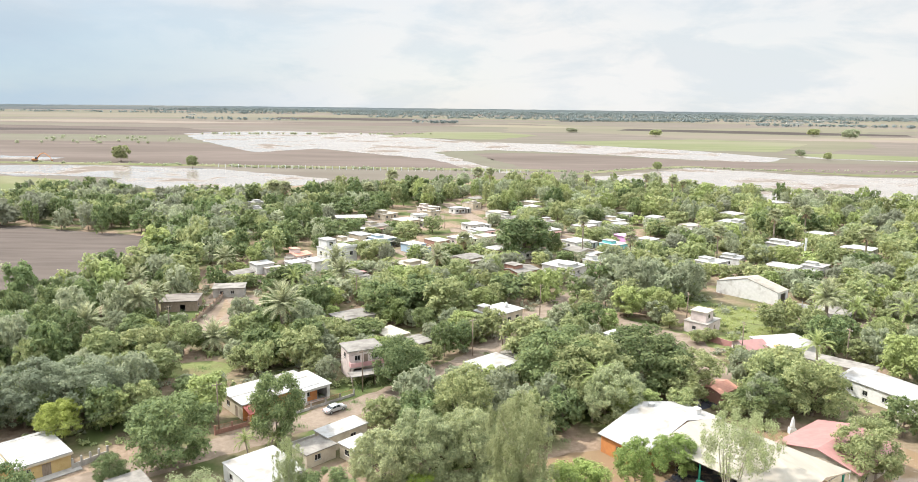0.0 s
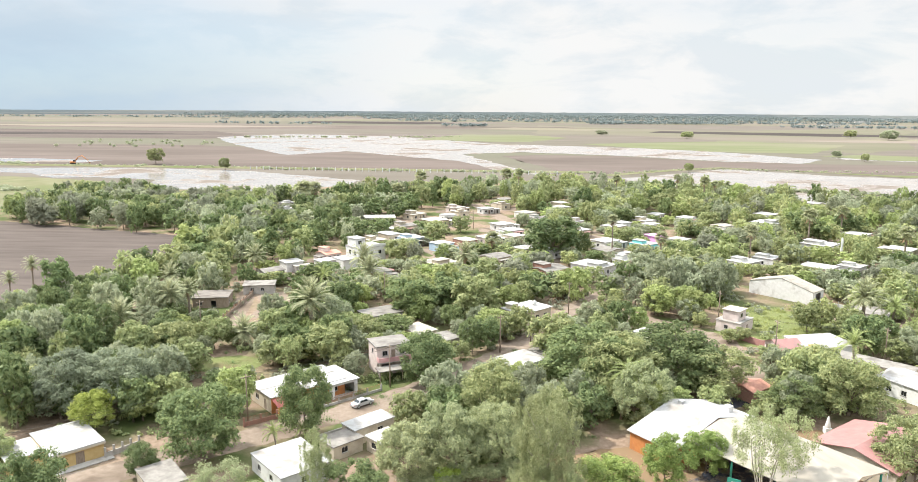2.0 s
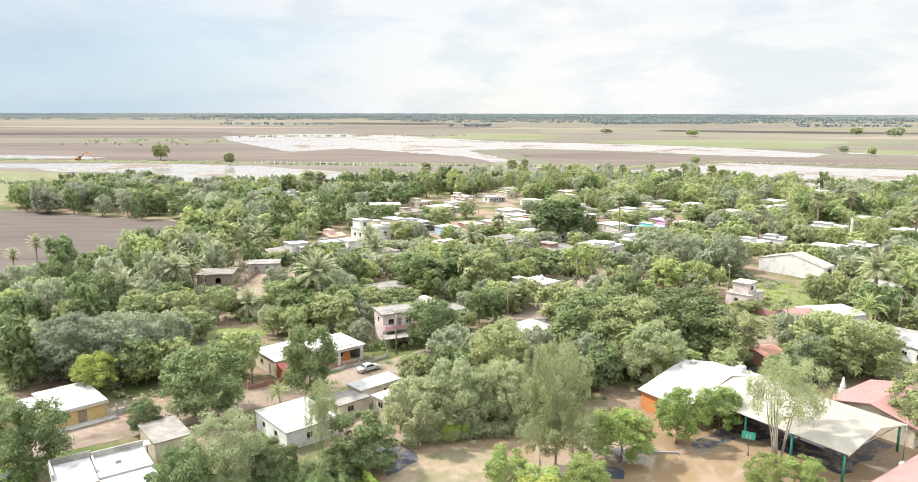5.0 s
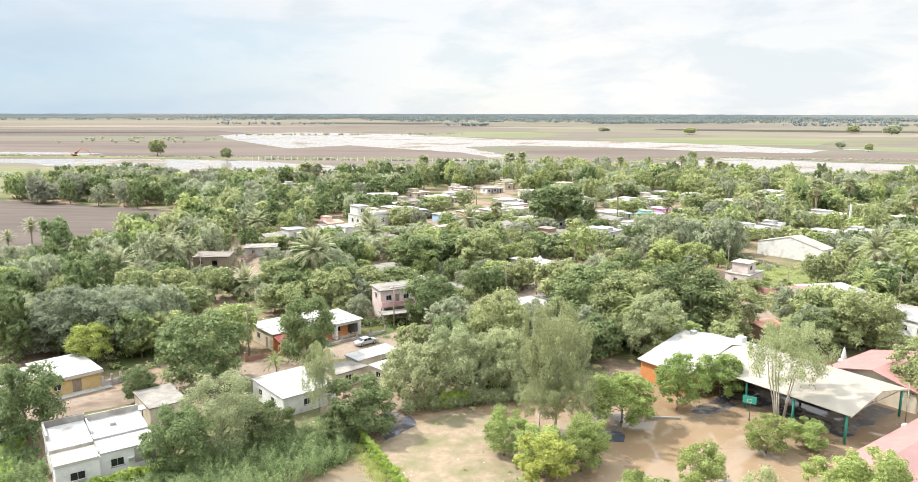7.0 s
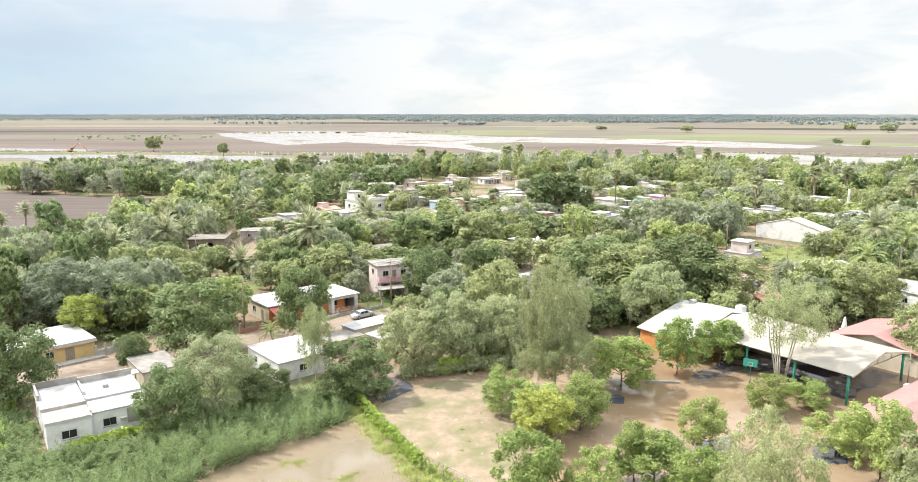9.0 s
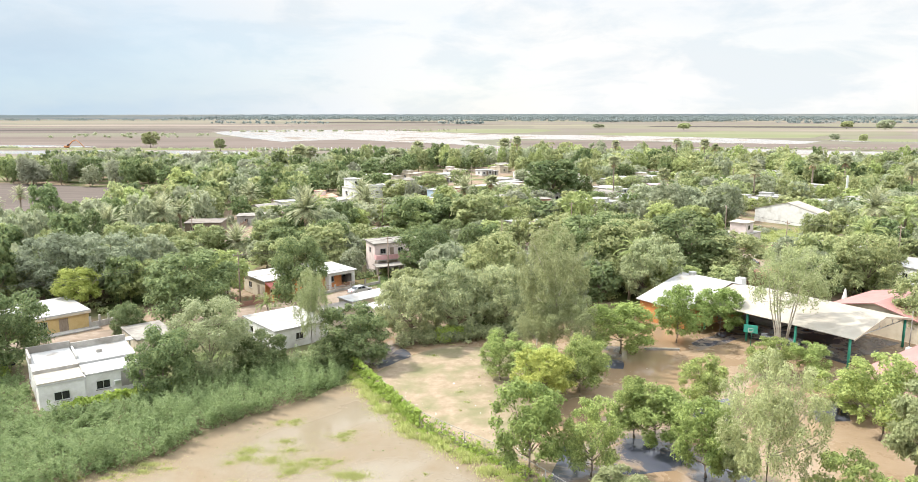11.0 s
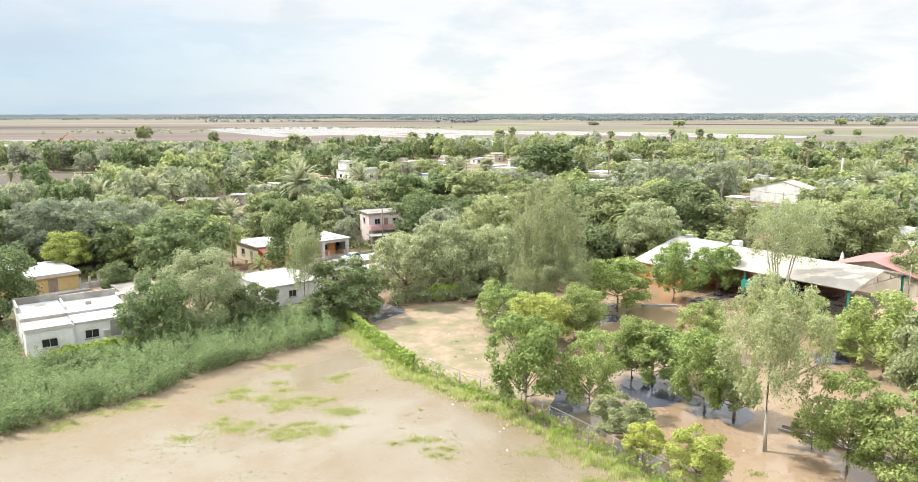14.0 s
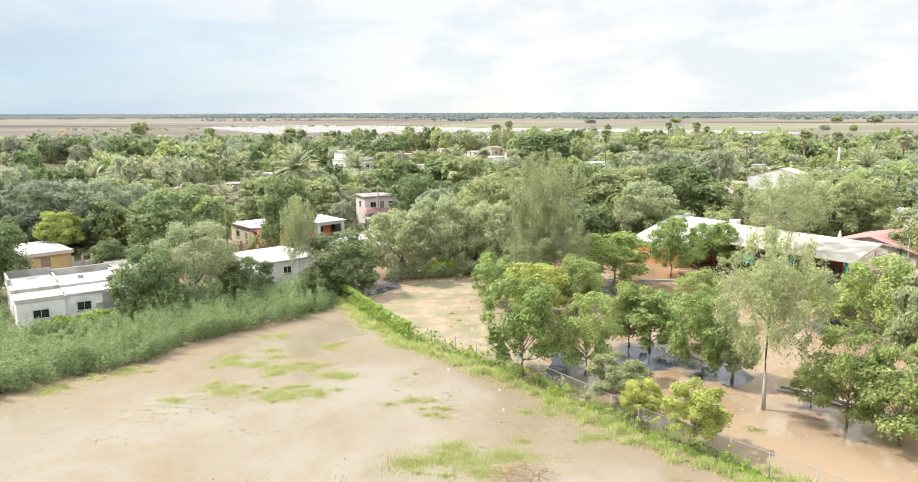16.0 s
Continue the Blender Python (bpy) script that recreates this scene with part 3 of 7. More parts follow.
flat("grass_strip", [(-560, 560), (-368, 545), (-290, 520), (-262, 470), (-262, 372), (-330, 352), (-560, 365)], 0.01, M["grass_pale"], "pale grass strip behind the wood", "field", rough_edge=3, seed=6)
flat("flood_water", [(-560, 625), (-440, 622), (-351, 634), (-290, 632), (-216, 618), (-150, 580), (-100, 545), (-110, 505), (-152, 470), (-189, 470), (-240, 480), (-254, 533), (-305, 547), (-340, 540), (-380, 575), (-560, 600)],
     0.02, M["flood"], "pale flood water standing beside the levee", "water", rough_edge=5, seed=7)
flat("flood_water", [(-640, 735), (-470, 735), (-395, 715), (-400, 690), (-520, 690), (-640, 690)], 0.02, M["flood"], "small sheet of flood water on a field", "water", rough_edge=4, seed=8)
flat("ploughed_field", [(-900, 640), (-463, 655), (-245, 662), (-60, 640), (20, 628), (16, 666), (-37, 762), (-100, 822), (-185, 905), (-240, 830), (-276, 884), (-341, 985), (-420, 1020), (-720, 1010), (-900, 990)],
     0.0, M["plough_red"], "reddish-brown ploughed field", "field", rough_edge=6, seed=9)
flat("ploughed_field", [(-1500, 1180), (-954, 1190), (-480, 1210), (-430, 1330), (-600, 1560), (-1211, 1640), (-1800, 1650)], 0.0, M["plough"], "brown ploughed field", "field", rough_edge=12, seed=10)
# the darkest three sheets are cloud shadows painted on the plain
flat("ploughed_field", [(-1700, 1310), (-900, 1330), (-560, 1390), (-700, 1440), (-1200, 1450), (-1900, 1470)], 0.03, M["plough_shaded"], "ploughed field with a painted cloud shadow", "field", rough_edge=14, seed=11)
flat("ploughed_field", [(-640, 2450), (-240, 2350), (-120, 2480), (-200, 2700), (-700, 2750)], 0.03, M["plough_shaded"], "ploughed field with a painted cloud shadow", "field", rough_edge=20, seed=12)
flat("ploughed_field", [(360, 1720), (700, 1560), (960, 1560), (1000, 1640), (760, 1760), (420, 1850)], 0.03, M["plough_shaded"], "ploughed field with a painted cloud shadow", "field", rough_edge=15, seed=13)
flat("flood_water", [(-494, 1277), (-413, 1443), (-300, 1420), (-166, 1362), (-70, 1222), (9, 1128), (161, 1060), (269, 1027), (374, 831), (323, 770), (251, 788), (140, 877), (37, 925), (-35, 866), (16, 690),
     (44, 607), (10, 633), (-37, 763), (-101, 824), (-185, 908), (-238, 828), (-276, 883), (-341, 988), (-420, 1120)], 0.05, M["flood"], "wide pale flood water over the fields", "water", rough_edge=9, seed=14)
flat("flood_water", [(100, 588), (123, 600), (177, 651), (220, 689), (286, 633), (346, 611), (480, 600), (480, 380), (292, 405), (212, 410), (186, 440), (171, 486), (137, 501), (117, 540)],
     0.03, M["flood"], "pale flood water behind the village", "water", rough_edge=5, seed=15)
flat("flood_water", [(400, 880), (560, 820), (700, 800), (700, 775), (520, 790), (400, 840)], 0.05, M["flood"], "strip of flood water", "water", rough_edge=5, seed=16)
flat("crop_field", [(-133, 1260), (-62, 1509), (61, 1531), (143, 1386), (60, 1200), (19, 1191)], 0.08, M["crop"], "green crop field", "field", rough_edge=8, seed=17)
flat("crop_field", [(137, 1147), (411, 1299), (560, 1180), (411, 948), (305, 960), (200, 1050)], 0.08, M["crop"], "green crop field", "field", rough_edge=8, seed=18)
flat("crop_field", [(400, 905), (470, 930), (640, 850), (560, 800), (430, 835)], 0.09, M["crop"], "green weedy field edge", "field", rough_edge=6, seed=19)
flat("ploughed_field", [(60, 640), (120, 620), (175, 665), (215, 705), (345, 650), (700, 640), (700, 760), (340, 765), (250, 780), (140, 868), (60, 870), (10, 850), (50, 690)],
     0.0, M["plough_red"], "reddish-brown field between the waters", "field", rough_edge=5, seed=20)
flat("crop_field", [(-1500, 2300), (-300, 2900), (900, 2500), (2400, 2300), (2400, 3100), (-200, 3600), (-2200, 3000)], 0.02, M["olive_field"], "far green crop fields", "field", rough_edge=40, seed=21)
flat("ploughed_field", [(-1400, 1750), (-300, 1800), (300, 1950), (200, 2150), (-500, 2100), (-1700, 2050)], 0.02, M["plough_red"], "far brown field", "field", rough_edge=25, seed=22)

flat("dry_field", [(145, 2350), (555, 1858), (1187, 2320), (1500, 2100), (1009, 1820), (700, 1250), (620, 1087), (470, 960), (438, 1277), (264, 1569), (89, 1560)], 0.012, M["olive_field"], "dry olive field with tan patches", "field", rough_edge=18, seed=42)
flat("dry_field", [(-60, 1900), (240, 1840), (330, 1960), (60, 2080)], 0.06, M["tan_field"], "pale dry field strip on the plain", "field", rough_edge=14, seed=43)
flat("dry_field", [(500, 1330), (800, 1260), (1100, 1420), (900, 1480)], 0.06, M["tan_field"], "pale dry field strip on the plain", "field", rough_edge=14, seed=44)
flat("dry_field", [(-1600, 1900), (-700, 1860), (-420, 2000), (-1100, 2120)], 0.06, M["tan_field"], "pale dry field strip on the plain", "field", rough_edge=18, seed=45)
flat("bank", [(92, 612), (126, 645), (182, 690), (220, 712), (347, 640), (520, 625), (520, 612), (345, 622), (273, 678), (220, 698), (186, 676), (132, 634), (100, 604)], 0.11, M["grass_pale"], "grassy earth bank between the waters", "levee", rough_edge=3, seed=46)

# the flooded playing field and the flooded school yard
flat("flooded_field", [(-52, 20), (30, 20), (19, 41), (14, 46.5), (8.4, 54), (1.7, 62.5), (-7, 70), (-16.5, 84.5), (-20.7, 77.5), (-25.7, 73), (-30, 67), (-37, 58.5), (-46, 50)],
     0.02, M["field_mud"], "flooded muddy field under thin brown water", "water", rough_edge=0.8, seed=30)
flat("flooded_yard", [(34, 26), (90, 26), (95, 90), (72, 122), (41, 121), (24, 113), (8, 108), (-4, 104), (-14, 101), (-17.5, 94), (-16, 86), (-6.5, 71.5), (2.2, 63.5), (9, 55), (15, 47), (20, 41)],
     0.012, M["yard_mud"], "flooded school yard with brown puddles", "water", rough_edge=0.8, seed=31)
flat("dirt_bank", [(-15.2, 85.4), (-10.5, 78.0), (-6.2, 72.0), (-1.0, 67.4), (3.0, 64.4), (6.5, 60.6), (9.0, 57.4), (9.5, 60.5), (5.0, 66.5), (4.0, 72.0), (7.0, 77.0), (4.0, 82.0), (8.5, 86.5), (6.0, 92.0), (-1.0, 97.0), (-6.0, 97.4), (-10.5, 93.0), (-13.0, 89.0)],
     0.018, M["dry_dirt"], "drier pale dirt along the fence with sparse grass", "ground", rough_edge=1.0, seed=48)
PUDDLES = [[(6.8, 66.4), (14.0, 69.0), (21.5, 67.6), (23.9, 60.6), (21.5, 57.9), (17.3, 62.4), (9.7, 60.8), (5.5, 59.5)], [(26.6, 55.9), (29.4, 53.0), (31.8, 50.0), (36.0, 45.6), (36.6, 46.2), (32.3, 50.9), (29.8, 53.9), (27.0, 56.7)],
           [(36.5, 78.2), (40.4, 79.0), (38.5, 73.9), (34.7, 73.5)], [(14.6, 99.0), (18.6, 98.0), (17.3, 89.0), (13.5, 89.5)], [(28.9, 100.1), (41.8, 111.0), (40.3, 104.2), (28.8, 96.7)],
           [(23.7, 78.4), (28.2, 80.1), (25.5, 73.6), (21.7, 73.4)], [(-17.2, 95.5), (-12.6, 98.6), (-10.2, 92.7), (-14.2, 87.6)], [(46.5, 92), (58.5, 101), (47.0, 116), (34.5, 106.5)],
           [(46.2, 134.6), (51.5, 139.6), (53.0, 136.7), (50.1, 131.5), (46.2, 129.7)]]
for i, pts in enumerate(PUDDLES):
    flat("puddle", pts, 0.024 + 0.001 * i, M["puddle"], "dark mirroring puddle with reflected sky blue in its base colour", "water", rough_edge=0.9, seed=60 + i)
flat("lawn", [(-63, 143), (-50, 142), (-49, 150), (-56, 153), (-62, 151)], 0.01, M["lawn"], "small green lawn", "lawn", rough_edge=0.8, seed=32)
flat("lawn", [(56, 176), (66, 195), (78, 205), (92, 186), (80, 172), (62, 166)], 0.01, M["lawn"], "overgrown green lot beside the barn", "lawn", rough_edge=1.2, seed=33)


def road(points, width, z, label, seed):
    """A strip of road along points."""
    left, right = [], []
    for i, p in enumerate(points):
        a, b = Vector(points[max(0, i - 1)]), Vector(points[min(len(points) - 1, i + 1)])
        d = (b - a).normalized()
        s = Vector((-d.y, d.x)) * width / 2
        left.append(tuple(Vector(p) + s))
        right.append(tuple(Vector(p) - s))
    return flat("road", left + right[::-1], z, M["road"], label, "road", rough_edge=0.7, seed=seed)


road([(-110, 66), (-62, 96), (-48, 106), (-38, 114), (-22, 127), (-8, 141), (4, 158), (16, 186), (30, 206), (60, 250)], 7, 0.014, "light brown dirt street with ruts", 40)
road([(30, 206), (34, 194), (43, 186), (57, 172), (56, 150), (47, 136), (36, 124)], 8, 0.018, "wet brown dirt lane", 41)
road([(-74, 215), (-70, 195), (-67, 176), (-60, 165)], 5, 0.016, "pale dirt path", 42)
road([(-66, 208), (-60, 196), (-60, 182)], 9, 0.02, "bare dirt yard", 43)
road([(-40, 240), (-20, 262), (0, 300), (10, 350), (-10, 420)], 8, 0.014, "pale dirt street", 44)
road([(60, 250), (90, 290), (120, 350)], 7, 0.014, "dirt street", 45)

# ---------------------------------------------------------------- houses
FOOTPRINTS = []          # centre x, y, radius, height: trees keep off


def wall(bm, length, height, thick, holes):
    """A wall along x, one closed skin with real openings (x, width, z0, z1)."""
    xs = sorted({0, length, *(h[0] for h in holes), *(h[0] + h[1] for h in holes)})
    zs = sorted({0, height, *(max(0, h[2]) for h in holes), *(h[3] for h in holes)})
    solid = {(i, k): not any(h[0] <= xs[i] and xs[i + 1] <= h[0] + h[1] and h[2] <= zs[k] and zs[k + 1] <= h[3] for h in holes)
             for i in range(len(xs) - 1) for k in range(len(zs) - 1)}
    vs = {}

    def v(i, y, k):
        if (i, y, k) not in vs:
            vs[i, y, k] = bm.verts.new((xs[i], y * thick, zs[k]))
        return vs[i, y, k]

    for (i, k), full in solid.items():
        if not full:
            continue
        bm.faces.new((v(i, 0, k), v(i + 1, 0, k), v(i + 1, 0, k + 1), v(i, 0, k + 1)))
        bm.faces.new((v(i, 1, k), v(i, 1, k + 1), v(i + 1, 1, k + 1), v(i + 1, 1, k)))
        for di, dk, a, b in ((-1, 0, (i, k), (i, k + 1)), (1, 0, (i + 1, k + 1), (i + 1, k)), (0, -1, (i + 1, k), (i, k)), (0, 1, (i, k + 1), (i + 1, k + 1))):
            if not solid.get((i + di, k + dk)):
                bm.faces.new((v(a[0], 0, a[1]), v(b[0], 0, b[1]), v(b[0], 1, b[1]), v(a[0], 1, a[1])))


def opening(parent, m, hole, kind, frame_mat):
    """A window or door set in its hole; m places the wall."""
    x, w, z0, z1 = hole
    bm = bmesh.new()
    f = 0.06
    box(bm, x, x + f, 0.04, 0.10, z0, z1)
    box(bm, x + w - f, x + w, 0.04, 0.10, z0, z1)
    box(bm, x + f, x + w - f, 0.04, 0.10, z1 - f, z1)
    if kind == "window":
        box(bm, x + f, x + w - f, 0.04, 0.10, z0, z0 + f)
        box(bm, x + w / 2 - 0.025, x + w / 2 + 0.025, 0.045, 0.095, z0 + f, z1 - f)
    o = part(kind, bm, frame_mat, parent)
    o.matrix_basis = m
    if kind == "window":
        for k in range(2):
            c0 = x + f + k * (w / 2 - f / 2)
            part("pane", one_box(c0, c0 + w / 2 - f * 1.4, 0.065, 0.075, z0 + f, z1 - f), M["glass"], o)
        s = part("sill", one_box(x - 0.08, x + w + 0.08, -0.10, 0.03, z0 - 0.09, z0 - 0.003), M["concrete"], o)
    elif kind == "door":
        part("leaf", one_box(x + f, x + w - f, 0.05, 0.09, 0.02, z1 - f), M["wood"], o)


def house(name, label, at, turn, w, d, h, wall_mat, roof_mat, holes=None, parapet=0.0, over=0.3, gable=None, group="village houses", base=None, low_band=None,
          category="house", thick=0.18, slab=0.16):
    """A block house: four walls with openings, a flat or pitched roof."""
    e = thing(name, label, category, group, at=(*at, 0), turn=turn)
    holes = holes or {}
    places = {"f": (pose(0, 0, 0), w), "b": (pose(w, d, 0, 0, 0, 180), w), "l": (pose(0, d - thick, 0, 0, 0, -90), d - 2 * thick), "r": (pose(w, thick, 0, 0, 0, 90), d - 2 * thick)}
    for side, (m, ln) in places.items():
        hs = [x[:4] for x in holes.get(side, ())]
        bm = bmesh.new()
        wall(bm, ln, h, thick, hs)
        o = part("wall", bm, wall_mat, e)
        o.matrix_basis = m
        if low_band and side == "f":
            part("band", one_box(0, w, -0.02, -0.002, 0, low_band[0]), low_band[1], e)
        for x in holes.get(side, ()):
            if x[4] != "gap":
                opening(e, m, x[:4], x[4], M["wood"] if x[4] == "door" else M["metal"])
    part("floor", one_box(thick, w - thick, thick, d - thick, 0.0, 0.05), M["concrete"], e)
    if gable:
        axis, rise = gable
        bm = bmesh.new()
        t = 0.12
        if axis == "x":
            prof = [(-over, h - over * rise / (d / 2)), (d / 2, h + rise), (d + over, h - over * rise / (d / 2))]
            pts = lambda q, z: [(-over, q, z), (w + over, q, z)]  # noqa: E731
        else:
            prof = [(-over, h - over * rise / (w / 2)), (w / 2, h + rise), (w + over, h - over * rise / (w / 2))]
            pts = lambda q, z: [(q, -over, z), (q, d + over, z)]  # noqa: E731
        rows = [[bm.verts.new(p) for p in pts(q, z + dz)] for dz in (t, 0) for q, z in prof]
        for a, b in ((0, 1), (1, 2)):
            bm.faces.new((rows[a][0], rows[a][1], rows[b][1], rows[b][0]))
            bm.faces.new((rows[a + 3][0], rows[b + 3][0], rows[b + 3][1], rows[a + 3][1]))
            for k in (0, 1):
                bm.faces.new((rows[a][k], rows[b][k], rows[b + 3][k], rows[a + 3][k]))
        for a in (0, 2):
            bm.faces.new((rows[a][0], rows[a][1], rows[a + 3][1], rows[a + 3][0]))
        bmesh.ops.recalc_face_normals(bm, faces=bm.faces[:])
        part("roof", bm, roof_mat, e)
        bm = bmesh.new()
        for q in ((0.02, thick), (w - thick, w - 0.02)) if axis == "x" else ((0.02, thick), (d - thick, d - 0.02)):
            tri = [(0.02, h), (d / 2, h + rise - 0.02), (d - 0.02, h)] if axis == "x" else [(0.02, h), (w / 2, h + rise - 0.02), (w - 0.02, h)]
            ring = [[bm.verts.new((s, p, z) if axis == "x" else (p, s, z)) for p, z in tri] for s in q]
            bm.faces.new(ring[0])
            bm.faces.new(ring[1][::-1])
            for k in range(3):
                bm.faces.new((ring[0][k], ring[0][(k + 1) % 3], ring[1][(k + 1) % 3], ring[1][k]))
        bmesh.ops.recalc_face_normals(bm, faces=bm.faces[:])
        part("gable", bm, wall_mat, e)
    elif parapet:
        part("roof", one_box(thick, w - thick, thick, d - thick, h - parapet - slab, h - parapet), roof_mat, e)
    else:
        part("roof", one_box(-over, w + over, -over, d + over, h + 0.003, h + slab), roof_mat, e)
    c = e.matrix_world @ Vector((w / 2, d / 2, 0))
    FOOTPRINTS.append((c.x, c.y, max(w, d) * 0.62, h))
    return e


def water_tank(at, label="black plastic water tank on a flat roof", mat="rubber"):
    e = thing("water_tank", label, "water tank", at=at)
    bm = bmesh.new()
    tube(bm, [(0, 0, 0), (0, 0, 0.1), (0, 0, 1.0), (0, 0, 1.2), (0, 0, 1.27)], [0.5, 0.55, 0.55, 0.3, 0.22], 14)
    part("tank", bm, M[mat], e)
    bm = bmesh.new()
    tube(bm, [(0, 0, 1.27), (0, 0, 1.33)], [0.25, 0.25], 12)
    part("lid", bm, M[mat], e)


DOOR, WIN = "door", "window"
# the white block house by the weeds: three roof fields with steps between them
wh = house("white_house", "white rendered block house with flat white roof and parapets", (-48.9, 72.6), 38, 4.3, 14.4, 3.0, M["white"], M["roof_white"],
           {"f": [(1.35, 1.5, 1.05, 2.05, WIN)], "l": [(2.0, 1.2, 1.0, 2.1, WIN), (9.0, 0.95, 0.02, 2.1, DOOR)]}, over=0.12, slab=0.2)
for side, (m, ln, hs) in {"front": (pose(4.303, 1.3, 0), 6.0, [(1.2, 1.4, 1.05, 2.05)]), "right": (pose(10.3, 1.484, 0, 0, 0, 90), 12.7, [(3.0, 1.2, 1.0, 2.1)]), "back": (pose(10.3, 14.4, 0, 0, 0, 180), 5.99, [])}.items():
    bm = bmesh.new()
    wall(bm, ln, 2.9, 0.18, hs)
    o = part("wing_wall", bm, M["white"], wh)
    o.matrix_basis = m
    for hole in hs:
        opening(wh, m, hole, WIN, M["metal"])
part("wing_roof", one_box(4.43, 10.42, 1.18, 6.3, 2.903, 3.1), M["roof_white"], wh)
part("wing_roof", one_box(4.43, 10.42, 6.35, 13.99, 2.903, 3.36), M["roof_white"], wh)
part("roof_field", one_box(-0.1, 4.28, -0.1, 4.5, 3.203, 3.36), M["roof_cream"], wh)
part("roof_field", one_box(-0.1, 4.28, 4.7, 13.9, 3.203, 3.66), M["roof_white"], wh)
part("roof_kerb", one_box(-0.12, 4.3, 4.503, 4.697, 3.203, 3.74), M["concrete"], wh)
part("parapet", one_box(-0.12, 4.4, 14.0, 14.25, 3.203, 4.45), M["concrete"], wh)
part("parapet", one_box(4.42, 10.42, 14.0, 14.25, 2.9, 4.15), M["concrete"], wh)
part("parapet", one_box(4.3, 4.42, 1.18, 4.5, 3.11, 3.45), M["concrete"], wh)
part("parapet", one_box(4.43, 4.62, 8.4, 13.99, 3.37, 3.8), M["white"], wh)
part("parapet", one_box(-0.12, 0.1, 8.6, 13.99, 3.67, 4.35), M["concrete"], wh)
part("stained_panel", one_box(8.0, 10.29, 1.278, 1.297, 0.9, 2.75), M["concrete"], wh, "bare grey cement patch")
part("awning_slab", one_box(5.6, 11.4, 14.3, 16.4, 3.1, 3.22), M["concrete"], wh)
for x in (5.8, 11.1):
    part("awning_post", one_box(x, x + 0.15, 16.1, 16.25, 0, 3.09), M["concrete"], wh)
ac = part("air_conditioner", one_box(7.25, 7.9, 0.9, 1.297, 1.35, 1.8), M["white"], wh, "white window air conditioner")
part("grille", one_box(7.3, 7.85, 0.87, 0.897, 1.4, 1.75), M["metal"], ac)
part("chimney_box", one_box(6.7, 7.3, 9.8, 10.3, 3.363, 3.75), M["concrete"], wh)
part("spout", one_box(8.4, 8.5, 0.6, 1.17, 2.96, 3.04), M["metal"], wh)
wh.scale = (1.06, 0.80, 1.0)
FOOTPRINTS.append((-47.0, 80.0, 8.0, 3.2))
# yellow house
yh = house("yellow_house", "yellow rendered house with white flat roof and porch strip", (-66.4, 98.9), 47, 7.6, 10.6, 2.65, M["yellow"], M["roof_white"],
           {"f": [(3.4, 1.3, 0.02, 2.1, DOOR), (0.7, 1.2, 0.95, 2.0, WIN)], "r": [(4.0, 1.2, 0.95, 2.0, WIN)]}, over=0.25, slab=0.22)
part("eave_beam", one_box(-0.3, 7.9, -0.32, -0.26, 2.35, 2.66), M["cream"], yh)
part("porch_slab", one_box(-1.5, 8.6, -1.7, -0.02, 0.0, 0.14), M["concrete"], yh)
part("annex_roof", one_box(-5.5, -0.35, 3.0, 10.0, 2.45, 2.6), M["roof_white"], yh)
part("annex_wall", one_box(-5.3, -0.02, 3.2, 9.8, 0.0, 2.44), M["yellow"], yh)
# white shed house, flat white roof
house("white_house", "white plastered house with plain white flat roof", (-36.1, 101.5), -47, 10.0, 8.4, 2.75, M["white"], M["roof_white"],
      {"f": [(2.0, 1.1, 1.0, 2.0, WIN), (6.0, 1.1, 1.0, 2.0, WIN)], "r": [(3.0, 1.2, 1.0, 2.0, WIN)], "l": [(2, 0.95, 0.02, 2.1, DOOR)]}, over=0.15)
# stepped house by the street
house("white_house", "low white house with long white roof by the street", (-21.6, 110.4), 46, 8.2, 3.8, 2.75, M["cream"], M["roof_white"],
      {"f": [(4.6, 1.2, 0.9, 2.0, WIN)], "b": [(2, 0.95, 0.02, 2.0, DOOR), (5, 1.2, 0.9, 2.0, WIN)]}, over=0.2)
house("white_annex", "small white annex with white roof", (-19.5, 109.2), -43, 4.0, 4.4, 2.5, M["cream"], M["roof_white"], {"f": [(1.3, 1.2, 0.9, 1.9, WIN)]}, over=0.25)
house("cream_annex", "low annex with stained brown roof", (-24.0, 105.0), 46, 5.6, 4.2, 2.35, M["cream"], M["roof_grey"], {"f": [(1.5, 1.2, 0.9, 1.9, WIN)]}, over=0.2)
# orange house with long white roof and red porch
oh = house("orange_house", "orange house with long white roof and red porch", (-39.3, 122.2), 43, 15.5, 9.0, 3.1, M["orange"], M["roof_white"],
           {"f": [(1.0, 1.4, 1.0, 2.1, WIN), (9.5, 1.0, 0.02, 2.1, DOOR), (12.5, 1.4, 1.0, 2.1, WIN)], "l": [(2.0, 1.3, 1.0, 2.1, WIN), (5.6, 1.0, 0.02, 2.1, DOOR)]}, over=0.3)
[c for c in oh.children if c.name.split(".")[0] == "wall"][2].data.materials[0] = M["cream"]
bm = bmesh.new()
vs = [bm.verts.new(p) for p in ((-0.2, -0.32, 2.98), (3.4, -0.32, 2.98), (3.4, -3.0, 2.3), (-0.2, -3.0, 2.3))]
f = bm.faces.new(vs)
bmesh.ops.solidify(bm, geom=[f], thickness=0.08)
part("porch_roof", bm, M["red"], oh, "sloping red porch roof")
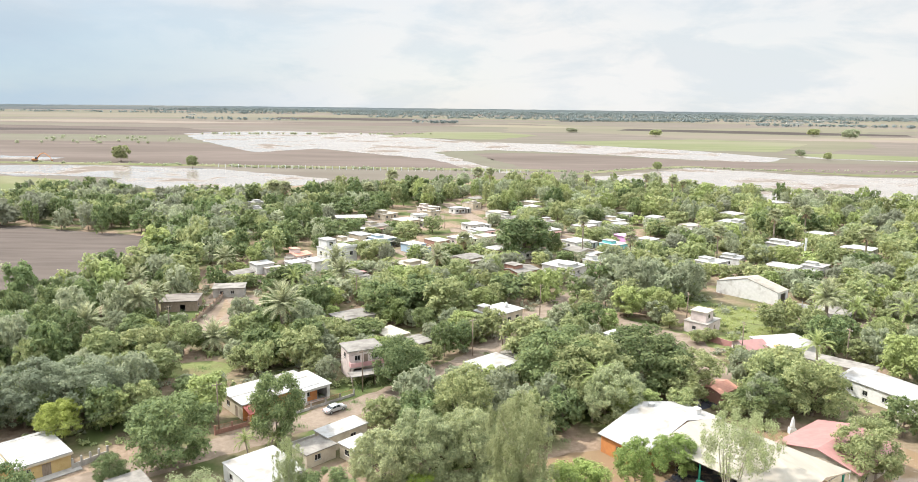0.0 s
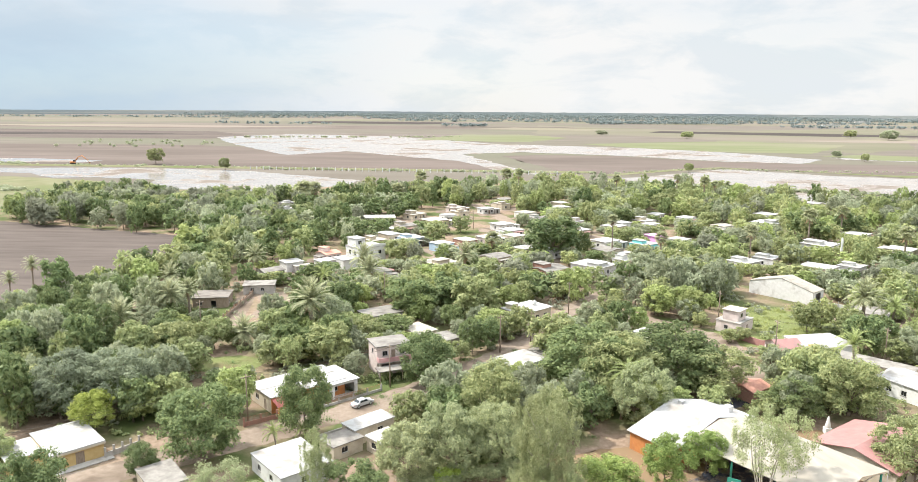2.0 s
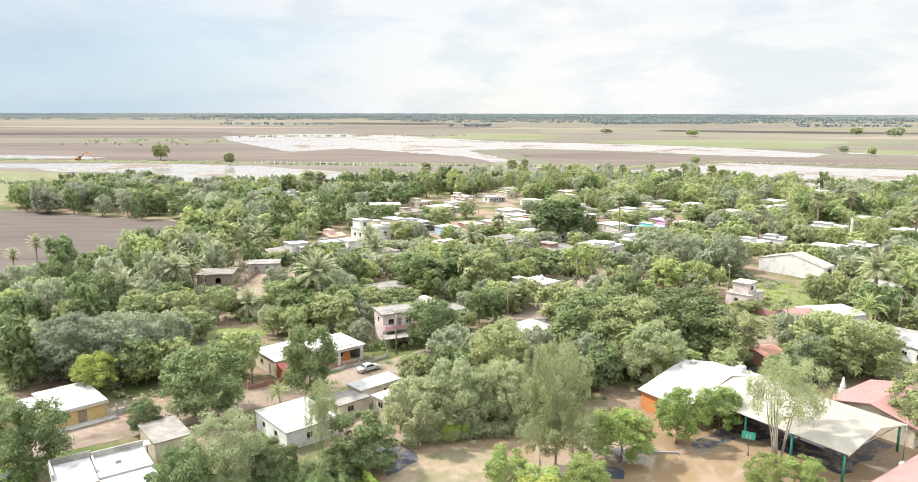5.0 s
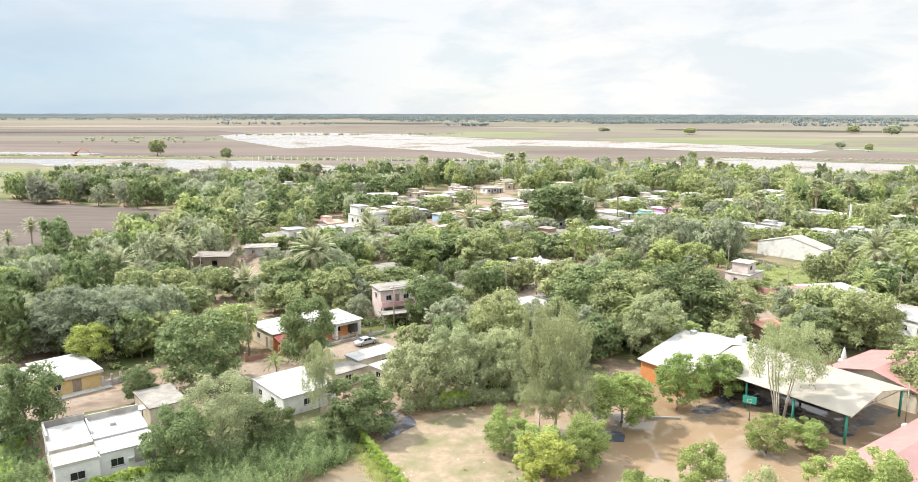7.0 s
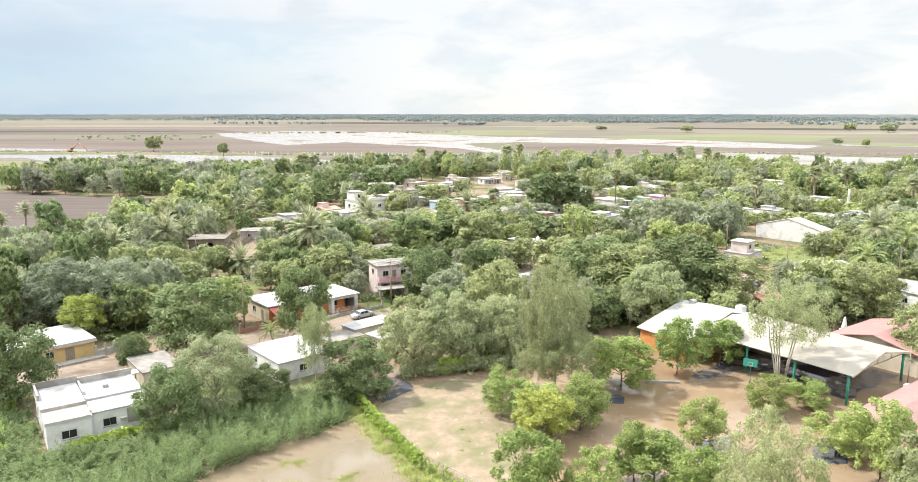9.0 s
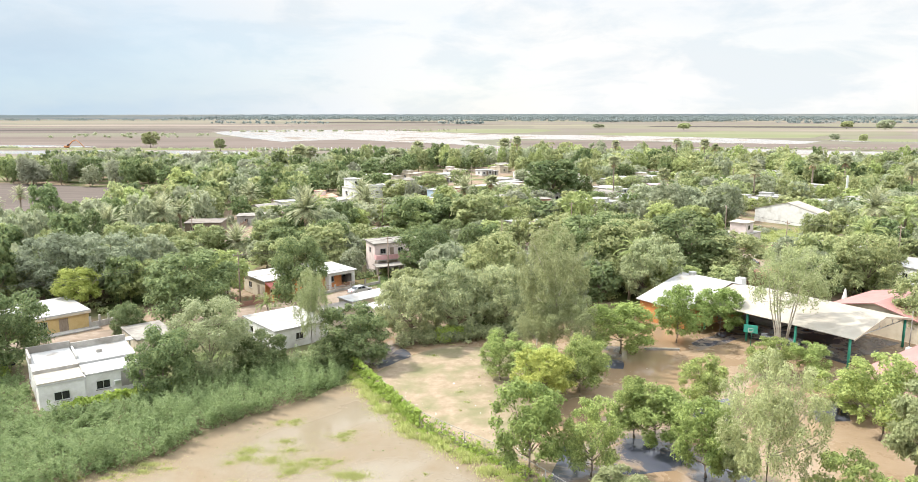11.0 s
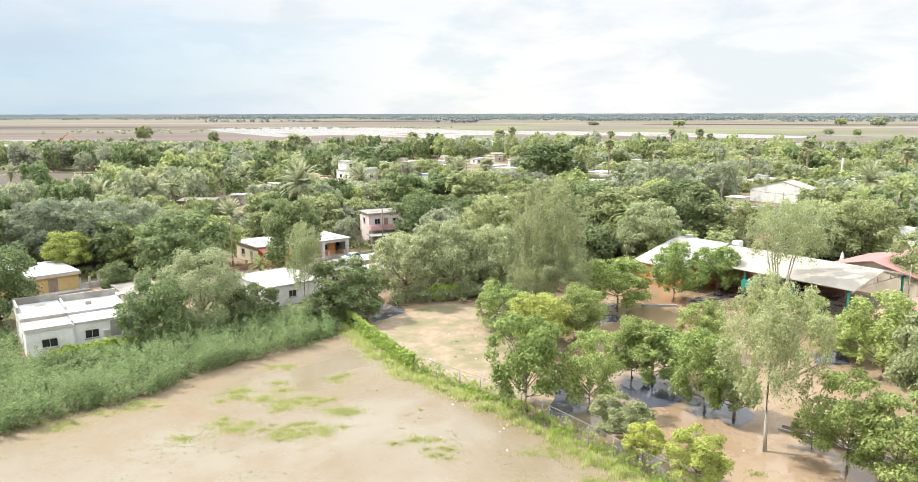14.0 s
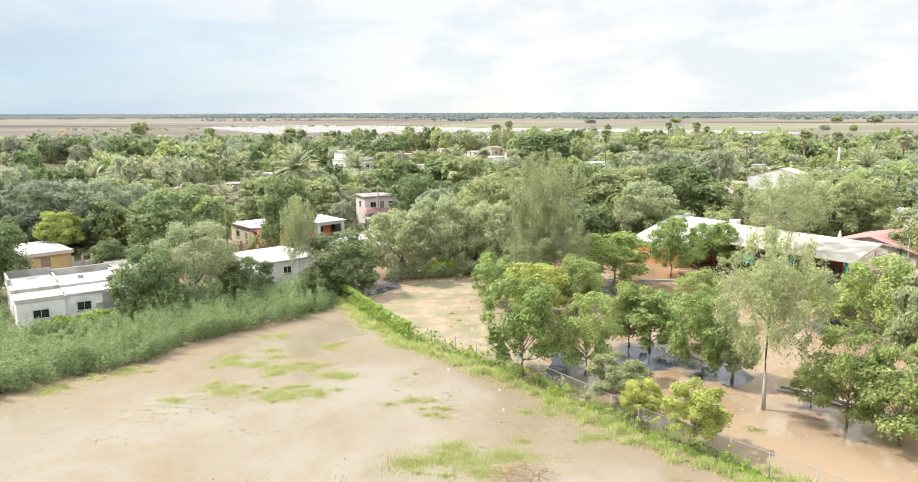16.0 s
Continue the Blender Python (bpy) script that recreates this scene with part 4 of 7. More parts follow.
for x in (0.05, 3.2):
    part("porch_post", one_box(x - 0.14, x + 0.14, -2.95, -2.67, 0.0, 2.28), M["orange"], oh)
part("roof_seam", one_box(-0.3, 15.8, 4.3, 4.5, 3.265, 3.33), M["concrete"], oh)
house("white_house", "white house with open porch and grey boundary fence", (-29.6, 129.4), 43, 5.6, 8.8, 3.0, M["white"], M["roof_white"],
      {"f": [(0.5, 4.4, 0.0, 2.5, "gap")], "r": [(3, 1.2, 1, 2, WIN)]}, over=0.35)
# two-storey pink house
ph = house("pink_house", "two-storey pale pink house with weathered flat roof", (-23.1, 142.6), 27, 7.4, 5.8, 6.2, M["palepink"], M["roof_grey"],
           {"f": [(1.2, 1.2, 4.1, 5.2, WIN), (3.2, 0.9, 3.25, 5.3, DOOR), (5.0, 1.2, 4.1, 5.2, WIN), (1.0, 2.2, 0.02, 2.3, "gap")], "l": [(2.0, 1.1, 4.1, 5.2, WIN)]}, over=0.35, slab=0.18)
part("balcony", one_box(-0.1, 7.3, -1.4, -0.02, 3.0, 3.16), M["concrete"], ph)
part("balcony_wall", one_box(-0.1, 7.3, -1.4, -1.25, 3.163, 4.1), M["pink"], ph, "rose pink balcony wall")
part("balcony_wall", one_box(-0.1, 0.05, -1.24, -0.02, 3.163, 4.1), M["pink"], ph, "rose pink balcony wall")
part("balcony_wall", one_box(7.15, 7.3, -1.24, -0.02, 3.163, 4.1), M["pink"], ph, "rose pink balcony wall")
for x in (0.0, 7.0):
    part("column", one_box(x, x + 0.22, -1.35, -1.13, 0.0, 2.99), M["palepink"], ph)
part("lean_to_roof", one_box(-1.0, 9.5, -4.6, -1.5, 2.35, 2.47), M["roof_grey"], ph)
for x in (-0.8, 4.0, 9.2):
    part("lean_to_post", one_box(x, x + 0.15, -4.4, -4.25, 0.0, 2.34), M["wood"], ph)
# beige house, two levels
bh = house("beige_house", "beige house with white flat roof and upper room", (8.9, 178.2), 45, 11.0, 7.5, 3.6, M["cream"], M["roof_white"],
           {"f": [(1.5, 1.3, 1.2, 2.4, WIN), (5.0, 1.3, 1.2, 2.4, WIN), (8.2, 1.3, 1.2, 2.4, WIN)]}, over=0.4)
part("upper_room", one_box(0.6, 3.0, 4.5, 6.8, 3.77, 5.0), M["cream"], bh)
part("upper_roof", one_box(0.3, 3.3, 4.2, 7.1, 5.003, 5.13), M["roof_white"], bh)
house("grey_house", "low grey house with weathered roof", (-30.0, 175.5), 38, 9.5, 7.0, 2.8, M["concrete"], M["roof_grey"], {"f": [(2, 1.1, 1, 2, WIN), (5, 1, 0.02, 2, DOOR)]})
house("cream_house", "low cream house with pale roof", (-16.5, 162.5), 42, 5.5, 7.5, 2.8, M["cream"], M["roof_cream"], {"f": [(2, 1.1, 1, 2, WIN)]})
house("grey_house", "small grey block house with dark doorway", (-10.0, 158.0), 42, 5.0, 5.5, 2.7, M["concrete"], M["roof_grey"], {"f": [(2, 1.0, 0.0, 2.0, "gap")]})
house("white_house", "white house with irregular white roof planes", (6.0, 141.0), 42, 9.0, 7.0, 3.0, M["white"], M["roof_white"], {"f": [(2, 1.1, 1, 2, WIN), (6, 1, 0.02, 2, DOOR)]})
house("white_annex", "small white annex with grey roof", (12.5, 148.0), 42, 6.0, 5.0, 3.3, M["white"], M["roof_grey"], {"f": [(2, 1.1, 1, 2, WIN)]})
house("grey_house", "dark weathered hut with a stained brown roof", (-82.5, 190.0), 10, 9.5, 8.0, 2.9, M["wood"], M["roof_dark"], {"f": [(1.5, 1.0, 0.9, 1.9, WIN), (5, 1.4, 0.0, 2.0, "gap")], "r": [(2, 1, 0.9, 1.9, WIN)]})
house("grey_house", "low grey house with weathered roof", (-73.5, 205.5), 12, 9.0, 6.0, 2.7, M["concrete"], M["roof_grey"], {"f": [(2, 1.1, 1, 2, WIN), (5, 1.1, 1, 2, WIN)]})
# the small cement house with an upper room, and the porch house beside it
cb = house("cement_house", "bare cement block house with upper room", (62.8, 175.5), 48, 8.0, 6.2, 2.9, M["palepink"], M["concrete"], {"f": [(1, 1.0, 1, 2, WIN), (4, 1, 0.02, 2, DOOR)], "l": [(2, 1, 1, 2, WIN)]}, over=0.15)
part("upper_room", one_box(1.2, 5.6, 1.0, 5.0, 3.063, 5.6), M["palepink"], cb)
part("upper_roof", one_box(0.9, 5.9, 0.7, 5.3, 5.603, 5.75), M["roof_cream"], cb)
part("upper_window", one_box(2.6, 3.6, 0.96, 1.05, 3.9, 4.9), M["glass"], cb)
po = house("porch_house", "white-roofed house with rose tiled porch", (72.2, 157.3), 14, 12.0, 9.0, 3.0, M["white"], M["roof_white"], {"f": [(4, 1.2, 1, 2, WIN), (8, 1, 0.02, 2.1, DOOR)]}, over=0.3)
pr = house("tiled_porch", "open porch with rose hipped roof", (66.2, 158.0), 14, 5.6, 6.0, 2.6, M["palepink"], M["rose"],
           {"f": [(0.4, 2.4, 0.0, 2.2, "gap"), (3.2, 2.4, 0.0, 2.2, "gap")], "l": [(0.4, 4.6, 0.0, 2.2, "gap")], "r": [(0.6, 4, 0, 2.2, "gap")]}, over=0.5, gable=("x", 1.2))
part("yellow_tank", one_box(6.4, 7.6, -1.6, -0.6, 2.0, 3.6), M["yellow"], pr, "yellow box on the porch edge")
house("long_house", "long low cream house with weathered grey roof", (76.0, 153.2), -42, 14.5, 5.0, 2.7, M["cream"], M["roof_grey"], {"f": [(2, 1.1, 1, 2, WIN), (6, 1.0, 0.02, 2, DOOR), (10, 1.1, 1, 2, WIN)]})
house("white_house", "white gabled building with small windows", (78.5, 140.7), -61, 16.0, 9.0, 3.2, M["white"], M["roof_white"],
      {"f": [(2, 1.1, 1, 2, WIN), (5, 1.1, 1, 2, WIN), (9, 1.1, 1, 2, WIN)], "l": [(2, 1, 1, 2, WIN), (5, 1, 1, 2, WIN)]}, gable=("x", 0.9))
FOOTPRINTS += [(-66.0, 178.0, 5.0, 0.8), (-71.0, 200.0, 4.0, 0.8), (-56.0, 147.0, 5.0, 0.6), (57.0, 160.0, 4.0, 0.8), (46.0, 182.0, 4.0, 0.8), (50.0, 143.0, 4.0, 0.8), (-20.0, 146.0, 5.0, 2.2), (-41.0, 250.0, 6.5, 2.8), (64.0, 179.0, 5.0, 1.6), (-33.0, 129.0, 8.0, 2.0)]   # lower trees before the taller houses
house("brick_hut", "small brick hut with a clay red roof behind the hall", (51.1, 132.4), 38, 5.5, 4.5, 2.4, M["brick"], M["tile"], {"f": [(2, 1.0, 0.02, 2, DOOR)]}, over=0.4, gable=("x", 0.7))
# barn
ba = house("barn", "large whitewashed block barn with low cream roof", (80.5, 220.0), -48.7, 19.6, 6.5, 3.8, M["white"], M["roof_cream"], {"r": [(1.5, 3.2, 0.0, 3.2, "gap")]}, over=0.12, gable=("y", 2.6))
house("low_building", "low cream shed with weathered grey flat roof", (-46.5, 90.2), 42, 5.0, 7.6, 2.6, M["cream"], M["roof_grey"], {"f": [(1.5, 1.0, 0.02, 2, DOOR)]}, over=0.15)
# white two-storey building in the village middle
w2 = house("white_building", "two-storey white house with stepped roof and tower room", (-45.6, 244.0), 42, 11.0, 9.0, 6.8, M["white"], M["roof_white"],
           {"f": [(1, 1.3, 4.2, 5.6, WIN), (4.6, 1.3, 4.2, 5.6, WIN), (8, 1.3, 4.2, 5.6, WIN), (1, 1.2, 1, 2.2, WIN), (5, 1.0, 0.02, 2.1, DOOR)], "l": [(2, 1.3, 4.2, 5.6, WIN), (5.5, 1.3, 4.2, 5.6, WIN)]}, over=0.2)
part("upper_room", one_box(0.5, 4.4, 3.0, 8.5, 6.97, 9.8), M["white"], w2)
part("upper_roof", one_box(0.2, 4.7, 2.7, 8.8, 9.803, 9.95), M["roof_white"], w2)
part("upper_window", one_box(1.6, 2.9, 2.94, 2.99, 7.9, 9.1), M["glass"], w2)
part("terrace_wall", one_box(4.8, 11.1, -0.1, 0.05, 6.97, 7.8), M["white"], w2)
part("side_block", one_box(-6.0, -0.2, 0.5, 8.0, 0.0, 3.4), M["white"], w2)
part("side_roof", one_box(-6.2, -0.2, 0.2, 8.2, 3.403, 3.55), M["roof_white"], w2)
rl = house("open_hall", "long white roofed hall with open columns", (-60.5, 336.0), 12, 15.0, 9.0, 3.4, M["white"], M["roof_white"],
           {"f": [(0.5 + 2.9 * k, 2.4, 0.0, 2.7, "gap") for k in range(5)]}, over=0.5)

HOUSES_A = [(-19.1, 278.3, 7.5, "blue", "roof_white"), (-9.9, 287.2, 8, "brick", "roof_cream"), (-42.5, 297.9, 8, "cream", "roof_white"), (-17.2, 243.3, 9, "cream", "roof_cream"),
            (14.0, 273.1, 9, "cream", "roof_white"), (19.7, 236.2, 10, "brick", "roof_grey"), (35.8, 243.3, 12, "white", "roof_white"), (48.5, 254.7, 7, "white", "roof_white"),
            (69.9, 303.9, 7, "violet", "violet"), (61.3, 284.7, 8, "turquoise", "roof_white"), (46.8, 289.0, 9, "white", "roof_white"), (39.2, 315.7, 8, "cream", "roof_white"),
            (17.9, 368.2, 8, "white", "roof_cream"), (5.6, 399.0, 8, "cream", "roof_cream"), (38.0, 391.5, 8, "white", "roof_white"), (9.3, 314.9, 8, "palepink", "roof_white")]
HOUSES_B = [(90.2, 253.6, 9, "white", "roof_white"), (100.6, 260.5, 8, "white", "roof_white"), (132.5, 290.3, 11, "white", "roof_white"), (113.5, 247.4, 10, "cream", "roof_white"),
            (125.0, 247.9, 7, "white", "roof_white"), (159.9, 282.1, 9, "white", "roof_white"), (108.1, 335.4, 9, "white", "roof_cream"), (140.9, 371.6, 9, "white", "roof_white"),
            (132.0, 345.0, 11, "white", "roof_white"), (84.7, 369.5, 7, "white", "roof_white"), (74.3, 347.7, 8, "cream", "roof_white"), (159.0, 314.3, 8, "white", "roof_white")]
HOUSES_C = [(-59.6, 257.4, 6.5, "palepink", "tile"), (-57.7, 244.4, 6, "white", "roof_white"), (-68.4, 239.6, 6, "white", "roof_white"), (-106.8, 368.8, 6, "white", "roof_white"),
            (-38.6, 358.8, 9, "cream", "roof_cream"), (-19.1, 383.9, 8, "palepink", "roof_cream"), (-26.9, 338.9, 10, "cream", "roof_cream"), (-39.1, 319.5, 9, "cream", "roof_grey"),
            (-0.7, 293.8, 8, "palepink", "roof_white"), (102.4, 190.9, 8, "white", "roof_grey"), (38.4, 167.5, 5, "white", "roof_white"), (1.6, 255.5, 9, "cream", "roof_grey"),
            (-36.2, 229.9, 6, "white", "roof_cream"), (96.4, 356.0, 8, "white", "roof_white"), (56.4, 327.4, 9, "cream", "roof_white")]
HOUSES_D = [(74.6, 335.0, 7, "white", "roof_white"), (39.1, 406.5, 8, "cream", "roof_cream"), (6.3, 419.2, 8, "cream", "roof_grey"), (5.2, 329.1, 8, "white", "roof_white"), (10.2, 297.4, 7, "cream", "roof_cream"),
            (61.9, 339.1, 7, "white", "roof_white"), (184.7, 419.7, 9, "cream", "roof_white"), (22.7, 346.6, 8, "white", "roof_grey"), (-2.8, 381.2, 7, "white", "roof_white"), (-16.1, 367.0, 7, "cream", "roof_cream"),
            (22.8, 268.4, 7, "white", "roof_white"), (77.8, 294.8, 7, "white", "roof_white"), (44.9, 270.2, 8, "cream", "roof_grey"), (40.2, 342.6, 7, "palepink", "roof_white"), (-47.6, 261.6, 6, "white", "roof_cream"),
            (-32.8, 289.8, 8, "blue", "roof_white"), (-71.5, 225.9, 7, "concrete", "roof_grey"), (-21.4, 354.3, 7, "white", "roof_white"), (-46.8, 284.8, 7, "cream", "roof_cream"), (-113.6, 392.6, 7, "white", "roof_white")]
WORDS = {"concrete": "bare cement", "blue": "pale blue", "brick": "red brick", "cream": "cream", "white": "white", "violet": "violet", "turquoise": "turquoise", "yellow": "yellow", "palepink": "pale pink"}
ROOFS = {"roof_white": "white", "roof_cream": "cream", "roof_grey": "weathered grey", "violet": "violet", "tile": "clay red"}
rng = random.Random(11)
more = random.Random(77)
for n, (x, y, w, wm, rm) in enumerate(HOUSES_A + HOUSES_B + HOUSES_C + HOUSES_D):
    r = w * 1.25
    flat("dirt_yard", [(x + r * more.uniform(0.6, 1.25) * math.cos(k * 0.9), y - 1 + r * more.uniform(0.6, 1.25) * math.sin(k * 0.9)) for k in range(7)], 0.02 + 0.0012 * n, M["road"], "pale trodden dirt yard round a house", "yard", rough_edge=1.0, seed=200 + n)
    d = w * rng.uniform(0.75, 1.05)
    turn = 42 + rng.choice((0, 0, 90)) + rng.uniform(-6, 6)
    t = radians(turn)
    ox = x - (w / 2 * math.cos(t) - d / 2 * math.sin(t))
    oy = y - (w / 2 * math.sin(t) + d / 2 * math.cos(t))
    hs = {"f": [(w * 0.15, 1.2, 0.95, 2.05, WIN), (w * 0.5, 0.95, 0.02, 2.1, DOOR), (w * 0.72, 1.2, 0.95, 2.05, WIN)] if w > 6 else [(w * 0.3, 1.0, 0.02, 2.1, DOOR)],
          "l": [(d * 0.4, 1.2, 0.95, 2.05, WIN)]}
    e = house("house", f"{WORDS[wm]} village house with {ROOFS[rm]} flat roof", (ox, oy), turn, w, d, rng.uniform(2.7, 3.2), M[wm], M[rm], hs, over=rng.uniform(0.15, 0.45),
              parapet=0.0, gable=("x", 0.7) if rm in ("tile", "roof_grey") and rng.random() < 0.7 else None)
    if rng.random() < 0.4:
        part("porch_roof", one_box(w * 0.2, w * 0.8, -2.2, -0.5, 2.3, 2.4), M["roof_grey" if rng.random() < 0.5 else "rose"], e)
        for px in (w * 0.22, w * 0.76):
            part("porch_post", one_box(px, px + 0.14, -2.1, -1.96, 0, 2.29), M["wood"], e)
    if more.random() < 0.65:                      # a lower room built on at the side
        ax0, ax1 = (w + 0.22, w + more.uniform(2.5, 4.2)) if more.random() < 0.6 else (-more.uniform(2.5, 4.2), -0.22)
        ay0, ay1, ah = more.uniform(-1.5, 0.8), d * more.uniform(0.55, 0.9), more.uniform(2.1, 2.6)
        part("annex_wall", one_box(ax0, ax1, ay0, ay1, 0, ah), M[more.choice((wm, "cream", "white", "concrete"))], e)
        part("annex_roof", one_box(ax0 - 0.15, ax1 + 0.15, ay0 - 0.25, ay1 + 0.15, ah + 0.003, ah + 0.12), M[more.choice((rm, "roof_cream", "roof_grey", "roof_white"))], e)
        part("annex_door", one_box(ax0 + 0.8, ax0 + 1.65, ay0 - 0.03, ay0 + 0.02, 0.02, 1.95), M["dark"], e)
    if more.random() < 0.4:                       # a stepped upper roof
        z0 = 3.35 if rm not in ("tile", "roof_grey") else 3.9
        part("upper_room", one_box(w * 0.12, w * 0.5, d * 0.35, d * 0.9, 2.9, z0 + 0.9), M[wm], e)
        part("upper_roof", one_box(w * 0.09, w * 0.53, d * 0.32, d * 0.93, z0 + 0.903, z0 + 1.0), M[rm], e)

# ---------------------------------------------------------------- trees
PROTO = {}


def protos(key, leaf, bark, height, width, low, clumps, lump, count, size, kinds=3, **k):
    PROTO[key] = [(*tree_meshes(key, 100 * i + len(key), leaf, bark, height, width, low, clumps, lump, count, size, **k), height, width) for i in range(kinds)]


protos("broad", L["broad"], M["bark"], 10, 10, 0.9, 60, 1.05, 13500, 0.215, ruffle=0.5)
protos("bright", L["young"], M["bark"], 8, 6.5, 0.7, 40, 0.70, 11000, 0.143, girth=0.62, ruffle=0.5)
protos("shade", L["dark"], M["bark"], 10, 10, 0.8, 54, 1.05, 13500, 0.22, ruffle=0.5)
protos("moringa", L["mesquite"], M["bark"], 10, 9.8, 0.1, 100, 0.80, 21000, 0.135, 1, ruffle=0.5)
protos("dense", L["lush"], M["bark"], 8, 7, 0.8, 40, 0.78, 11000, 0.16, 2, girth=0.62, ruffle=0.5)
protos("lime", L["lime"], M["bark"], 6, 5.5, 1.4, 50, 0.5, 11000, 0.125, 2)
protos("mesquite", L["mesquite"], M["bark"], 10, 11, 0.5, 110, 0.8, 15500, 0.176, long=2.4)
protos("greytree", L["grey"], M["bark"], 10, 11, 0.5, 100, 0.8, 15000, 0.176, 2, long=2.4, ruffle=0.5)
protos("eucalyptus", L["euc"], M["palebark"], 15, 9, 4.8, 84, 0.44, 19000, 0.088, droop=1.7, stems=1, long=2.8, point=-0.7, girth=0.4)
protos("stemmy", L["euc"], M["palebark"], 15, 10, 7.0, 90, 0.5, 15000, 0.09, 1, droop=1.4, stems=6, long=2.6, girth=0.26)
protos("pale", L["euc"], M["bark"], 5, 4.5, 1.0, 40, 0.45, 9000, 0.115, 2, long=2.2)
protos("mid_broad", L["broad"], M["bark"], 9, 9, 1.6, 46, 0.95, 2800, 0.415, ruffle=0.55)
protos("mid_bright", L["bright"], M["bark"], 9, 8, 1.6, 44, 0.92, 3000, 0.395, 2, ruffle=0.55)
protos("mid_olive", L["olive"], M["bark"], 9, 10, 1.0, 60, 0.85, 2800, 0.37, 2, long=2.2, ruffle=0.7)
protos("far_broad", L["broad"], M["bark"], 9, 9, 1.0, 30, 1.15, 720, 0.68, ruffle=0.5)
protos("far_bright", L["bright"], M["bark"], 9, 9, 1.0, 30, 1.15, 720, 0.68, 2, ruffle=0.5)
protos("far_olive", L["olive"], M["bark"], 9, 10, 0.8, 36, 1.1, 720, 0.64, 2, long=2.0, ruffle=0.6)
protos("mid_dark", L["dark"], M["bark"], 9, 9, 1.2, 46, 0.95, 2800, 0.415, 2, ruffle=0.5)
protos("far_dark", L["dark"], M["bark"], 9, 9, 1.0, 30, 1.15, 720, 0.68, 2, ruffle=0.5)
protos("far_dry", L["dry"], M["bark"], 8, 8, 0.8, 34, 1.0, 720, 0.62, 2, long=2.0, ruffle=0.6)

TREE_LABEL = {
    "broad": "broad dark green shade tree with dense crown", "bright": "young bright green tree standing in the wet yard", "lime": "small yellow-green tree with open crown",
    "dense": "full green tree standing in the flooded yard", "shade": "dense dark green shade tree with glossy leaves", "moringa": "round pale olive tree with fine drooping leaves",
    "greytree": "wide grey-green tree with a soft rounded crown", "mesquite": "spreading olive-green mesquite with feathery crown", "eucalyptus": "tall eucalyptus with drooping grey-green foliage and pale stems",
    "stemmy": "many-stemmed eucalyptus with white trunks and airy crown", "pale": "small dusty grey-green tree", "mid_broad": "dark green village tree among the houses", "mid_bright": "bright green village tree among the houses",
    "mid_olive": "olive-green mesquite among the houses", "far_broad": "dark green tree in the village canopy", "far_bright": "bright green tree in the village canopy",
    "mid_dark": "dark dense tree among the houses", "far_dark": "dark dense tree in the village canopy", "far_olive": "olive-green tree in the village canopy", "far_dry": "dusty brown-green tree in the wood"}
TREES = []
trng = random.Random(5)


JOINED = {}


def tree(key, x, y, h, w, z=0.0, canopy=False):
    tr, cr, ph_, pw = PROTO[key][trng.randrange(len(PROTO[key]))]
    if canopy:
        a, s, r = trng.uniform(0, 6.28), w / pw, np.random.default_rng(len(TREES)).random()
        TREES.append((x, y, w / 2))
        JOINED.setdefault(key, []).append((cr, x, y, a, s, h / ph_, r))
        return
    plant(tr, cr, {"mesquite": "mesquite_tree", "eucalyptus": "eucalyptus_tree", "stemmy": "eucalyptus_tree"}.get(key, "tree"), TREE_LABEL[key], (x, y, z), w / pw, h / ph_, trng.uniform(0, 6.28),
          "trees of the village" if key[:3] in ("mid", "far") else "")
    TREES.append((x, y, w / 2))


YOUNG = [(9.3, 61.0, 7.4, 4.8), (25.9, 54.3, 3.4, 3.2), (26.8, 50.6, 7.8, 5.0), (29.1, 47.9, 7.2, 6.0), (1.6, 84.5, 6.1, 5.3),          (14.8, 69.2, 6.5, 4.6), (5.7, 79.5, 5.8, 6.0), (11.5, 83.3, 6.0, 4.9), (23.8, 76.2, 5.9, 5.4), (10.7, 80.9, 6.2, 5.1),          (34.8, 87.0, 5.0, 5.1), (40.3, 88.2, 3.9, 5.2), (39.1, 69.4, 8.9, 6.9), (38.1, 75.6, 4.5, 5.7)]
LIME = [(14.8, 47.4, 4.3, 4.3), (12.0, 51.3, 3.2, 3.0), (6.2, 76.1, 6.6, 7.0), (-67.3, 112.6, 7.2, 7.3)]
PALE = [(11.2, 54.6, 3.9, 4.5), (38.3, 61.6, 8.9, 5.6), (21.7, 59.9, 4.7, 4.0)]
EUCALYPTUS = [(22.0, 53.7, 14.2, 8.5), (8.6, 92.6, 18.5, 9.7), (10.6, 89.8, 10.0, 8.0), (6.4, 90.6, 8.5, 6.5), (-23.0, 89.6, 12.8, 4.6)]
MESQUITE = [(-11.2, 100.4, 9.2, 9.4), (-4.6, 103.2, 10.6, 9.8), (2.4, 105.6, 9.5, 8.8), (26.8, 123.5, 11.0, 10.5), (-68.2, 124.1, 11.5, 13.5), (-76.7, 118.3, 11.5, 12.9),
            (59.4, 209.7, 11.4, 22.9), (55.1, 228.5, 9.6, 19.2)]
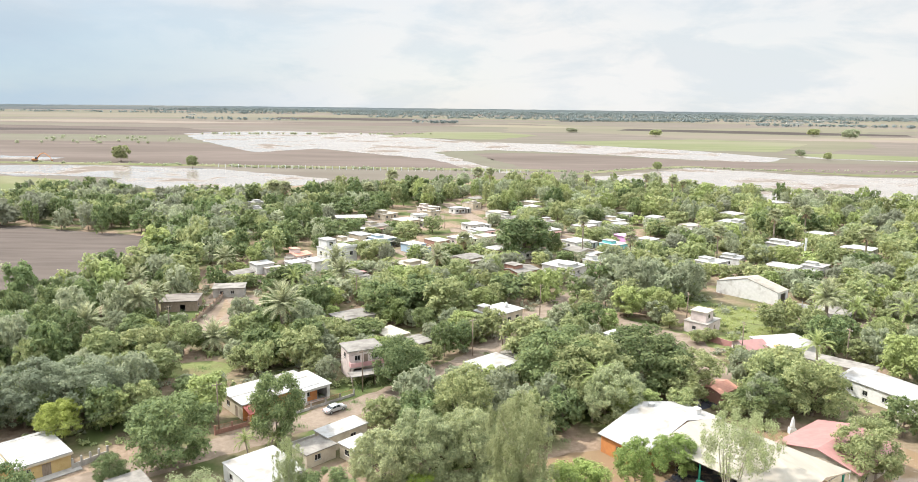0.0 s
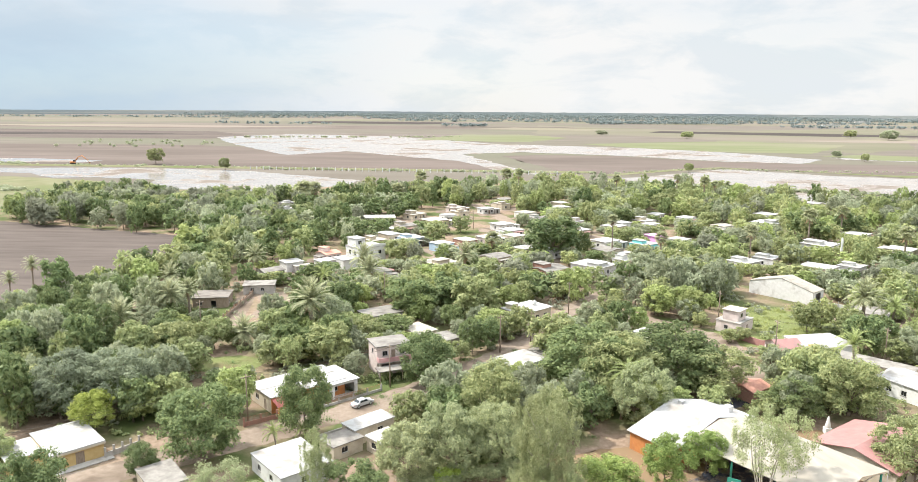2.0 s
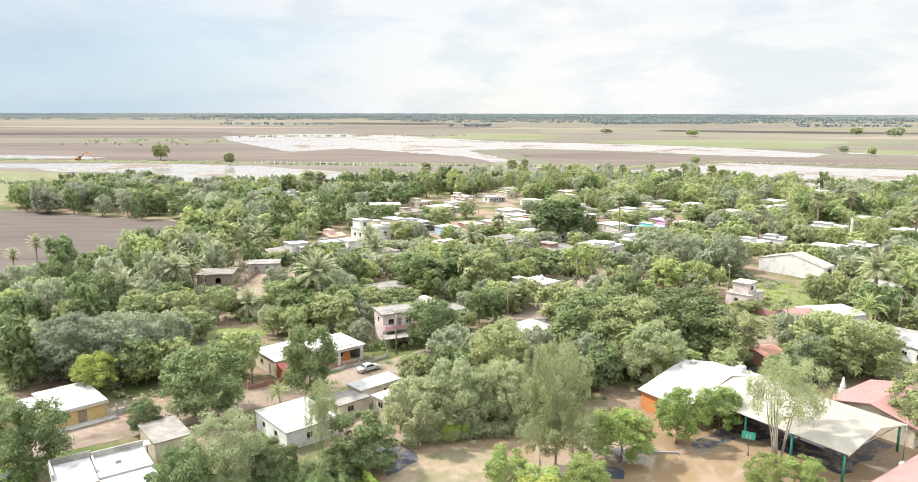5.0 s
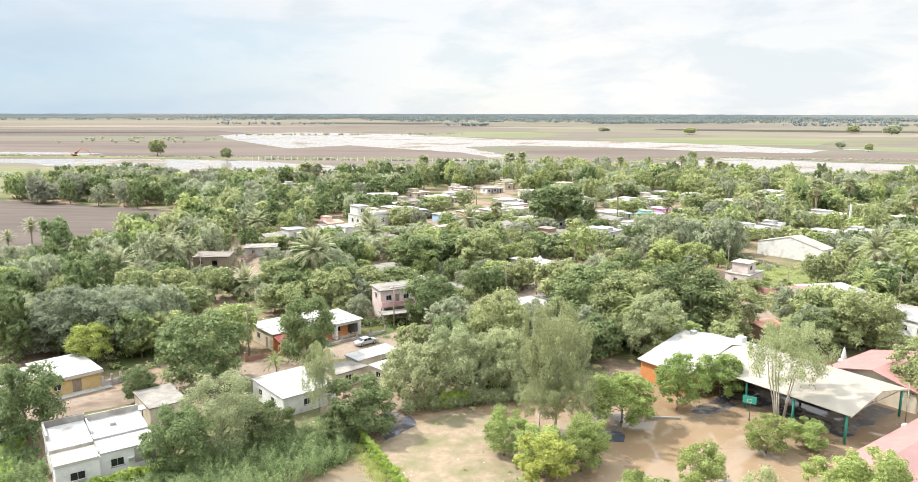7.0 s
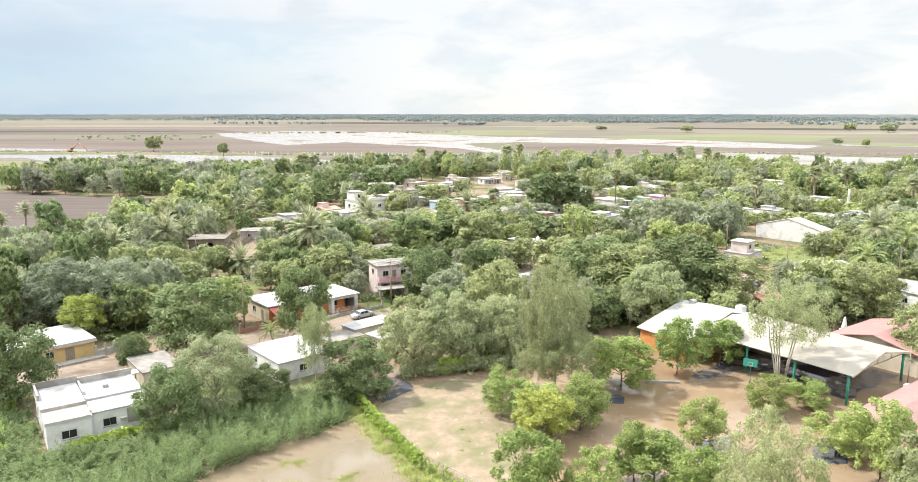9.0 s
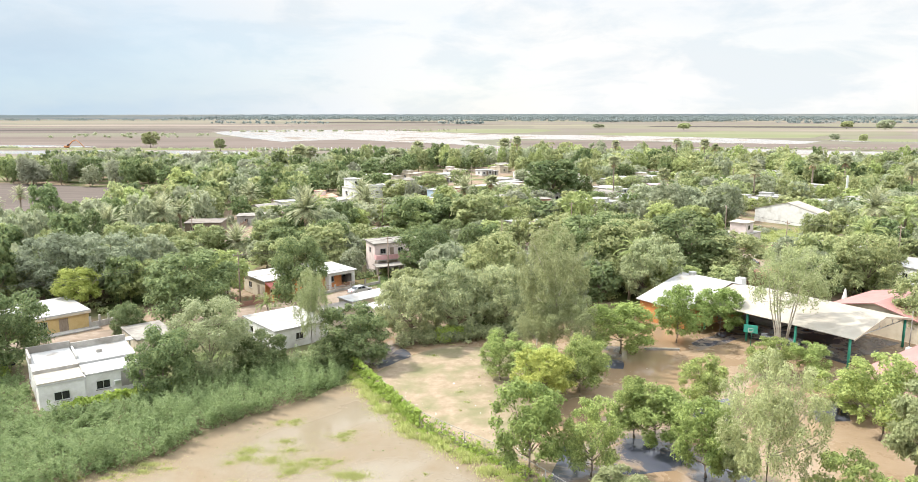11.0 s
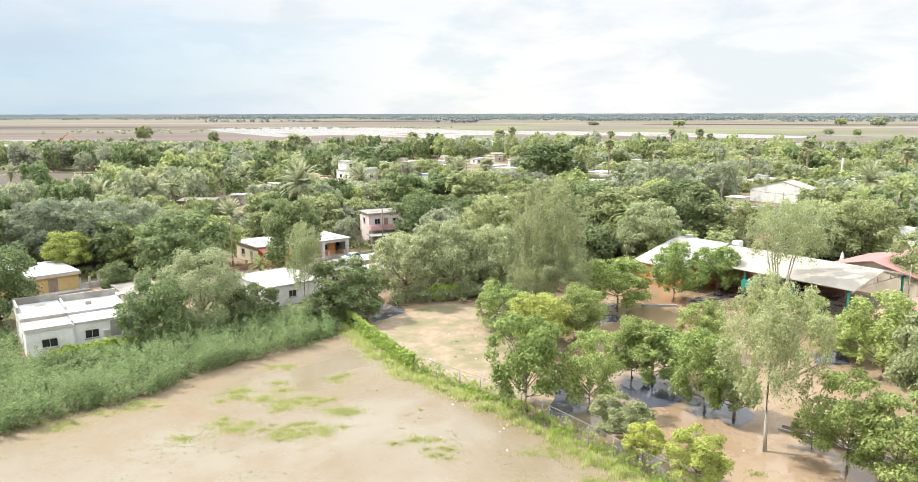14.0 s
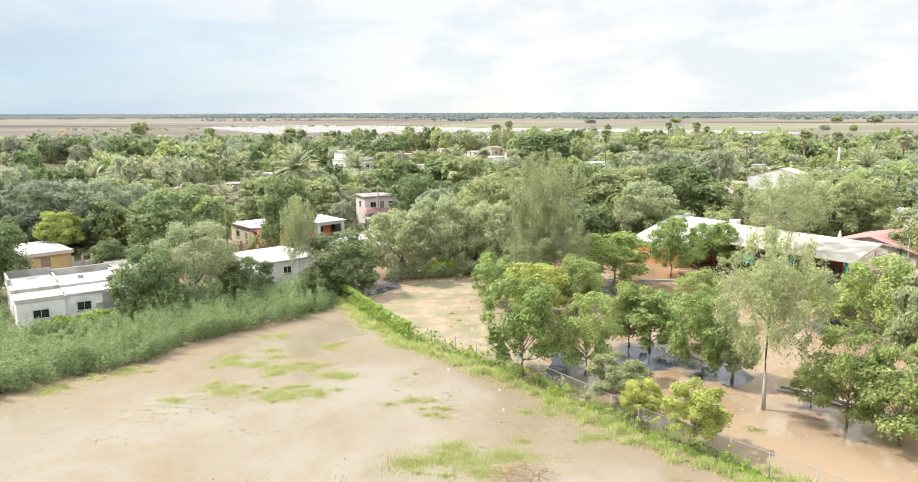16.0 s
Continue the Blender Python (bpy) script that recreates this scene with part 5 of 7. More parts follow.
BROAD = [(-11.8, 137.2, 10.4, 11.0), (0.3, 116.7, 12.6, 10.7),
         (18.7, 138.1, 13.0, 16.4), (24.8, 134.2, 12.5, 14.6), (39.3, 139.0, 13.0, 16.5), (43.8, 135.0, 10.2, 12.4), (15.4, 152.5, 10.5, 11.5), (67.0, 128.2, 11.2, 11.5), (56.8, 127.0, 8.0, 9.5), (68.8, 146.7, 5.4, 8.5), (-33.5, 148.4, 9.3, 9.4),
         (-50.0, 161.0, 8.3, 8.1)]
BROAD2 = [(63.8, 104.0, 9.5, 9.5), (-15.0, 185.0, 11.5, 18.4), (-30.7, 249.9, 9.3, 11.5), (23.1, 267.1, 15.2, 19.0), (-2.8, 183.5, 11.5, 12.3), (60.4, 170.0, 3.5, 6.4), (-66.6, 154.3, 7.3, 11.6), (-72.0, 143.5, 9.4, 13.2),
          (5.6, 168.9, 7.1, 10.3), (19.7, 167.2, 5.9, 7.1), (85.9, 178.8, 7.6, 15.0), (-44.1, 147.1, 6.5, 10.9), (-65.5, 136.4, 7.3, 13.5),
          (-83.5, 119.4, 8.9, 11.0), (-78.5, 97.4, 6.9, 9.4)]
for row in YOUNG:
    tree("bright", *row)
for row in [(3.9, 60.9, 8.6, 6.6), (18.0, 95.1, 7.1, 8.8), (26.8, 100.0, 8.3, 6.3), (34.3, 104.7, 7.0, 6.6), (16.5, 67.8, 6.0, 7.3), (19.6, 61.2, 7.4, 5.6)]:
    tree("dense", *row)
for row in LIME:
    tree("lime", *row)
for row in PALE:
    tree("pale", *row)
for row in [(-38.1, 79.2, 7.8, 7.2), (-61.1, 85.5, 10.2, 8.6), (-52.0, 98.4, 5.1, 4.9), (-45.8, 105.2, 11.2, 12.4), (-31.2, 113.9, 12.1, 8.6), (-29.1, 86.2, 5.0, 6.4), (-16.9, 90.0, 7.6, 8.6), (-20.5, 87.2, 3.6, 5.0)]:
    tree("shade", *row)
tree("moringa", -34.3, 84.0, 9.9, 9.5)
tree("stemmy", 39.1, 94.4, 15.3, 11.1)
for row in EUCALYPTUS:
    tree("eucalyptus", *row)
for row in MESQUITE[:-2]:
    tree("greytree" if row[0] < -60 else "mesquite", *row)
for row in BROAD:
    tree(trng.choice(("broad", "shade")) if row[1] < 145 else "mid_broad", *row)


def grove(key, x, y, h, w):
    """A wide low crown stands as two or three trees in a row."""
    n = 1 if w < 1.35 * h else 2 if w < 1.9 * h else 3
    for i in range(n):
        o = (i - (n - 1) / 2) * w / n
        tree(key, x + o, y + (0.25 * w if i % 2 else 0) * (n > 1), h * (1.0 if n == 1 else trng.uniform(0.85, 1.08)), w if n == 1 else w / n * 1.3)


for row in MESQUITE[-2:]:
    grove("mid_olive", *row)
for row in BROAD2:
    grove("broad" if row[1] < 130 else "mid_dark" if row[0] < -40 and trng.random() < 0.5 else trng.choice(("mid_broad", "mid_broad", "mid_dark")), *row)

# palms
DATE = [frond_mesh("date_frond", L["palm"], 3.6, 0.55, 19, 0.72), frond_mesh("coconut_frond", L["bright"], 3.6, 0.9, 13, 0.62, 3)]
DEAD = frond_mesh("dead_frond", M["straw"], 1.8, 0.3, 6, 0.3, 4)
FAN = fan_mesh("fan_leaf", L["palm"], 1.7)
date_palm = make_palm("date_palm", "date palm with arching grey-green fronds", 8.0, DATE[0], 52, 0.03, 0.28, 1, (80, -40), DEAD)
coco_palm = make_palm("coconut_palm", "slender coconut palm with drooping green fronds", 8.0, DATE[1], 20, 0.12, 0.17, 2, (70, -20))
fan_palm = make_palm("fan_palm", "tall fan palm with a round tuft on a bare trunk", 12.0, FAN, 26, 0.01, 0.17, 3, (85, -32), DEAD)
PALM = [(-42.6, 164.6, 13.4, 10.5), (-82.6, 176.3, 10.1, 8.1), (-85.1, 156.4, 10.4, 8.5), (-133.9, 199.1, 11.1, 5.3), (-131.8, 185.9, 9.9, 4.4), (95.2, 180.5, 12.1, 9.1), (-8.3, 231.3, 10.6, 8.7), (-41.7, 229.9, 9.7, 9.6),
        (-37.2, 213.7, 9.2, 9.0), (-79.3, 236.3, 8.1, 7.9), (-80.6, 183.7, 9.1, 6.2), (-57.0, 159.5, 5.7, 8.0), (-95, 205, 8, 7)]
COCO = [(102.5, 180.8, 9.4, 9.1), (24.6, 123.9, 10.6, 6.5), (74.0, 141.0, 11.5, 7.5), (112, 176, 10, 8), (-48, 118, 4.0, 4.5), (-34.5, 108.8, 3.2, 4.0), (-31.3, 110.5, 3.0, 3.6), (-50, 205, 9, 7)]
FANS = [(0.6, 268.6, 9.9, 5.6), (-102.4, 387.3, 16.1, 9.0), (-98, 395, 15, 8), (9.6, 480.3, 16.6, 8.6), (17.4, 454.5, 18.5, 6.1), (76.9, 444.4, 16.2, 5.2), (110.6, 432.7, 17.7, 5.1), (123.1, 420.1, 17.9, 5.9),
        (128.9, 420.6, 15.2, 4.2), (155.1, 321.1, 14.7, 5.9), (-54.6, 417.8, 12.3, 8.4), (-46.8, 473.3, 14.8, 8.8), (46, 268, 17.0, 4.5), (132, 300, 16, 6), (95, 262, 15, 5), (60, 250, 14, 5), (150, 262, 15, 6)]
for proto, rows, th in ((date_palm, PALM, 8.0), (coco_palm, COCO, 8.0), (fan_palm, FANS, 12.0)):
    copies = [proto] + [copy_thing(proto, pose(x, y, 0)) for x, y, h, w in rows[1:]]
    for i, (x, y, h, w) in enumerate(rows):
        s = w / 2 / (2.7 if th == 8.0 else 1.45)
        sz = max(0.35, (h - 1.6 * s) / th)
        m = pose(x, y, 0, 0, 0, trng.uniform(0, 360))
        e = copies[i]
        e.matrix_world = m @ Matrix.Diagonal((s, s, s, 1))
        for c in e.children:                      # the trunk alone is stretched
            if c.name.startswith("trunk"):
                c.scale = (1, 1, sz / s)
            elif sz / s != 1:
                c.location = Vector((c.location.x, c.location.y, c.location.z + th * (sz / s - 1)))
        TREES.append((x, y, 3.0))
        FOOTPRINTS.append((x, y, 2.2, h * 0.55))

# the rest of the canopy
def inside(x, y, poly):
    hit = False
    for (x0, y0), (x1, y1) in zip(poly, poly[1:] + poly[:1]):
        if (y0 > y) != (y1 > y) and x < (x1 - x0) * (y - y0) / (y1 - y0) + x0:
            hit = not hit
    return hit


VILLAGE = [(-150, 120), (-70, 112), (-45, 112), (-20, 108), (10, 112), (24, 122), (60, 118), (110, 115), (175, 180), (330, 400), (205, 420), (165, 470), (112, 492), (60, 500), (0, 505), (-60, 455), (-110, 415), (-128, 300), (-108, 238), (-124, 192)]
WOOD = [(-330, 342), (-235, 330), (-138, 300), (-100, 290), (-95, 425), (-128, 408), (-155, 406), (-180, 396), (-224, 432), (-254, 422), (-243, 378), (-262, 364), (-330, 354)]
CLEAR = [[(-70, 92), (-36, 121), (-8, 147), (6, 165), (18, 190), (32, 210), (38, 203), (22, 178), (10, 152), (-4, 134), (-30, 113), (-60, 88)],
         [(28, 208), (40, 196), (60, 176), (62, 150), (44, 128), (36, 124), (34, 130), (50, 150), (50, 168), (36, 184)],
         [(-78, 218), (-54, 205), (-54, 180), (-60, 165), (-72, 176)], [(-65, 141), (-48, 141), (-48, 152), (-63, 153)], [(54, 174), (66, 200), (78, 208), (96, 188), (82, 170), (60, 164)],
         [(22, 98), (70, 80), (80, 125), (50, 126), (36, 126), (22, 116)], [(-45, 240), (-20, 255), (6, 300), (16, 350), (-4, 420), (-16, 420), (4, 350), (-8, 305), (-30, 268)],
         [(-45, 330), (10, 330), (20, 400), (-35, 400)], [(64, 200), (80, 224), (98, 206), (94, 186), (80, 176)]]


def roomy(x, y, r, k=0.8):
    return all((x - a) ** 2 + (y - b) ** 2 > (r * k + c * k) ** 2 for a, b, c in TREES[-400:]) and all((x - a) ** 2 + (y - b) ** 2 > (c + r * 0.45) ** 2 for a, b, c, _ in FOOTPRINTS)


VIEWS = [(-19.5, 145.5, 5.0, 2.6), (-41.0, 249.0, 6.5, 4.0), (-78.0, 193.0, 5.0, 1.2), (-39.0, 124.0, 6.0, 0.6), (-27.0, 131.0, 5.0, 0.8), (88.0, 213.0, 8.0, 2.0)]   # seen low between the trees


def tallest(x, y, r):
    """Trees between the houses stay low in front of the roofs."""
    top = 99.0
    for a, b, c, h in FOOTPRINTS:
        dist = math.hypot(a, b)
        s = ((a - x) * a + (b - y) * b) / dist
        side = abs((a - x) * b - (b - y) * a) / dist
        if 0 < s < 60 and side < c * 0.8 + r * 0.8:
            top = min(top, h - 0.5 + 50 / dist * (s - c * 0.3))
    for a, b, c, h in VIEWS:
        dist = math.hypot(a, b)
        s = ((a - x) * a + (b - y) * b) / dist
        side = abs((a - x) * b - (b - y) * a) / dist
        if -2 < s < 70 and side < c * 0.7 + r * 0.7:
            top = min(top, h + (23 - h) / dist * max(s, 0))
    return top


tries = random.Random(21)
made = 0
for k in range(11000):
    y = tries.uniform(108, 515)
    x = tries.uniform(-1, 1) * (0.665 * y + 9)
    dense = inside(x, y, WOOD)
    if not (dense or inside(x, y, VILLAGE)) or any(inside(x, y, c) for c in CLEAR):
        continue
    w = tries.uniform(4.2, 9.5) if not dense else tries.uniform(6.5, 10)
    h = w * tries.uniform(0.82, 1.25) if not dense else tries.uniform(8.0, 12.5)
    if y > 225 and not dense:
        w = tries.uniform(5.0, 11.5)
        h = (tries.uniform(5.5, 8.5) + 2.5 * min(1, (y - 225) / 200)) * tries.choice((0.75, 0.9, 1.0, 1.1, 1.3))
    if x < -80 and not dense:
        h += 1.8
    if y < 200:
        w *= 0.9
    if not roomy(x, y, w / 2, 0.6 if dense else 0.8):
        continue
    top = tallest(x, y, w / 2)
    if h > top:
        if top < 1.9:
            continue
        h, w = top, min(w, top * 1.5)
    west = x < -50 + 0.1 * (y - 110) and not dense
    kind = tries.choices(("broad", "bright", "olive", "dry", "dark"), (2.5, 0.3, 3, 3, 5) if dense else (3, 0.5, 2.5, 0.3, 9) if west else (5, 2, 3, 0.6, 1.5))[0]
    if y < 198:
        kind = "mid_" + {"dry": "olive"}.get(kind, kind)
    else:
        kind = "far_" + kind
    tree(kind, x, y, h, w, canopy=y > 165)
    made += 1
    if made > 1500:
        break


def joined_trees():
    """The far canopy, one object: crowns and short stems, each tree with its own tint."""
    crowns, tints, slots, mats = [], [], [], []
    for n, (key, rows) in enumerate(sorted(JOINED.items())):
        kind = key[4:]
        a, b, t = LEAF[kind]
        mats.append(leaf_material(kind + "_leaves_far", a, b, t, 0.010, 0.18, joined=True))
        for cr, x, y, a, s, sz, r in rows:
            co_ = np.empty(len(cr.vertices) * 3, np.float32)
            cr.vertices.foreach_get("co", co_)
            q = co_.reshape(-1, 3, 3)
            c_, s_ = math.cos(a) * s, math.sin(a) * s
            q = np.stack([q[..., 0] * c_ - q[..., 1] * s_ + x, q[..., 0] * s_ + q[..., 1] * c_ + y, q[..., 2] * sz], -1)
            crowns.append(q)
            tints.append(np.full(len(q), r, np.float32))
            slots.append(np.full(len(q), n, np.int32))
            st = np.array([[(x - .25, y, 0), (x + .25, y, 0), (x, y, 5 * sz)], [(x, y - .25, 0), (x, y + .25, 0), (x, y, 5 * sz)]])
            crowns.append(st)
            tints.append(np.zeros(2, np.float32))
            slots.append(np.full(2, len(JOINED), np.int32))
    me = quads_mesh("village_canopy", np.concatenate(crowns), mats[0], 3)
    for m in mats[1:] + [M["bark"]]:
        me.materials.append(m)
    me.polygons.foreach_set("material_index", np.concatenate(slots))
    me.attributes.new("tint", "FLOAT", "FACE").data.foreach_set("value", np.concatenate(tints))
    return tagged(new("village_trees", me), "green and olive tree canopy between the far houses", "trees", "", "stuff")


joined_trees()


def undergrowth(name, label, count, x0, x1, y0, y1, leaf, size, seed):
    """Low bushes on the open ground between the houses, off the streets."""
    rg = np.random.default_rng(seed)
    spots = []
    while len(spots) < count:
        x, y = rg.uniform(x0, x1), rg.uniform(y0, y1)
        if abs(x) > 0.67 * y + 8 or not inside(x, y, VILLAGE) or any(inside(x, y, c) for c in CLEAR[:2]) or any((x - a) ** 2 + (y - b) ** 2 < (c * 0.95) ** 2 for a, b, c, _ in FOOTPRINTS):
            continue
        big = rg.uniform(0.5, 1.3)
        for k in range(4):
            spots.append((x + rg.normal() * big * 0.8, y + rg.normal() * big * 0.8, big * rg.uniform(0.2, 0.9), big * rg.uniform(0.4, 0.8)))
    sp = np.array(spots)
    me = quads_mesh(name, leaves(rg, sp[:, :3], sp[:, 3], 22 * len(sp), size, ruffle=0.6), L[leaf], 3)
    return tagged(new(name, me), label, "shrubs", "", "stuff")


undergrowth("undergrowth", "low green bushes between the village trees", 1500, -110, 110, 110, 205, "broad", 0.30, 61)
undergrowth("undergrowth", "dusty olive scrub between the village houses", 1100, -110, 130, 112, 215, "dry", 0.30, 62)

# ---------------------------------------------------------------- school: pavilion, hall and rose-roofed rooms
P0, PT = (45.9, 89.5), 38.0
pm = pose(P0[0], P0[1], 0, 0, 0, PT)


def local(u, v):
    p = pm @ Vector((u, v, 0))
    return p.x, p.y


def pitched(bm, x0, x1, y0, y1, eave, ridge_x, ridge, thick=0.07, ribs=0):
    """A roof skin pitched across x, with its ridge at ridge_x along y."""
    rows = [[bm.verts.new((x, y, z + dz)) for y in (y0, y1)] for dz in (thick, 0) for x, z in ((x0, eave), (ridge_x, ridge), (x1, eave))]
    for a, b in ((0, 1), (1, 2)):
        bm.faces.new((rows[a][0], rows[b][0], rows[b][1], rows[a][1]))
        bm.faces.new((rows[a + 3][0], rows[a + 3][1], rows[b + 3][1], rows[b + 3][0]))
        for k in (0, 1):
            bm.faces.new((rows[a][k], rows[a + 3][k], rows[b + 3][k], rows[b][k]))
    for a in (0, 2):
        bm.faces.new((rows[a][0], rows[a][1], rows[a + 3][1], rows[a + 3][0]))
    bmesh.ops.recalc_face_normals(bm, faces=bm.faces[:])


pav = thing("pavilion", "open-sided court pavilion with cream sheet roof on green posts", "pavilion", at=(*P0, 0), turn=PT)
bm = bmesh.new()
pitched(bm, -0.2, 16.0, -0.3, 22.5, 4.15, 7.9, 5.75)
part("roof", bm, M["roof_tan"], pav)
bm = bmesh.new()
pitched(bm, -0.24, 16.04, -0.36, -0.304, 4.0, 7.9, 5.6, 0.24)
part("fascia", bm, M["cream"], pav)
for y in (0.4, 7.6, 14.8, 21.8):
    for x in (0.3, 15.5):
        bm = bmesh.new()
        tube(bm, [(x, y, -0.05), (x, y, 4.1)], [0.17, 0.17], 10)
        part("post", bm, M["greenpaint"], pav)
    bm = bmesh.new()
    for a, b in (((0.3, 4.0), (7.9, 5.6)), ((15.5, 4.0), (7.9, 5.6)), ((0.3, 4.0), (15.5, 4.0)), ((4.1, 4.0), (4.1, 4.75)), ((11.7, 4.0), (11.7, 4.75)), ((7.9, 4.0), (7.9, 5.5))):
        tube(bm, [(a[0], y, a[1]), (b[0], y, b[1])], [0.06, 0.06], 5)
    tagged(part("truss", bm, M["metal"], pav), "", "")
for x, z in ((2.0, 4.52), (5.0, 5.12), (10.8, 5.12), (13.8, 4.52)):
    part("purlin", one_box(x - 0.05, x + 0.05, -0.2, 22.4, z - 0.12, z - 0.02), M["metal"], pav)
part("back_wall", one_box(15.6, 15.75, 8.0, 22.0, 0.0, 3.0), M["orange"], pav, "low orange wall panel")
part("stage", one_box(9.5, 15.2, 15.5, 22.0, 0.0, 0.5), M["concrete"], pav)

hall = house("school_hall", "orange school hall with wide white pitched roof", local(-3.0, 23.0), PT, 21.6, 8.6, 3.25, M["orange"], M["roof_white"],
             {"l": [(3.0, 1.4, 1.0, 2.2, WIN)], "f": [(0.7, 1.6, 1.0, 2.2, WIN)]}, over=0.45, gable=("y", 2.7), category="school", group="school buildings")
part("roof_box", one_box(17.2, 18.6, 2.0, 3.2, 3.9, 5.3), M["white"], hall, "white cooling box on the roof")
part("roof_vent", one_box(10.3, 11.3, 6.5, 7.3, 5.95, 6.5), M["metal"], hall)
house("school_room", "school room with rose sheet roof behind the pavilion", local(18.2, -0.6), PT, 13.5, 12.5, 3.3, M["cream"], M["rose"],
      {"f": [(2, 1.5, 1, 2.2, WIN), (6, 1.0, 0.02, 2.1, DOOR), (9, 1.5, 1, 2.2, WIN)], "l": [(3, 1.5, 1, 2.2, WIN)]}, over=0.6, gable=("x", 1.5), category="school", group="school buildings")
sr = house("school_room", "long school room with rose sheet roof beside the yard", local(-12.4, -12.6), PT, 30.0, 7.8, 3.0, M["cream"], M["rose"],
           {"b": [(2 + 4.5 * k, 1.6, 1, 2.2, WIN) for k in range(6)], "f": [(2 + 4.5 * k, 1.6, 1, 2.2, WIN) for k in range(6)]}, over=0.6, gable=("x", 1.4), category="school", group="school buildings")
acu = part("air_conditioner", one_box(18.0, 18.9, 8.3, 8.7, 2.4, 3.0), M["white"], sr, "white air conditioner box")
part("drain_pipe", one_box(0.2, 0.3, 7.83, 7.93, 0.0, 2.9), M["white"], sr)


def rod(name, pts, r, mat, label, category, sides=8, group=""):
    bm = bmesh.new()
    tube(bm, pts, r if isinstance(r, list) else [r] * len(pts), sides)
    return single(name, bm, M[mat], label, category, "", group)


mast = thing("flag_mast", "slim pale grey mast beside the pavilion", "mast", at=(56.6, 95.6, 0))
bm = bmesh.new()
tube(bm, [(0, 0, -0.05), (0, 0, 3), (0, 0, 6.3)], [0.07, 0.06, 0.04], 9)
part("mast_tube", bm, M["concrete"], mast)
part("foot", one_box(-0.35, 0.35, -0.35, 0.35, -0.02, 0.35), M["concrete"], mast)
mon = thing("monument", "small white pointed monument on a plinth", "monument", at=(59.8, 120.3, 0))
part("plinth", one_box(-0.55, 0.55, -0.55, 0.55, 0, 1.1), M["white"], mon)
bm = bmesh.new()
tube(bm, [(0, 0, 1.1), (0, 0, 1.5), (0, 0, 2.3), (0, 0, 2.9), (0, 0, 3.3)], [0.42, 0.46, 0.30, 0.2, 0.03], 10)
part("pillar", bm, M["white"], mon)

# basketball stand
hoop = thing("basketball_stand", "green basketball stand with turquoise board in the flooded court", "basketball hoop", at=(35.6, 96.0, 0), turn=-28)
bm = bmesh.new()
tube(bm, [(0, 0.9, -0.05), (0, 0.9, 3.3), (0, 0.2, 3.6)], [0.09, 0.08, 0.06], 8)
part("post", bm, M["greenpaint"], hoop)
bd = part("backboard", one_box(-0.9, 0.9, 0.0, 0.05, 2.85, 3.95), M["boardgreen"], hoop)
bm = bmesh.new()
for a in ((-0.32, -0.26, 3.0, 3.5), (0.26, 0.32, 3.0, 3.5), (-0.26, 0.26, 3.44, 3.5), (-0.26, 0.26, 3.0, 3.06)):
    box(bm, a[0], a[1], -0.012, -0.003, a[2], a[3])
part("target_square", bm, M["white"], bd, "white painted square")
bm = bmesh.new()
ring = [(0.23 * math.cos(a), -0.36 + 0.23 * math.sin(a), 3.05) for a in (i * math.tau / 16 for i in range(17))]
tube(bm, ring, [0.015] * 17, 5)
part("rim", bm, M["rust"], hoop, "orange steel rim")

# ---------------------------------------------------------------- fence, vines, weeds and grass
FENCE = [(-16.8, 86.9), (-12.0, 78.8), (-7.1, 70.7), (-2.2, 66.2), (1.7, 62.6), (5.1, 58.6), (8.4, 54.2), (11.5, 49.8), (14.4, 46.7), (18.2, 42.8), (24, 36.5)]
fence = thing("chain_link_fence", "sagging chain-link fence with steel posts, overgrown with vines", "fence")


def along(points, step):
    out = []
    for a, b in zip(points, points[1:]):
        a, b = Vector(a), Vector(b)
        n = max(1, round((b - a).length / step))
        out += [a.lerp(b, i / n) for i in range(n)]
    return out + [Vector(points[-1])]


posts = along(FENCE, 2.9)
frng = random.Random(8)
tops = []
for p in posts:
    lx, ly = frng.uniform(-0.08, 0.08), frng.uniform(-0.08, 0.08)
    bm = bmesh.new()
    tube(bm, [(p.x, p.y, -0.1), (p.x + lx, p.y + ly, 1.85)], [0.032, 0.03], 7)
    part("post", bm, M["fence_metal"], fence)
    tops.append(Vector((p.x + lx, p.y + ly, 1.8)))
for z in (1.8, 1.1, 0.15):
    bm = bmesh.new()
    tube(bm, [Vector((t.x, t.y, z)) for t in tops], [0.022 if z > 1.5 else 0.008] * len(tops), 5)
    part("rail" if z > 1.5 else "tension_wire", bm, M["fence_metal"], fence)
strip = []
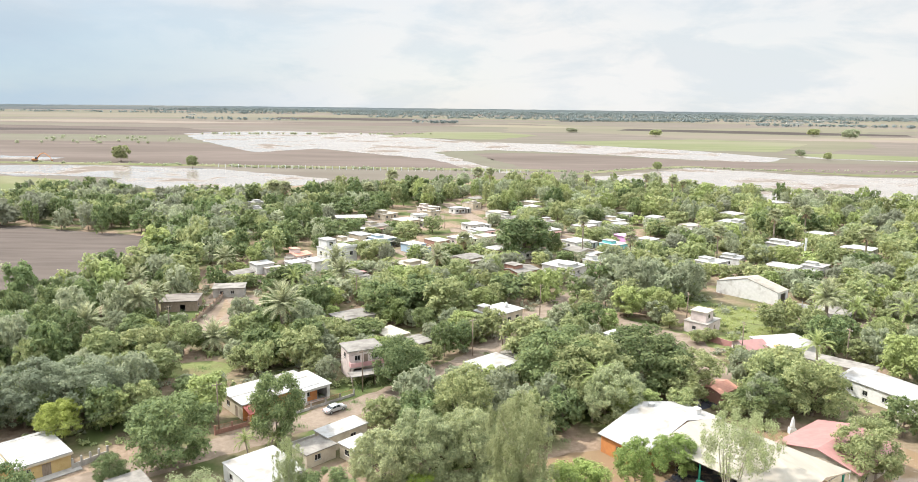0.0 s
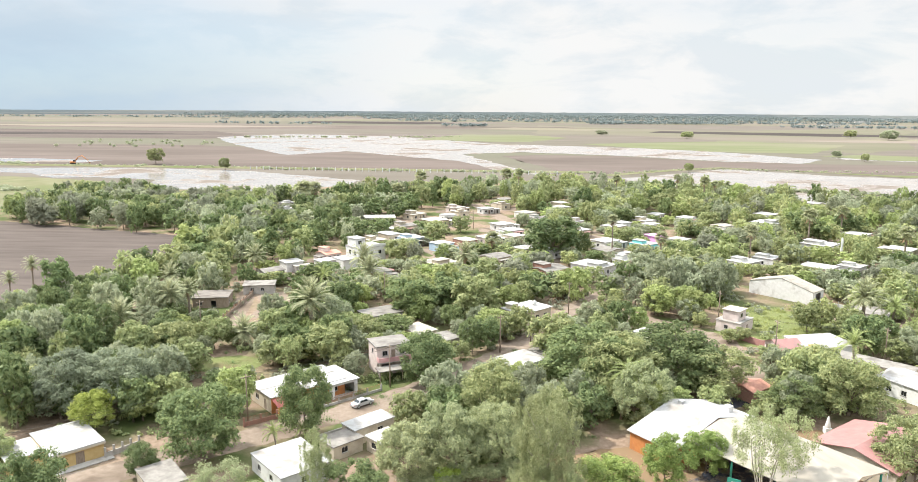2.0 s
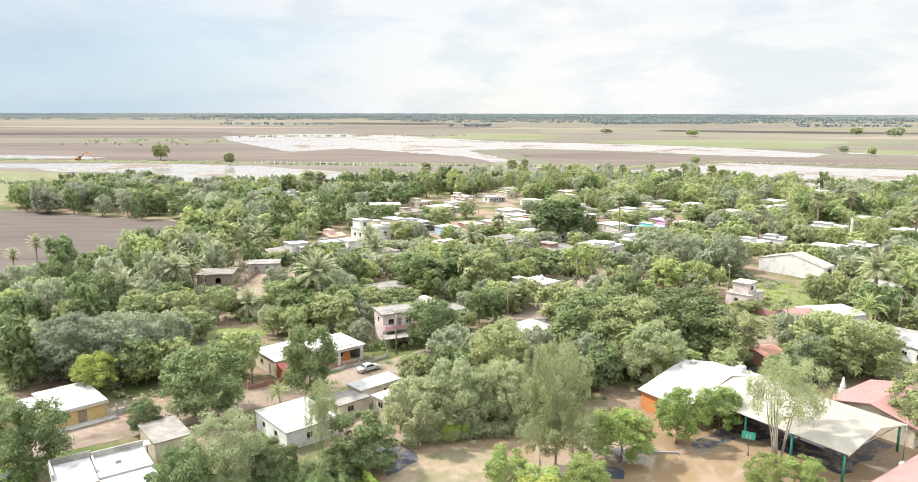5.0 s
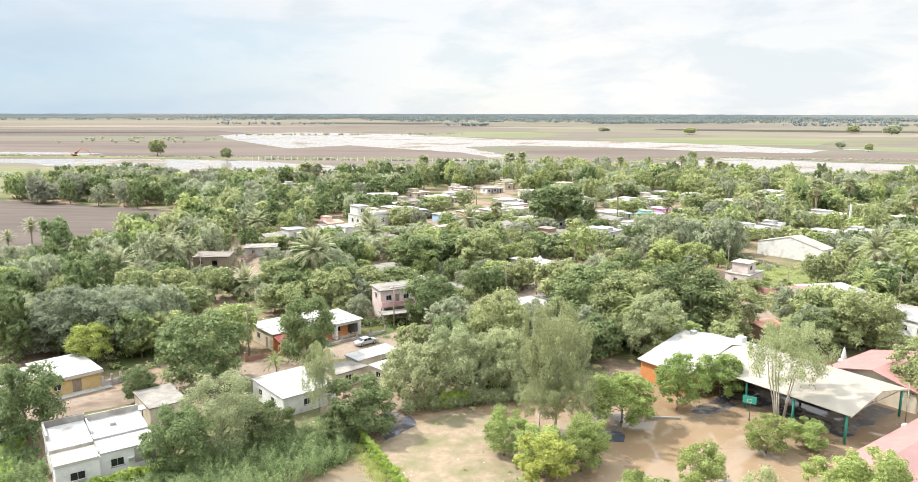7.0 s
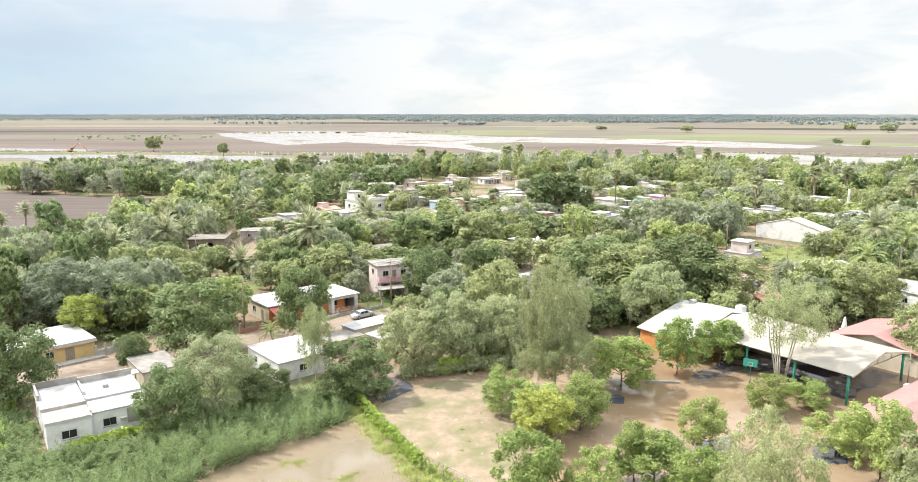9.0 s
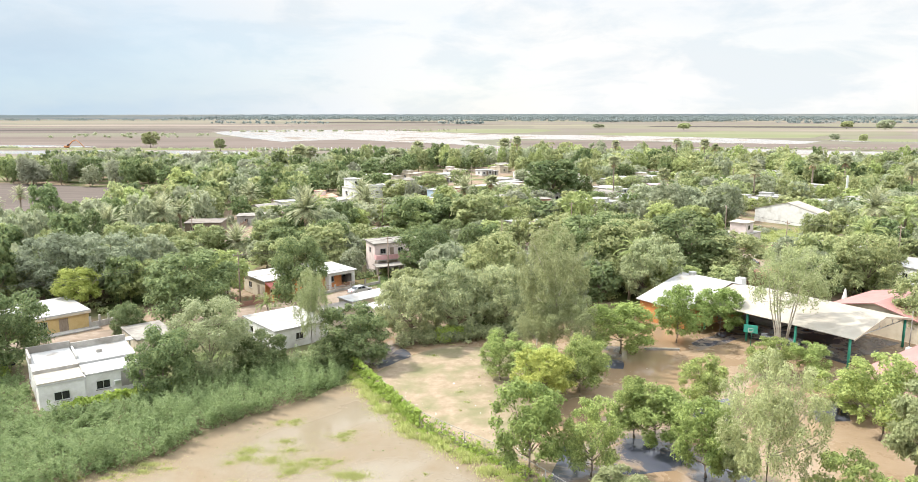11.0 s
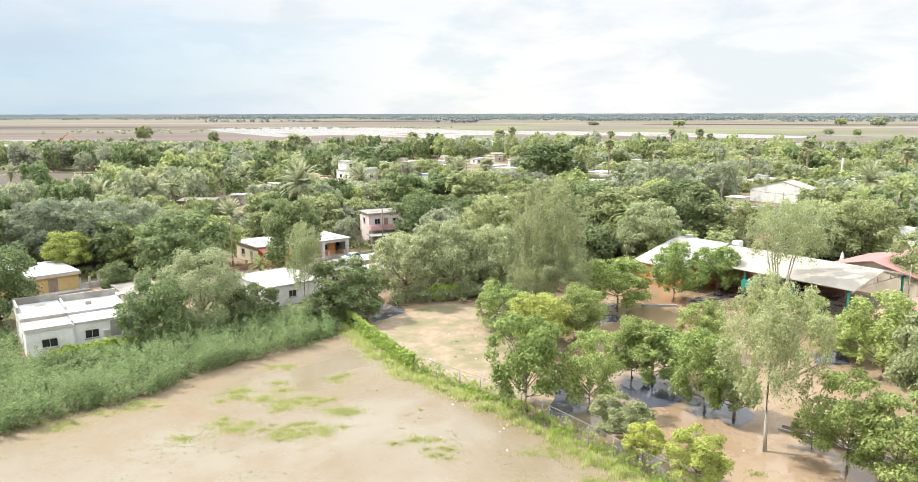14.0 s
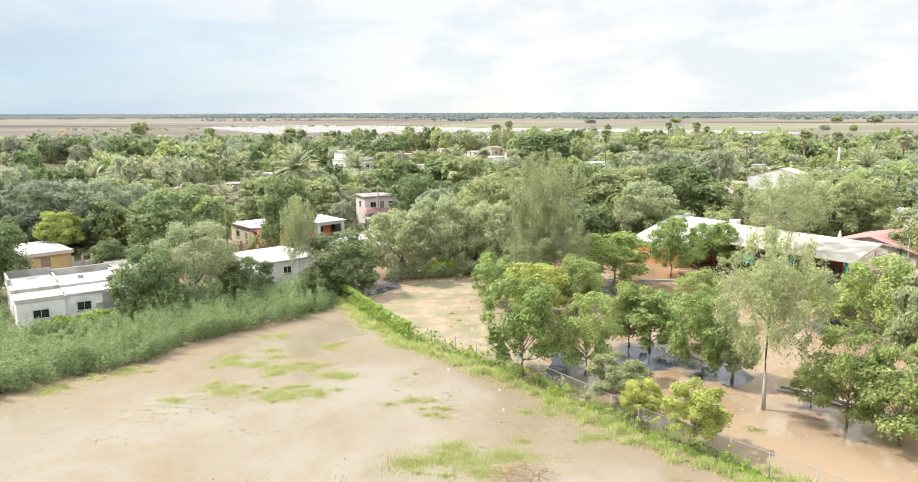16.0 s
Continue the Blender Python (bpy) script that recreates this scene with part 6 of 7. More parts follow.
for a, b in zip(tops, tops[1:]):
    d = Vector((b.x - a.x, b.y - a.y, 0))
    ln = d.length
    d.normalize()
    n = int(ln / 0.16)
    for i in range(-11, n):
        for up in (1, -1):
            u0, u1 = (i * 0.16, i * 0.16 + 1.7)
            z0, z1 = (0.1, 1.8) if up > 0 else (1.8, 0.1)
            c0, c1 = max(u0, 0), min(u1, ln)
            if c1 - c0 < 0.1:
                continue
            e0 = z0 + (z1 - z0) * (c0 - u0) / 1.7
            e1 = z0 + (z1 - z0) * (c1 - u0) / 1.7
            q0, q1 = a + d * c0, a + d * c1
            strip.append([(q0.x, q0.y, e0 - 0.004), (q0.x, q0.y, e0 + 0.004), (q1.x, q1.y, e1 + 0.004), (q1.x, q1.y, e1 - 0.004)])
part("mesh", quads_mesh("fence_mesh", np.array(strip), M["fence_metal"]), None, fence)


def foliage(name, label, category, spots, leaf, per, size, squash=0.8, long=1.5, droop=0.0, seed=0, kind="stuff", parent=None):
    """Leaf masses over spots (x, y, z, r)."""
    rg = np.random.default_rng(seed)
    sp = np.array(spots, float)
    me = quads_mesh(name, leaves(rg, sp[:, :3], sp[:, 3], int(per * len(sp)), size, droop, squash, long), L[leaf], 3)
    ob = new(name, me)
    if parent is not None:
        ob.parent = parent
    return tagged(ob, label, category if parent is None else "", "", kind)


vr = random.Random(4)
spots = []
for p in along(FENCE[:3], 0.2):
    for k in range(4):
        spots.append((p.x + vr.uniform(-0.28, 0.1), p.y + vr.uniform(-0.28, 0.1), vr.uniform(0.05, 1.9), vr.uniform(0.12, 0.24)))
for n, p in enumerate(along(FENCE[2:], 0.16)):
    for k in range(2):
        if vr.random() < 0.75 - 0.0010 * n + 0.4 * noise.noise(Vector((n * 0.06, 0, 3))):
            spots.append((p.x + vr.uniform(-0.3, 0.12), p.y + vr.uniform(-0.3, 0.12), 1.7 * vr.random() ** (1.2 + 0.007 * n), vr.uniform(0.07, 0.18)))
foliage("vine_cover", "", "", spots, "vine", 60, 0.075, seed=1, parent=fence)
wallv = thing("vine_wall", "low block wall smothered in bright green vines", "wall", at=(-6.8, 98.6, 0), turn=32)
part("wall_core", one_box(0, 4.4, 0, 0.2, 0, 1.5), M["concrete"], wallv)
part("wall_core", one_box(4.2, 4.4, 0.21, 2.2, 0, 1.5), M["concrete"], wallv)
foliage("vine_cover", "", "", [(x + vr.uniform(-0.3, 0.3), y + vr.uniform(-0.5, 0.3), 1.95 * vr.random() ** 0.8, vr.uniform(0.2, 0.5)) for x in [i * 0.14 - 0.4 for i in range(40)] for y in (-0.2, 0.2, 0.9)], "vine", 80, 0.13, seed=2, parent=wallv)

foliage("bank_shrubs", "green creeper and bushes along the foot of the trees", "shrubs",
        [(-12 + 20 * f + vr.gauss(0, 0.8), 97.6 + 6.0 * f + vr.gauss(0, 0.7), vr.uniform(0.2, 1.7), vr.uniform(0.5, 1.1)) for f in [vr.random() for _ in range(130)]], "mesquite", 110, 0.17, seed=7)
foliage("bank_shrubs", "green bushes between the weeds and the yard", "shrubs",
        [(-25 + 9 * f + vr.gauss(0, 0.9), 88.2 + 1.5 * f + vr.gauss(0, 0.7), vr.uniform(0.2, 2.0), vr.uniform(0.4, 0.9)) for f in [vr.random() for _ in range(60)]], "mesquite", 110, 0.15, seed=8)

WEEDS = [(-50, 44), (-39, 54.2), (-36.4, 58.6), (-30.9, 63.2), (-29.7, 66.9), (-25.7, 72.3), (-20.7, 76.7), (-17.5, 82), (-17.4, 90), (-24, 89.5), (-30, 87), (-37, 82), (-40.5, 76.2), (-48.5, 70.8), (-52, 76), (-58, 83), (-66, 84), (-85, 70), (-70, 44)]


def stalks(name, label, poly, count, height, leaf, per, size, seed, low=0.0, plume=0.3):
    """Upright weeds: leaves up each stem."""
    rg = np.random.default_rng(seed)
    pr = random.Random(seed)
    xs = [p[0] for p in poly]
    ys = [p[1] for p in poly]
    pts = []
    while len(pts) < count:
        x, y = pr.uniform(min(xs), max(xs)), pr.uniform(min(ys), max(ys))
        if inside(x, y, poly) and abs(x) < 0.7 * y + 12:
            pts.append((x, y))
    pts = np.array(pts)
    hh = height * (0.64 + 0.42 * np.array([noise.noise(Vector((x * 0.2, y * 0.2, seed))) + 1.2 * noise.noise(Vector((x * 0.55, y * 0.55, seed + 5))) for x, y in pts]) + rg.normal(size=count) * 0.16).clip(0.3)
    hh = hh * np.where((pts[:, 0] < -36) & (pts[:, 1] > 63), 0.55, 1.0)
    k = np.repeat(np.arange(count), per)
    f = rg.random(len(k)) ** 0.7
    a = rg.random(len(k)) * math.tau
    ln = size * (0.6 + 0.8 * rg.random(len(k))) * (1.15 - 0.5 * f)
    reach = plume * (0.25 + rg.random(len(k))) * (1.05 - f) ** 0.7
    lean = rg.normal(size=(count, 2)) * 0.16
    base = np.stack([pts[k, 0] + np.cos(a) * reach + lean[k, 0] * f * hh[k], pts[k, 1] + np.sin(a) * reach + lean[k, 1] * f * hh[k], low + hh[k] * f], 1)
    a = a + rg.normal(size=len(k)) * 0.9
    out = np.stack([np.cos(a), np.sin(a), 0.75 - 0.5 * rg.random(len(k))], 1)
    sd = np.stack([-np.sin(a), np.cos(a), 0.5 * rg.normal(size=len(k))], 1)
    q = np.stack([base - sd * (ln * 0.26)[:, None], base + sd * (ln * 0.26)[:, None], base + out * ln[:, None]], 1)
    ob = new(name, quads_mesh(name, q, L[leaf], 3))
    return tagged(ob, label, "weeds", "", "stuff")


stalks("tall_weeds", "dense belt of tall grey-green weeds along the flooded field", WEEDS, 5200, 2.7, "weed", 38, 0.203, 3, 0.0, 0.32)
stalks("tall_weeds", "tall feathery weeds standing above the belt", WEEDS, 520, 4.0, "weed", 110, 0.24, 5, 0.0, 0.55)
stalks("tall_weeds", "bright green shrubs beside the white house", [(-58, 78), (-53, 72), (-60, 62), (-80, 68), (-75, 84), (-62, 88)], 900, 2.4, "vine", 34, 0.26, 4)
foliage("hedge", "low bright vine hedge in front of the white house", "hedge", [(-46.5 + 0.17 * i + vr.uniform(-.3, .3), 73.0 + 0.15 * i + vr.uniform(-.5, .5), vr.uniform(0.2, 0.9), 0.45) for i in range(62)], "vine", 55, 0.2, seed=6)


def grass(name, label, patches, seed, leaf="grass", tall=0.45, dense=70):
    rg = np.random.default_rng(seed)
    qs = []
    for x, y, r in patches:
        n = int(dense * r * r)
        rad = np.abs(rg.normal(size=n)) * r * 0.55
        an = rg.random(n) * math.tau
        wob = 0.75 + 0.35 * np.sin(an * 3 + x) + 0.2 * np.sin(an * 5 + y)
        b = np.stack([x + np.cos(an) * rad * wob * 1.4, y + np.sin(an) * rad * wob * 0.9, np.full(n, 0.015)], 1)
        h = tall * (0.4 + 0.9 * rg.random(n)) * np.exp(-rad / r)
        ln = np.stack([rg.normal(size=n) * 0.35, rg.normal(size=n) * 0.35, np.ones(n)], 1) * h[:, None]
        sd = rg.normal(size=(n, 3)) * np.array([1, 1, 0])
        sd /= np.linalg.norm(sd, axis=1)[:, None] + 1e-6
        wd = 0.026
        qs.append(np.stack([b - sd * wd, b + sd * wd, b + ln], 1))
    ob = new(name, quads_mesh(name, np.concatenate(qs), L[leaf], 3))
    return tagged(ob, label, "grass", "", "stuff")


PATCH = [(-17.2, 55.8, 1.0), (-15.0, 55.2, 1.1), (-13.5, 56.8, 1.2), (-12.4, 60.3, 1.3), (-14.7, 62.6, 1.0), (-16.8, 62.0, 1.1), (-18.5, 60.3, 0.9), (-15.6, 57.4, 0.8), (-22.8, 56.6, 1.6), (-20.0, 64.6, 1.7), (-14.7, 68.2, 1.2),
         (-21.1, 71.4, 1.0), (-23.5, 63.4, 1.2), (-31.5, 61.2, 1.3), (-35.5, 57.1, 1.4), (-5.5, 54.9, 1.1), (-3.4, 52.3, 1.1), (-3.0, 44.6, 1.6), (-1.5, 46.3, 1.3), (2.1, 46.0, 2.0), (7.8, 48.8, 1.0), (4.9, 53.4, 1.2), (-11.3, 74.7, 1.2),
         (-33.3, 59.0, 0.8), (-3.5, 44.2, 1.4), (0.1, 43.9, 1.2)]
grass("grass_tufts", "pale green grass tufts standing in the thin water", [(x + vr.gauss(0, r * 0.75), y + vr.gauss(0, r * 0.6), r * vr.uniform(0.9, 1.8)) for x, y, r in PATCH for k in range(6)], 1, tall=0.17, dense=170)
grass("reed_tufts", "thin sprouting weeds scattered over the wet field", [(x + vr.gauss(0, 2.2), y + vr.gauss(0, 1.0), vr.uniform(0.2, 0.7)) for x, y in [(vr.uniform(-40, 8), vr.uniform(38, 70)) for _ in range(34)] for k in range(14)], 2, "weed", 0.14, 34)
grass("verge_grass", "green grass along the foot of the fence", [(p.x - 0.8 + vr.uniform(-0.9, 0.4), p.y - 0.8 + vr.uniform(-0.9, 0.3), vr.uniform(0.6, 1.7)) for p in along(FENCE, 0.5) if vr.random() < 0.6] + [(p.x + vr.uniform(0.2, 1.0), p.y + vr.uniform(0.2, 1.0), vr.uniform(0.4, 0.9)) for p in along(FENCE[3:], 0.7)], 3, "grass", 0.7, 190)
grass("fence_grass", "soft green growth creeping through the fence", [(p.x + vr.uniform(-1.6, 1.0), p.y + vr.uniform(-1.6, 1.0), vr.uniform(0.5, 1.3)) for p in along(FENCE, 0.3)], 7, "vine", 0.42, 120)
grass("yard_grass", "sparse grass on the wet yard", [(vr.uniform(-8, 12), vr.uniform(58, 100), vr.uniform(0.3, 1.0)) for _ in range(45)] + [(1.0, 86.0, 2.2), (14.5, 55.0, 1.8), (20, 50, 1.5)], 4, "grass", 0.26, 110)
grass("lot_grass", "overgrown grass in the lot by the barn", [(vr.uniform(58, 90), vr.uniform(172, 204), vr.uniform(1.5, 3)) for _ in range(70)], 5, "grass", 0.9, 50)
grass("field_edge_grass", "grass under the village trees", [(vr.uniform(-80, 80), vr.uniform(112, 200), vr.uniform(1.5, 3.5)) for _ in range(260)], 6, "weed", 0.8, 26)

# brush pile at the edge of the field
rg = np.random.default_rng(9)
bm = bmesh.new()
for i in range(170):
    a, r = rg.random() * math.tau, 1.5 * rg.random() ** 0.6
    b = Vector((2.8 + math.cos(a) * r * 1.4, 42.9 + math.sin(a) * r * 0.9, 0.05 + 0.4 * (1 - r / 1.6) * rg.random()))
    d = Vector((rg.normal(), rg.normal(), 0.25 * rg.normal() + 0.1)).normalized() * (0.5 + 0.7 * rg.random())
    tube(bm, [b, b + d * 0.5 + Vector((0, 0, 0.05)), b + d], [0.018, 0.014, 0.006], 4)
single("brush_pile", bm, M["straw"], "heap of dry brown branches on the mud", "brush", "stuff")

# litter and mud clods
bits = []
for i in range(130):
    near = vr.random() < 0.5
    p = vr.choice(along(FENCE[1:8], 1.0)) if near else Vector((vr.uniform(-6, 22), vr.uniform(52, 92)))
    x, y = p.x + vr.uniform(0.4, 2.6) * (1 if near else 0), p.y + vr.uniform(0.2, 2.0) * (1 if near else 0)
    s, a = vr.uniform(0.04, 0.11), vr.uniform(0, 6)
    c_, s_ = math.cos(a) * s, math.sin(a) * s
    bits.append([(x - c_, y - s_, 0.03), (x + s_, y - c_, 0.05), (x + c_, y + s_, 0.09), (x - s_, y + c_, 0.04)])
tagged(new("litter", quads_mesh("litter", np.array(bits), M["litter"])), "scattered pale litter on the wet ground", "litter", "", "stuff")

# kerbs in the school yard
for pts in ([(24.6, 57.6), (26.5, 56.1), (29.2, 53.3), (31.7, 50.3), (36, 45.5)], [(25.2, 58.3), (27.1, 56.8), (29.9, 54.0), (32.4, 51.0), (36.7, 46.2)]):
    bm = bmesh.new()
    for a, b in zip(pts, pts[1:]):
        a, b = Vector((*a, 0)), Vector((*b, 0))
        d = (b - a).normalized()
        n = Vector((-d.y, d.x, 0)) * 0.09
        vs = [bm.verts.new(p + Vector((0, 0, z))) for z in (-0.05, 0.24) for p in (a - n, b - n, b + n, a + n)]
        for f in ((0, 1, 5, 4), (1, 2, 6, 5), (2, 3, 7, 6), (3, 0, 4, 7), (4, 5, 6, 7)):
            bm.faces.new([vs[i] for i in f])
    bmesh.ops.recalc_face_normals(bm, faces=bm.faces[:])
    single("kerb", bm, M["concrete"], "low concrete kerb across the flooded yard", "kerb", "structure")
single("kerb", one_box(21.6, 26.4, 96.6, 96.9, -0.05, 0.3), M["concrete"], "low concrete edge at the court", "kerb", "structure")

# ---------------------------------------------------------------- street: boundary walls, cars, poles and cables


def boundary(a, b, h, mat, label, posts_every=0, category="wall", gaps=0.0, post_mat="concrete"):
    a, b = Vector(a), Vector(b)
    ln = (b - a).length
    e = thing("boundary_wall", label, category, at=(a.x, a.y, 0), turn=math.degrees(math.atan2(b.y - a.y, b.x - a.x)))
    part("base_wall", one_box(0, ln, -0.08, 0.08, 0, h), M[mat], e)
    if posts_every:
        n = round(ln / posts_every)
        for i in range(n + 1):
            x = ln * i / n
            part("pillar", one_box(x - 0.14, x + 0.14, -0.14, 0.14, 0, h + 0.9), M[post_mat], e)
        if gaps:
            for i in range(int(ln / 0.22)):
                x = 0.2 + i * 0.22
                part("bar", one_box(x - 0.012, x + 0.012, -0.012, 0.012, h, h + gaps), M["rust"], e)
            part("top_bar", one_box(0, ln, -0.02, 0.02, h + gaps, h + gaps + 0.04), M["rust"], e)
    return e


boundary((-42.6, 116.6), (-35.4, 122.4), 0.8, "brick", "brown wall with pillars and iron bars before the orange house", 3.0, gaps=0.8, post_mat="brick")
boundary((-30.5, 125.6), (-21.0, 134.6), 0.5, "concrete", "low cement wall with iron bars by the street", 3.2, gaps=0.9)
boundary((60.2, 174.6), (67.2, 164.5), 1.6, "rose", "rose painted garden wall", 0)
boundary((4.0, 241.0), (27.0, 226.0), 1.4, "cream", "long cream garden wall", 4.0)
boundary((96.0, 204.0), (112.0, 194.0), 1.5, "white", "white garden wall beside the barn", 4.0)
boundary((-69.5, 176.0), (-70.5, 205.0), 1.1, "wood", "grey stick fence along the path", 3.0, "fence", 0.4, "wood")
boundary((-29.0, 112.6), (-20.5, 120.4), 0.6, "concrete", "rough low wall along the street", 0)
boundary((-60.8, 104.0), (-57.5, 108.6), 0.9, "concrete", "short cement wall beside the yellow house", 1.6)
boundary((-2.0, 168.0), (6.0, 176.0), 0.9, "concrete", "low block wall along the street", 4.0)


def car(at, turn, paint, label):
    """A parked saloon car."""
    e = thing("parked_car", label, "car", "parked cars", at=(*at, 0), turn=turn)
    prof = [(-2.25, 0.32), (-2.28, 0.62), (-2.1, 0.86), (-1.45, 0.93), (-0.85, 1.36), (0.45, 1.40), (1.15, 0.95), (2.05, 0.78), (2.25, 0.55), (2.2, 0.32)]
    bm = bmesh.new()
    sides = []
    for y, s in ((-0.84, 1), (0.84, 1)):
        sides.append([bm.verts.new((x, y * (0.80 if z > 1.2 else 1.0 if z < 0.9 else 0.95), z)) for x, z in prof])
    for i in range(len(prof) - 1):
        bm.faces.new((sides[0][i], sides[0][i + 1], sides[1][i + 1], sides[1][i]))
    bm.faces.new(sides[0][::-1])
    bm.faces.new(sides[1])
    bm.faces.new((sides[0][-1], sides[0][0], sides[1][0], sides[1][-1]))
    bmesh.ops.recalc_face_normals(bm, faces=bm.faces[:])
    bmesh.ops.bevel(bm, geom=bm.edges[:], offset=0.035, segments=2, affect="EDGES")
    part("body", bm, paint, e)
    for name, q in (("windscreen", ((0.52, 1.375), (1.10, 0.985))), ("rear_window", ((-0.92, 1.335), (-1.40, 0.965)))):
        bm = bmesh.new()
        (x0, z0), (x1, z1) = q
        o = 0.03 if x1 > x0 else -0.03
        f = bm.faces.new([bm.verts.new(p) for p in ((x0 + o, -0.60, z0 + 0.012), (x0 + o, 0.60, z0 + 0.012), (x1 + o, 0.70, z1 + 0.012), (x1 + o, -0.70, z1 + 0.012))])
        part(name, bm, M["carglass"], e)
    for s in (-1, 1):
        for x0, x1 in ((-0.78, -0.18), (-0.1, 0.5)):
            bm = bmesh.new()
            lo = 0.28 if x1 > 0 else 0.0
            bm.faces.new([bm.verts.new(p) for p in ((x0 - (0.22 if x0 < -0.5 else 0), s * 0.825, 0.98), (x1 + lo, s * 0.825, 0.98), (x1, s * 0.715, 1.31), (x0, s * 0.715, 1.31))])
            part("side_window", bm, M["carglass"], e)
        for x in (-1.38, 1.38):
            bm = bmesh.new()
            tube(bm, [(x, s * 0.70, 0.32), (x, s * 0.87, 0.32)], [0.32, 0.32], 16)
            w = part("wheel", bm, M["rubber"], e)
            bm = bmesh.new()
            tube(bm, [(x, s * 0.872, 0.32), (x, s * 0.885, 0.32)], [0.2, 0.18], 12)
            part("rim", bm, M["metal"], w)
        part("headlight", one_box(2.13, 2.235, s * 0.62 - 0.16, s * 0.62 + 0.16, 0.60, 0.72), M["litter"], e)
        part("tail_light", one_box(-2.31, -2.2, s * 0.62 - 0.15, s * 0.62 + 0.15, 0.66, 0.80), M["red"], e)
    return e


car((-23.5, 127.2), 46, M["carpaint"], "silver saloon car parked on the dirt street")
car((-62.9, 85.2), 60, M["carglass"], "dark car parked under a tree by the street")
car((62.0, 131.0), 44, M["carglass"], "dark car parked in the shade behind the school")
car((68.5, 131.5), 44, M["carglass"], "dark car parked in the shade behind the school")
car((55.9, 154.6), 130, M["carglass"], "dark car parked on the dirt street")
car((-49.4, 220.8), 30, M["white"], "white car parked among the trees")


def power_pole(x, y, h, turn=40, arm=True):
    e = thing("power_pole", "grey wooden power pole with crossarm" if arm else "plain wooden pole", "power pole", "power poles", at=(x, y, 0), turn=turn)
    bm = bmesh.new()
    tube(bm, [(0, 0, -0.1), (0, 0, h * 0.5), (0, 0, h)], [0.15, 0.125, 0.095], 8)
    part("pole", bm, M["wood"], e)
    if arm:
        part("crossarm", one_box(-0.9, 0.9, -0.06, 0.06, h - 0.6, h - 0.46), M["wood"], e)
        for k in (-0.8, 0.0, 0.8):
            bm = bmesh.new()
            tube(bm, [(k, 0, h - 0.46), (k, 0, h - 0.3)], [0.05, 0.03], 6)
            part("insulator", bm, M["litter"], e)


LINE = [(-76.0, 88.0, 9.0), (-42.4, 118.1, 9.2), (-19.5, 136.5, 9.0), (2.9, 158.9, 9.0), (22.0, 192.0, 9.0), (44.0, 222.0, 9.0)]
for x, y, h in LINE:
    power_pole(x, y, h)
CROSS = [(60.6, 185.3, 9.0), (65.4, 159.2, 9.0), (88.5, 156.8, 8.5)]
for x, y, h in CROSS:
    power_pole(x, y, h, 100)
for i, (x, y, h) in enumerate([(-46.7, 262.9, 9), (10.3, 166.0, 8), (-72.0, 170.0, 8), (-30.0, 200.0, 9), (-8.0, 330.0, 9), (100.0, 300.0, 10)]):
    power_pole(x, y, h, 20 * i)
cable_no = 0
for line in (LINE, CROSS):
    for (x0, y0, h0), (x1, y1, h1) in zip(line, line[1:]):
        for k in (-0.8, 0.8):
            n = 9
            pts = []
            for i in range(n):
                f = i / (n - 1)
                pts.append((x0 + (x1 - x0) * f + k * 0.7, y0 + (y1 - y0) * f - k * 0.7, h0 + (h1 - h0) * f - 0.3 - 2.2 * f * (1 - f)))
            rod("power_cable", pts, 0.018, "wire", "thin dark power cable hung between poles", "cable", 4, "power cables")
royal = make_palm("royal_palm", "royal palm with a smooth white trunk and green crown", 10.5, DATE[1], 18, 0.01, 0.42, 9, (75, -15), None, "litter")
royal.matrix_world = pose(127.4, 261.8, 0)
col2 = thing("street_lamp", "pale street lamp on a bent arm", "street lamp", at=(62.0, 240.0, 0))
bm = bmesh.new()
tube(bm, [(0, 0, -0.1), (0, 0, 8.0), (0.4, 0, 8.7), (1.6, 0, 8.9)], [0.1, 0.07, 0.05, 0.05], 7)
part("pole", bm, M["litter"], col2)
part("lamp_head", one_box(1.5, 2.2, -0.15, 0.15, 8.82, 9.0), M["litter"], col2)
water_tank((12.3, 186.8, 3.78), "white plastic water tank on a flat roof", "white")

# ---------------------------------------------------------------- the plain beyond
for key, x, y, h, w, lab in [("mid_broad", -322.9, 678.9, 15, 15.5, "lone dark tree on the levee"), ("pale", -232.9, 619.1, 11, 10, "lone light green tree by the water"), ("mid_broad", 368, 1396, 13, 22, "lone field tree"),
                             ("mid_olive", 233, 1563, 9, 24, "lone field tree"), ("mid_broad", 175.5, 651, 8, 8, "small tree at the flooded field"), ("mid_broad", 405.7, 806.6, 9, 8, "small tree at the flooded field"),
                             ("mid_olive", 413, 888, 7, 12, "bushy tree in the flooded field"), ("mid_olive", 745, 1404, 18, 30, "lone grey tree on the plain"), ("mid_broad", 720, 1500, 15, 22, "lone tree on the plain"), ("mid_broad", 243, 492, 4, 6, "bush on the flooded bank")]:
    tr, cr, hh, ww = PROTO[key][0]
    plant(tr, cr, "field_tree", lab + " standing alone in the plain", (x, y, 0), w / ww, h / hh, x, "")

fr = np.random.default_rng(31)
spots = []


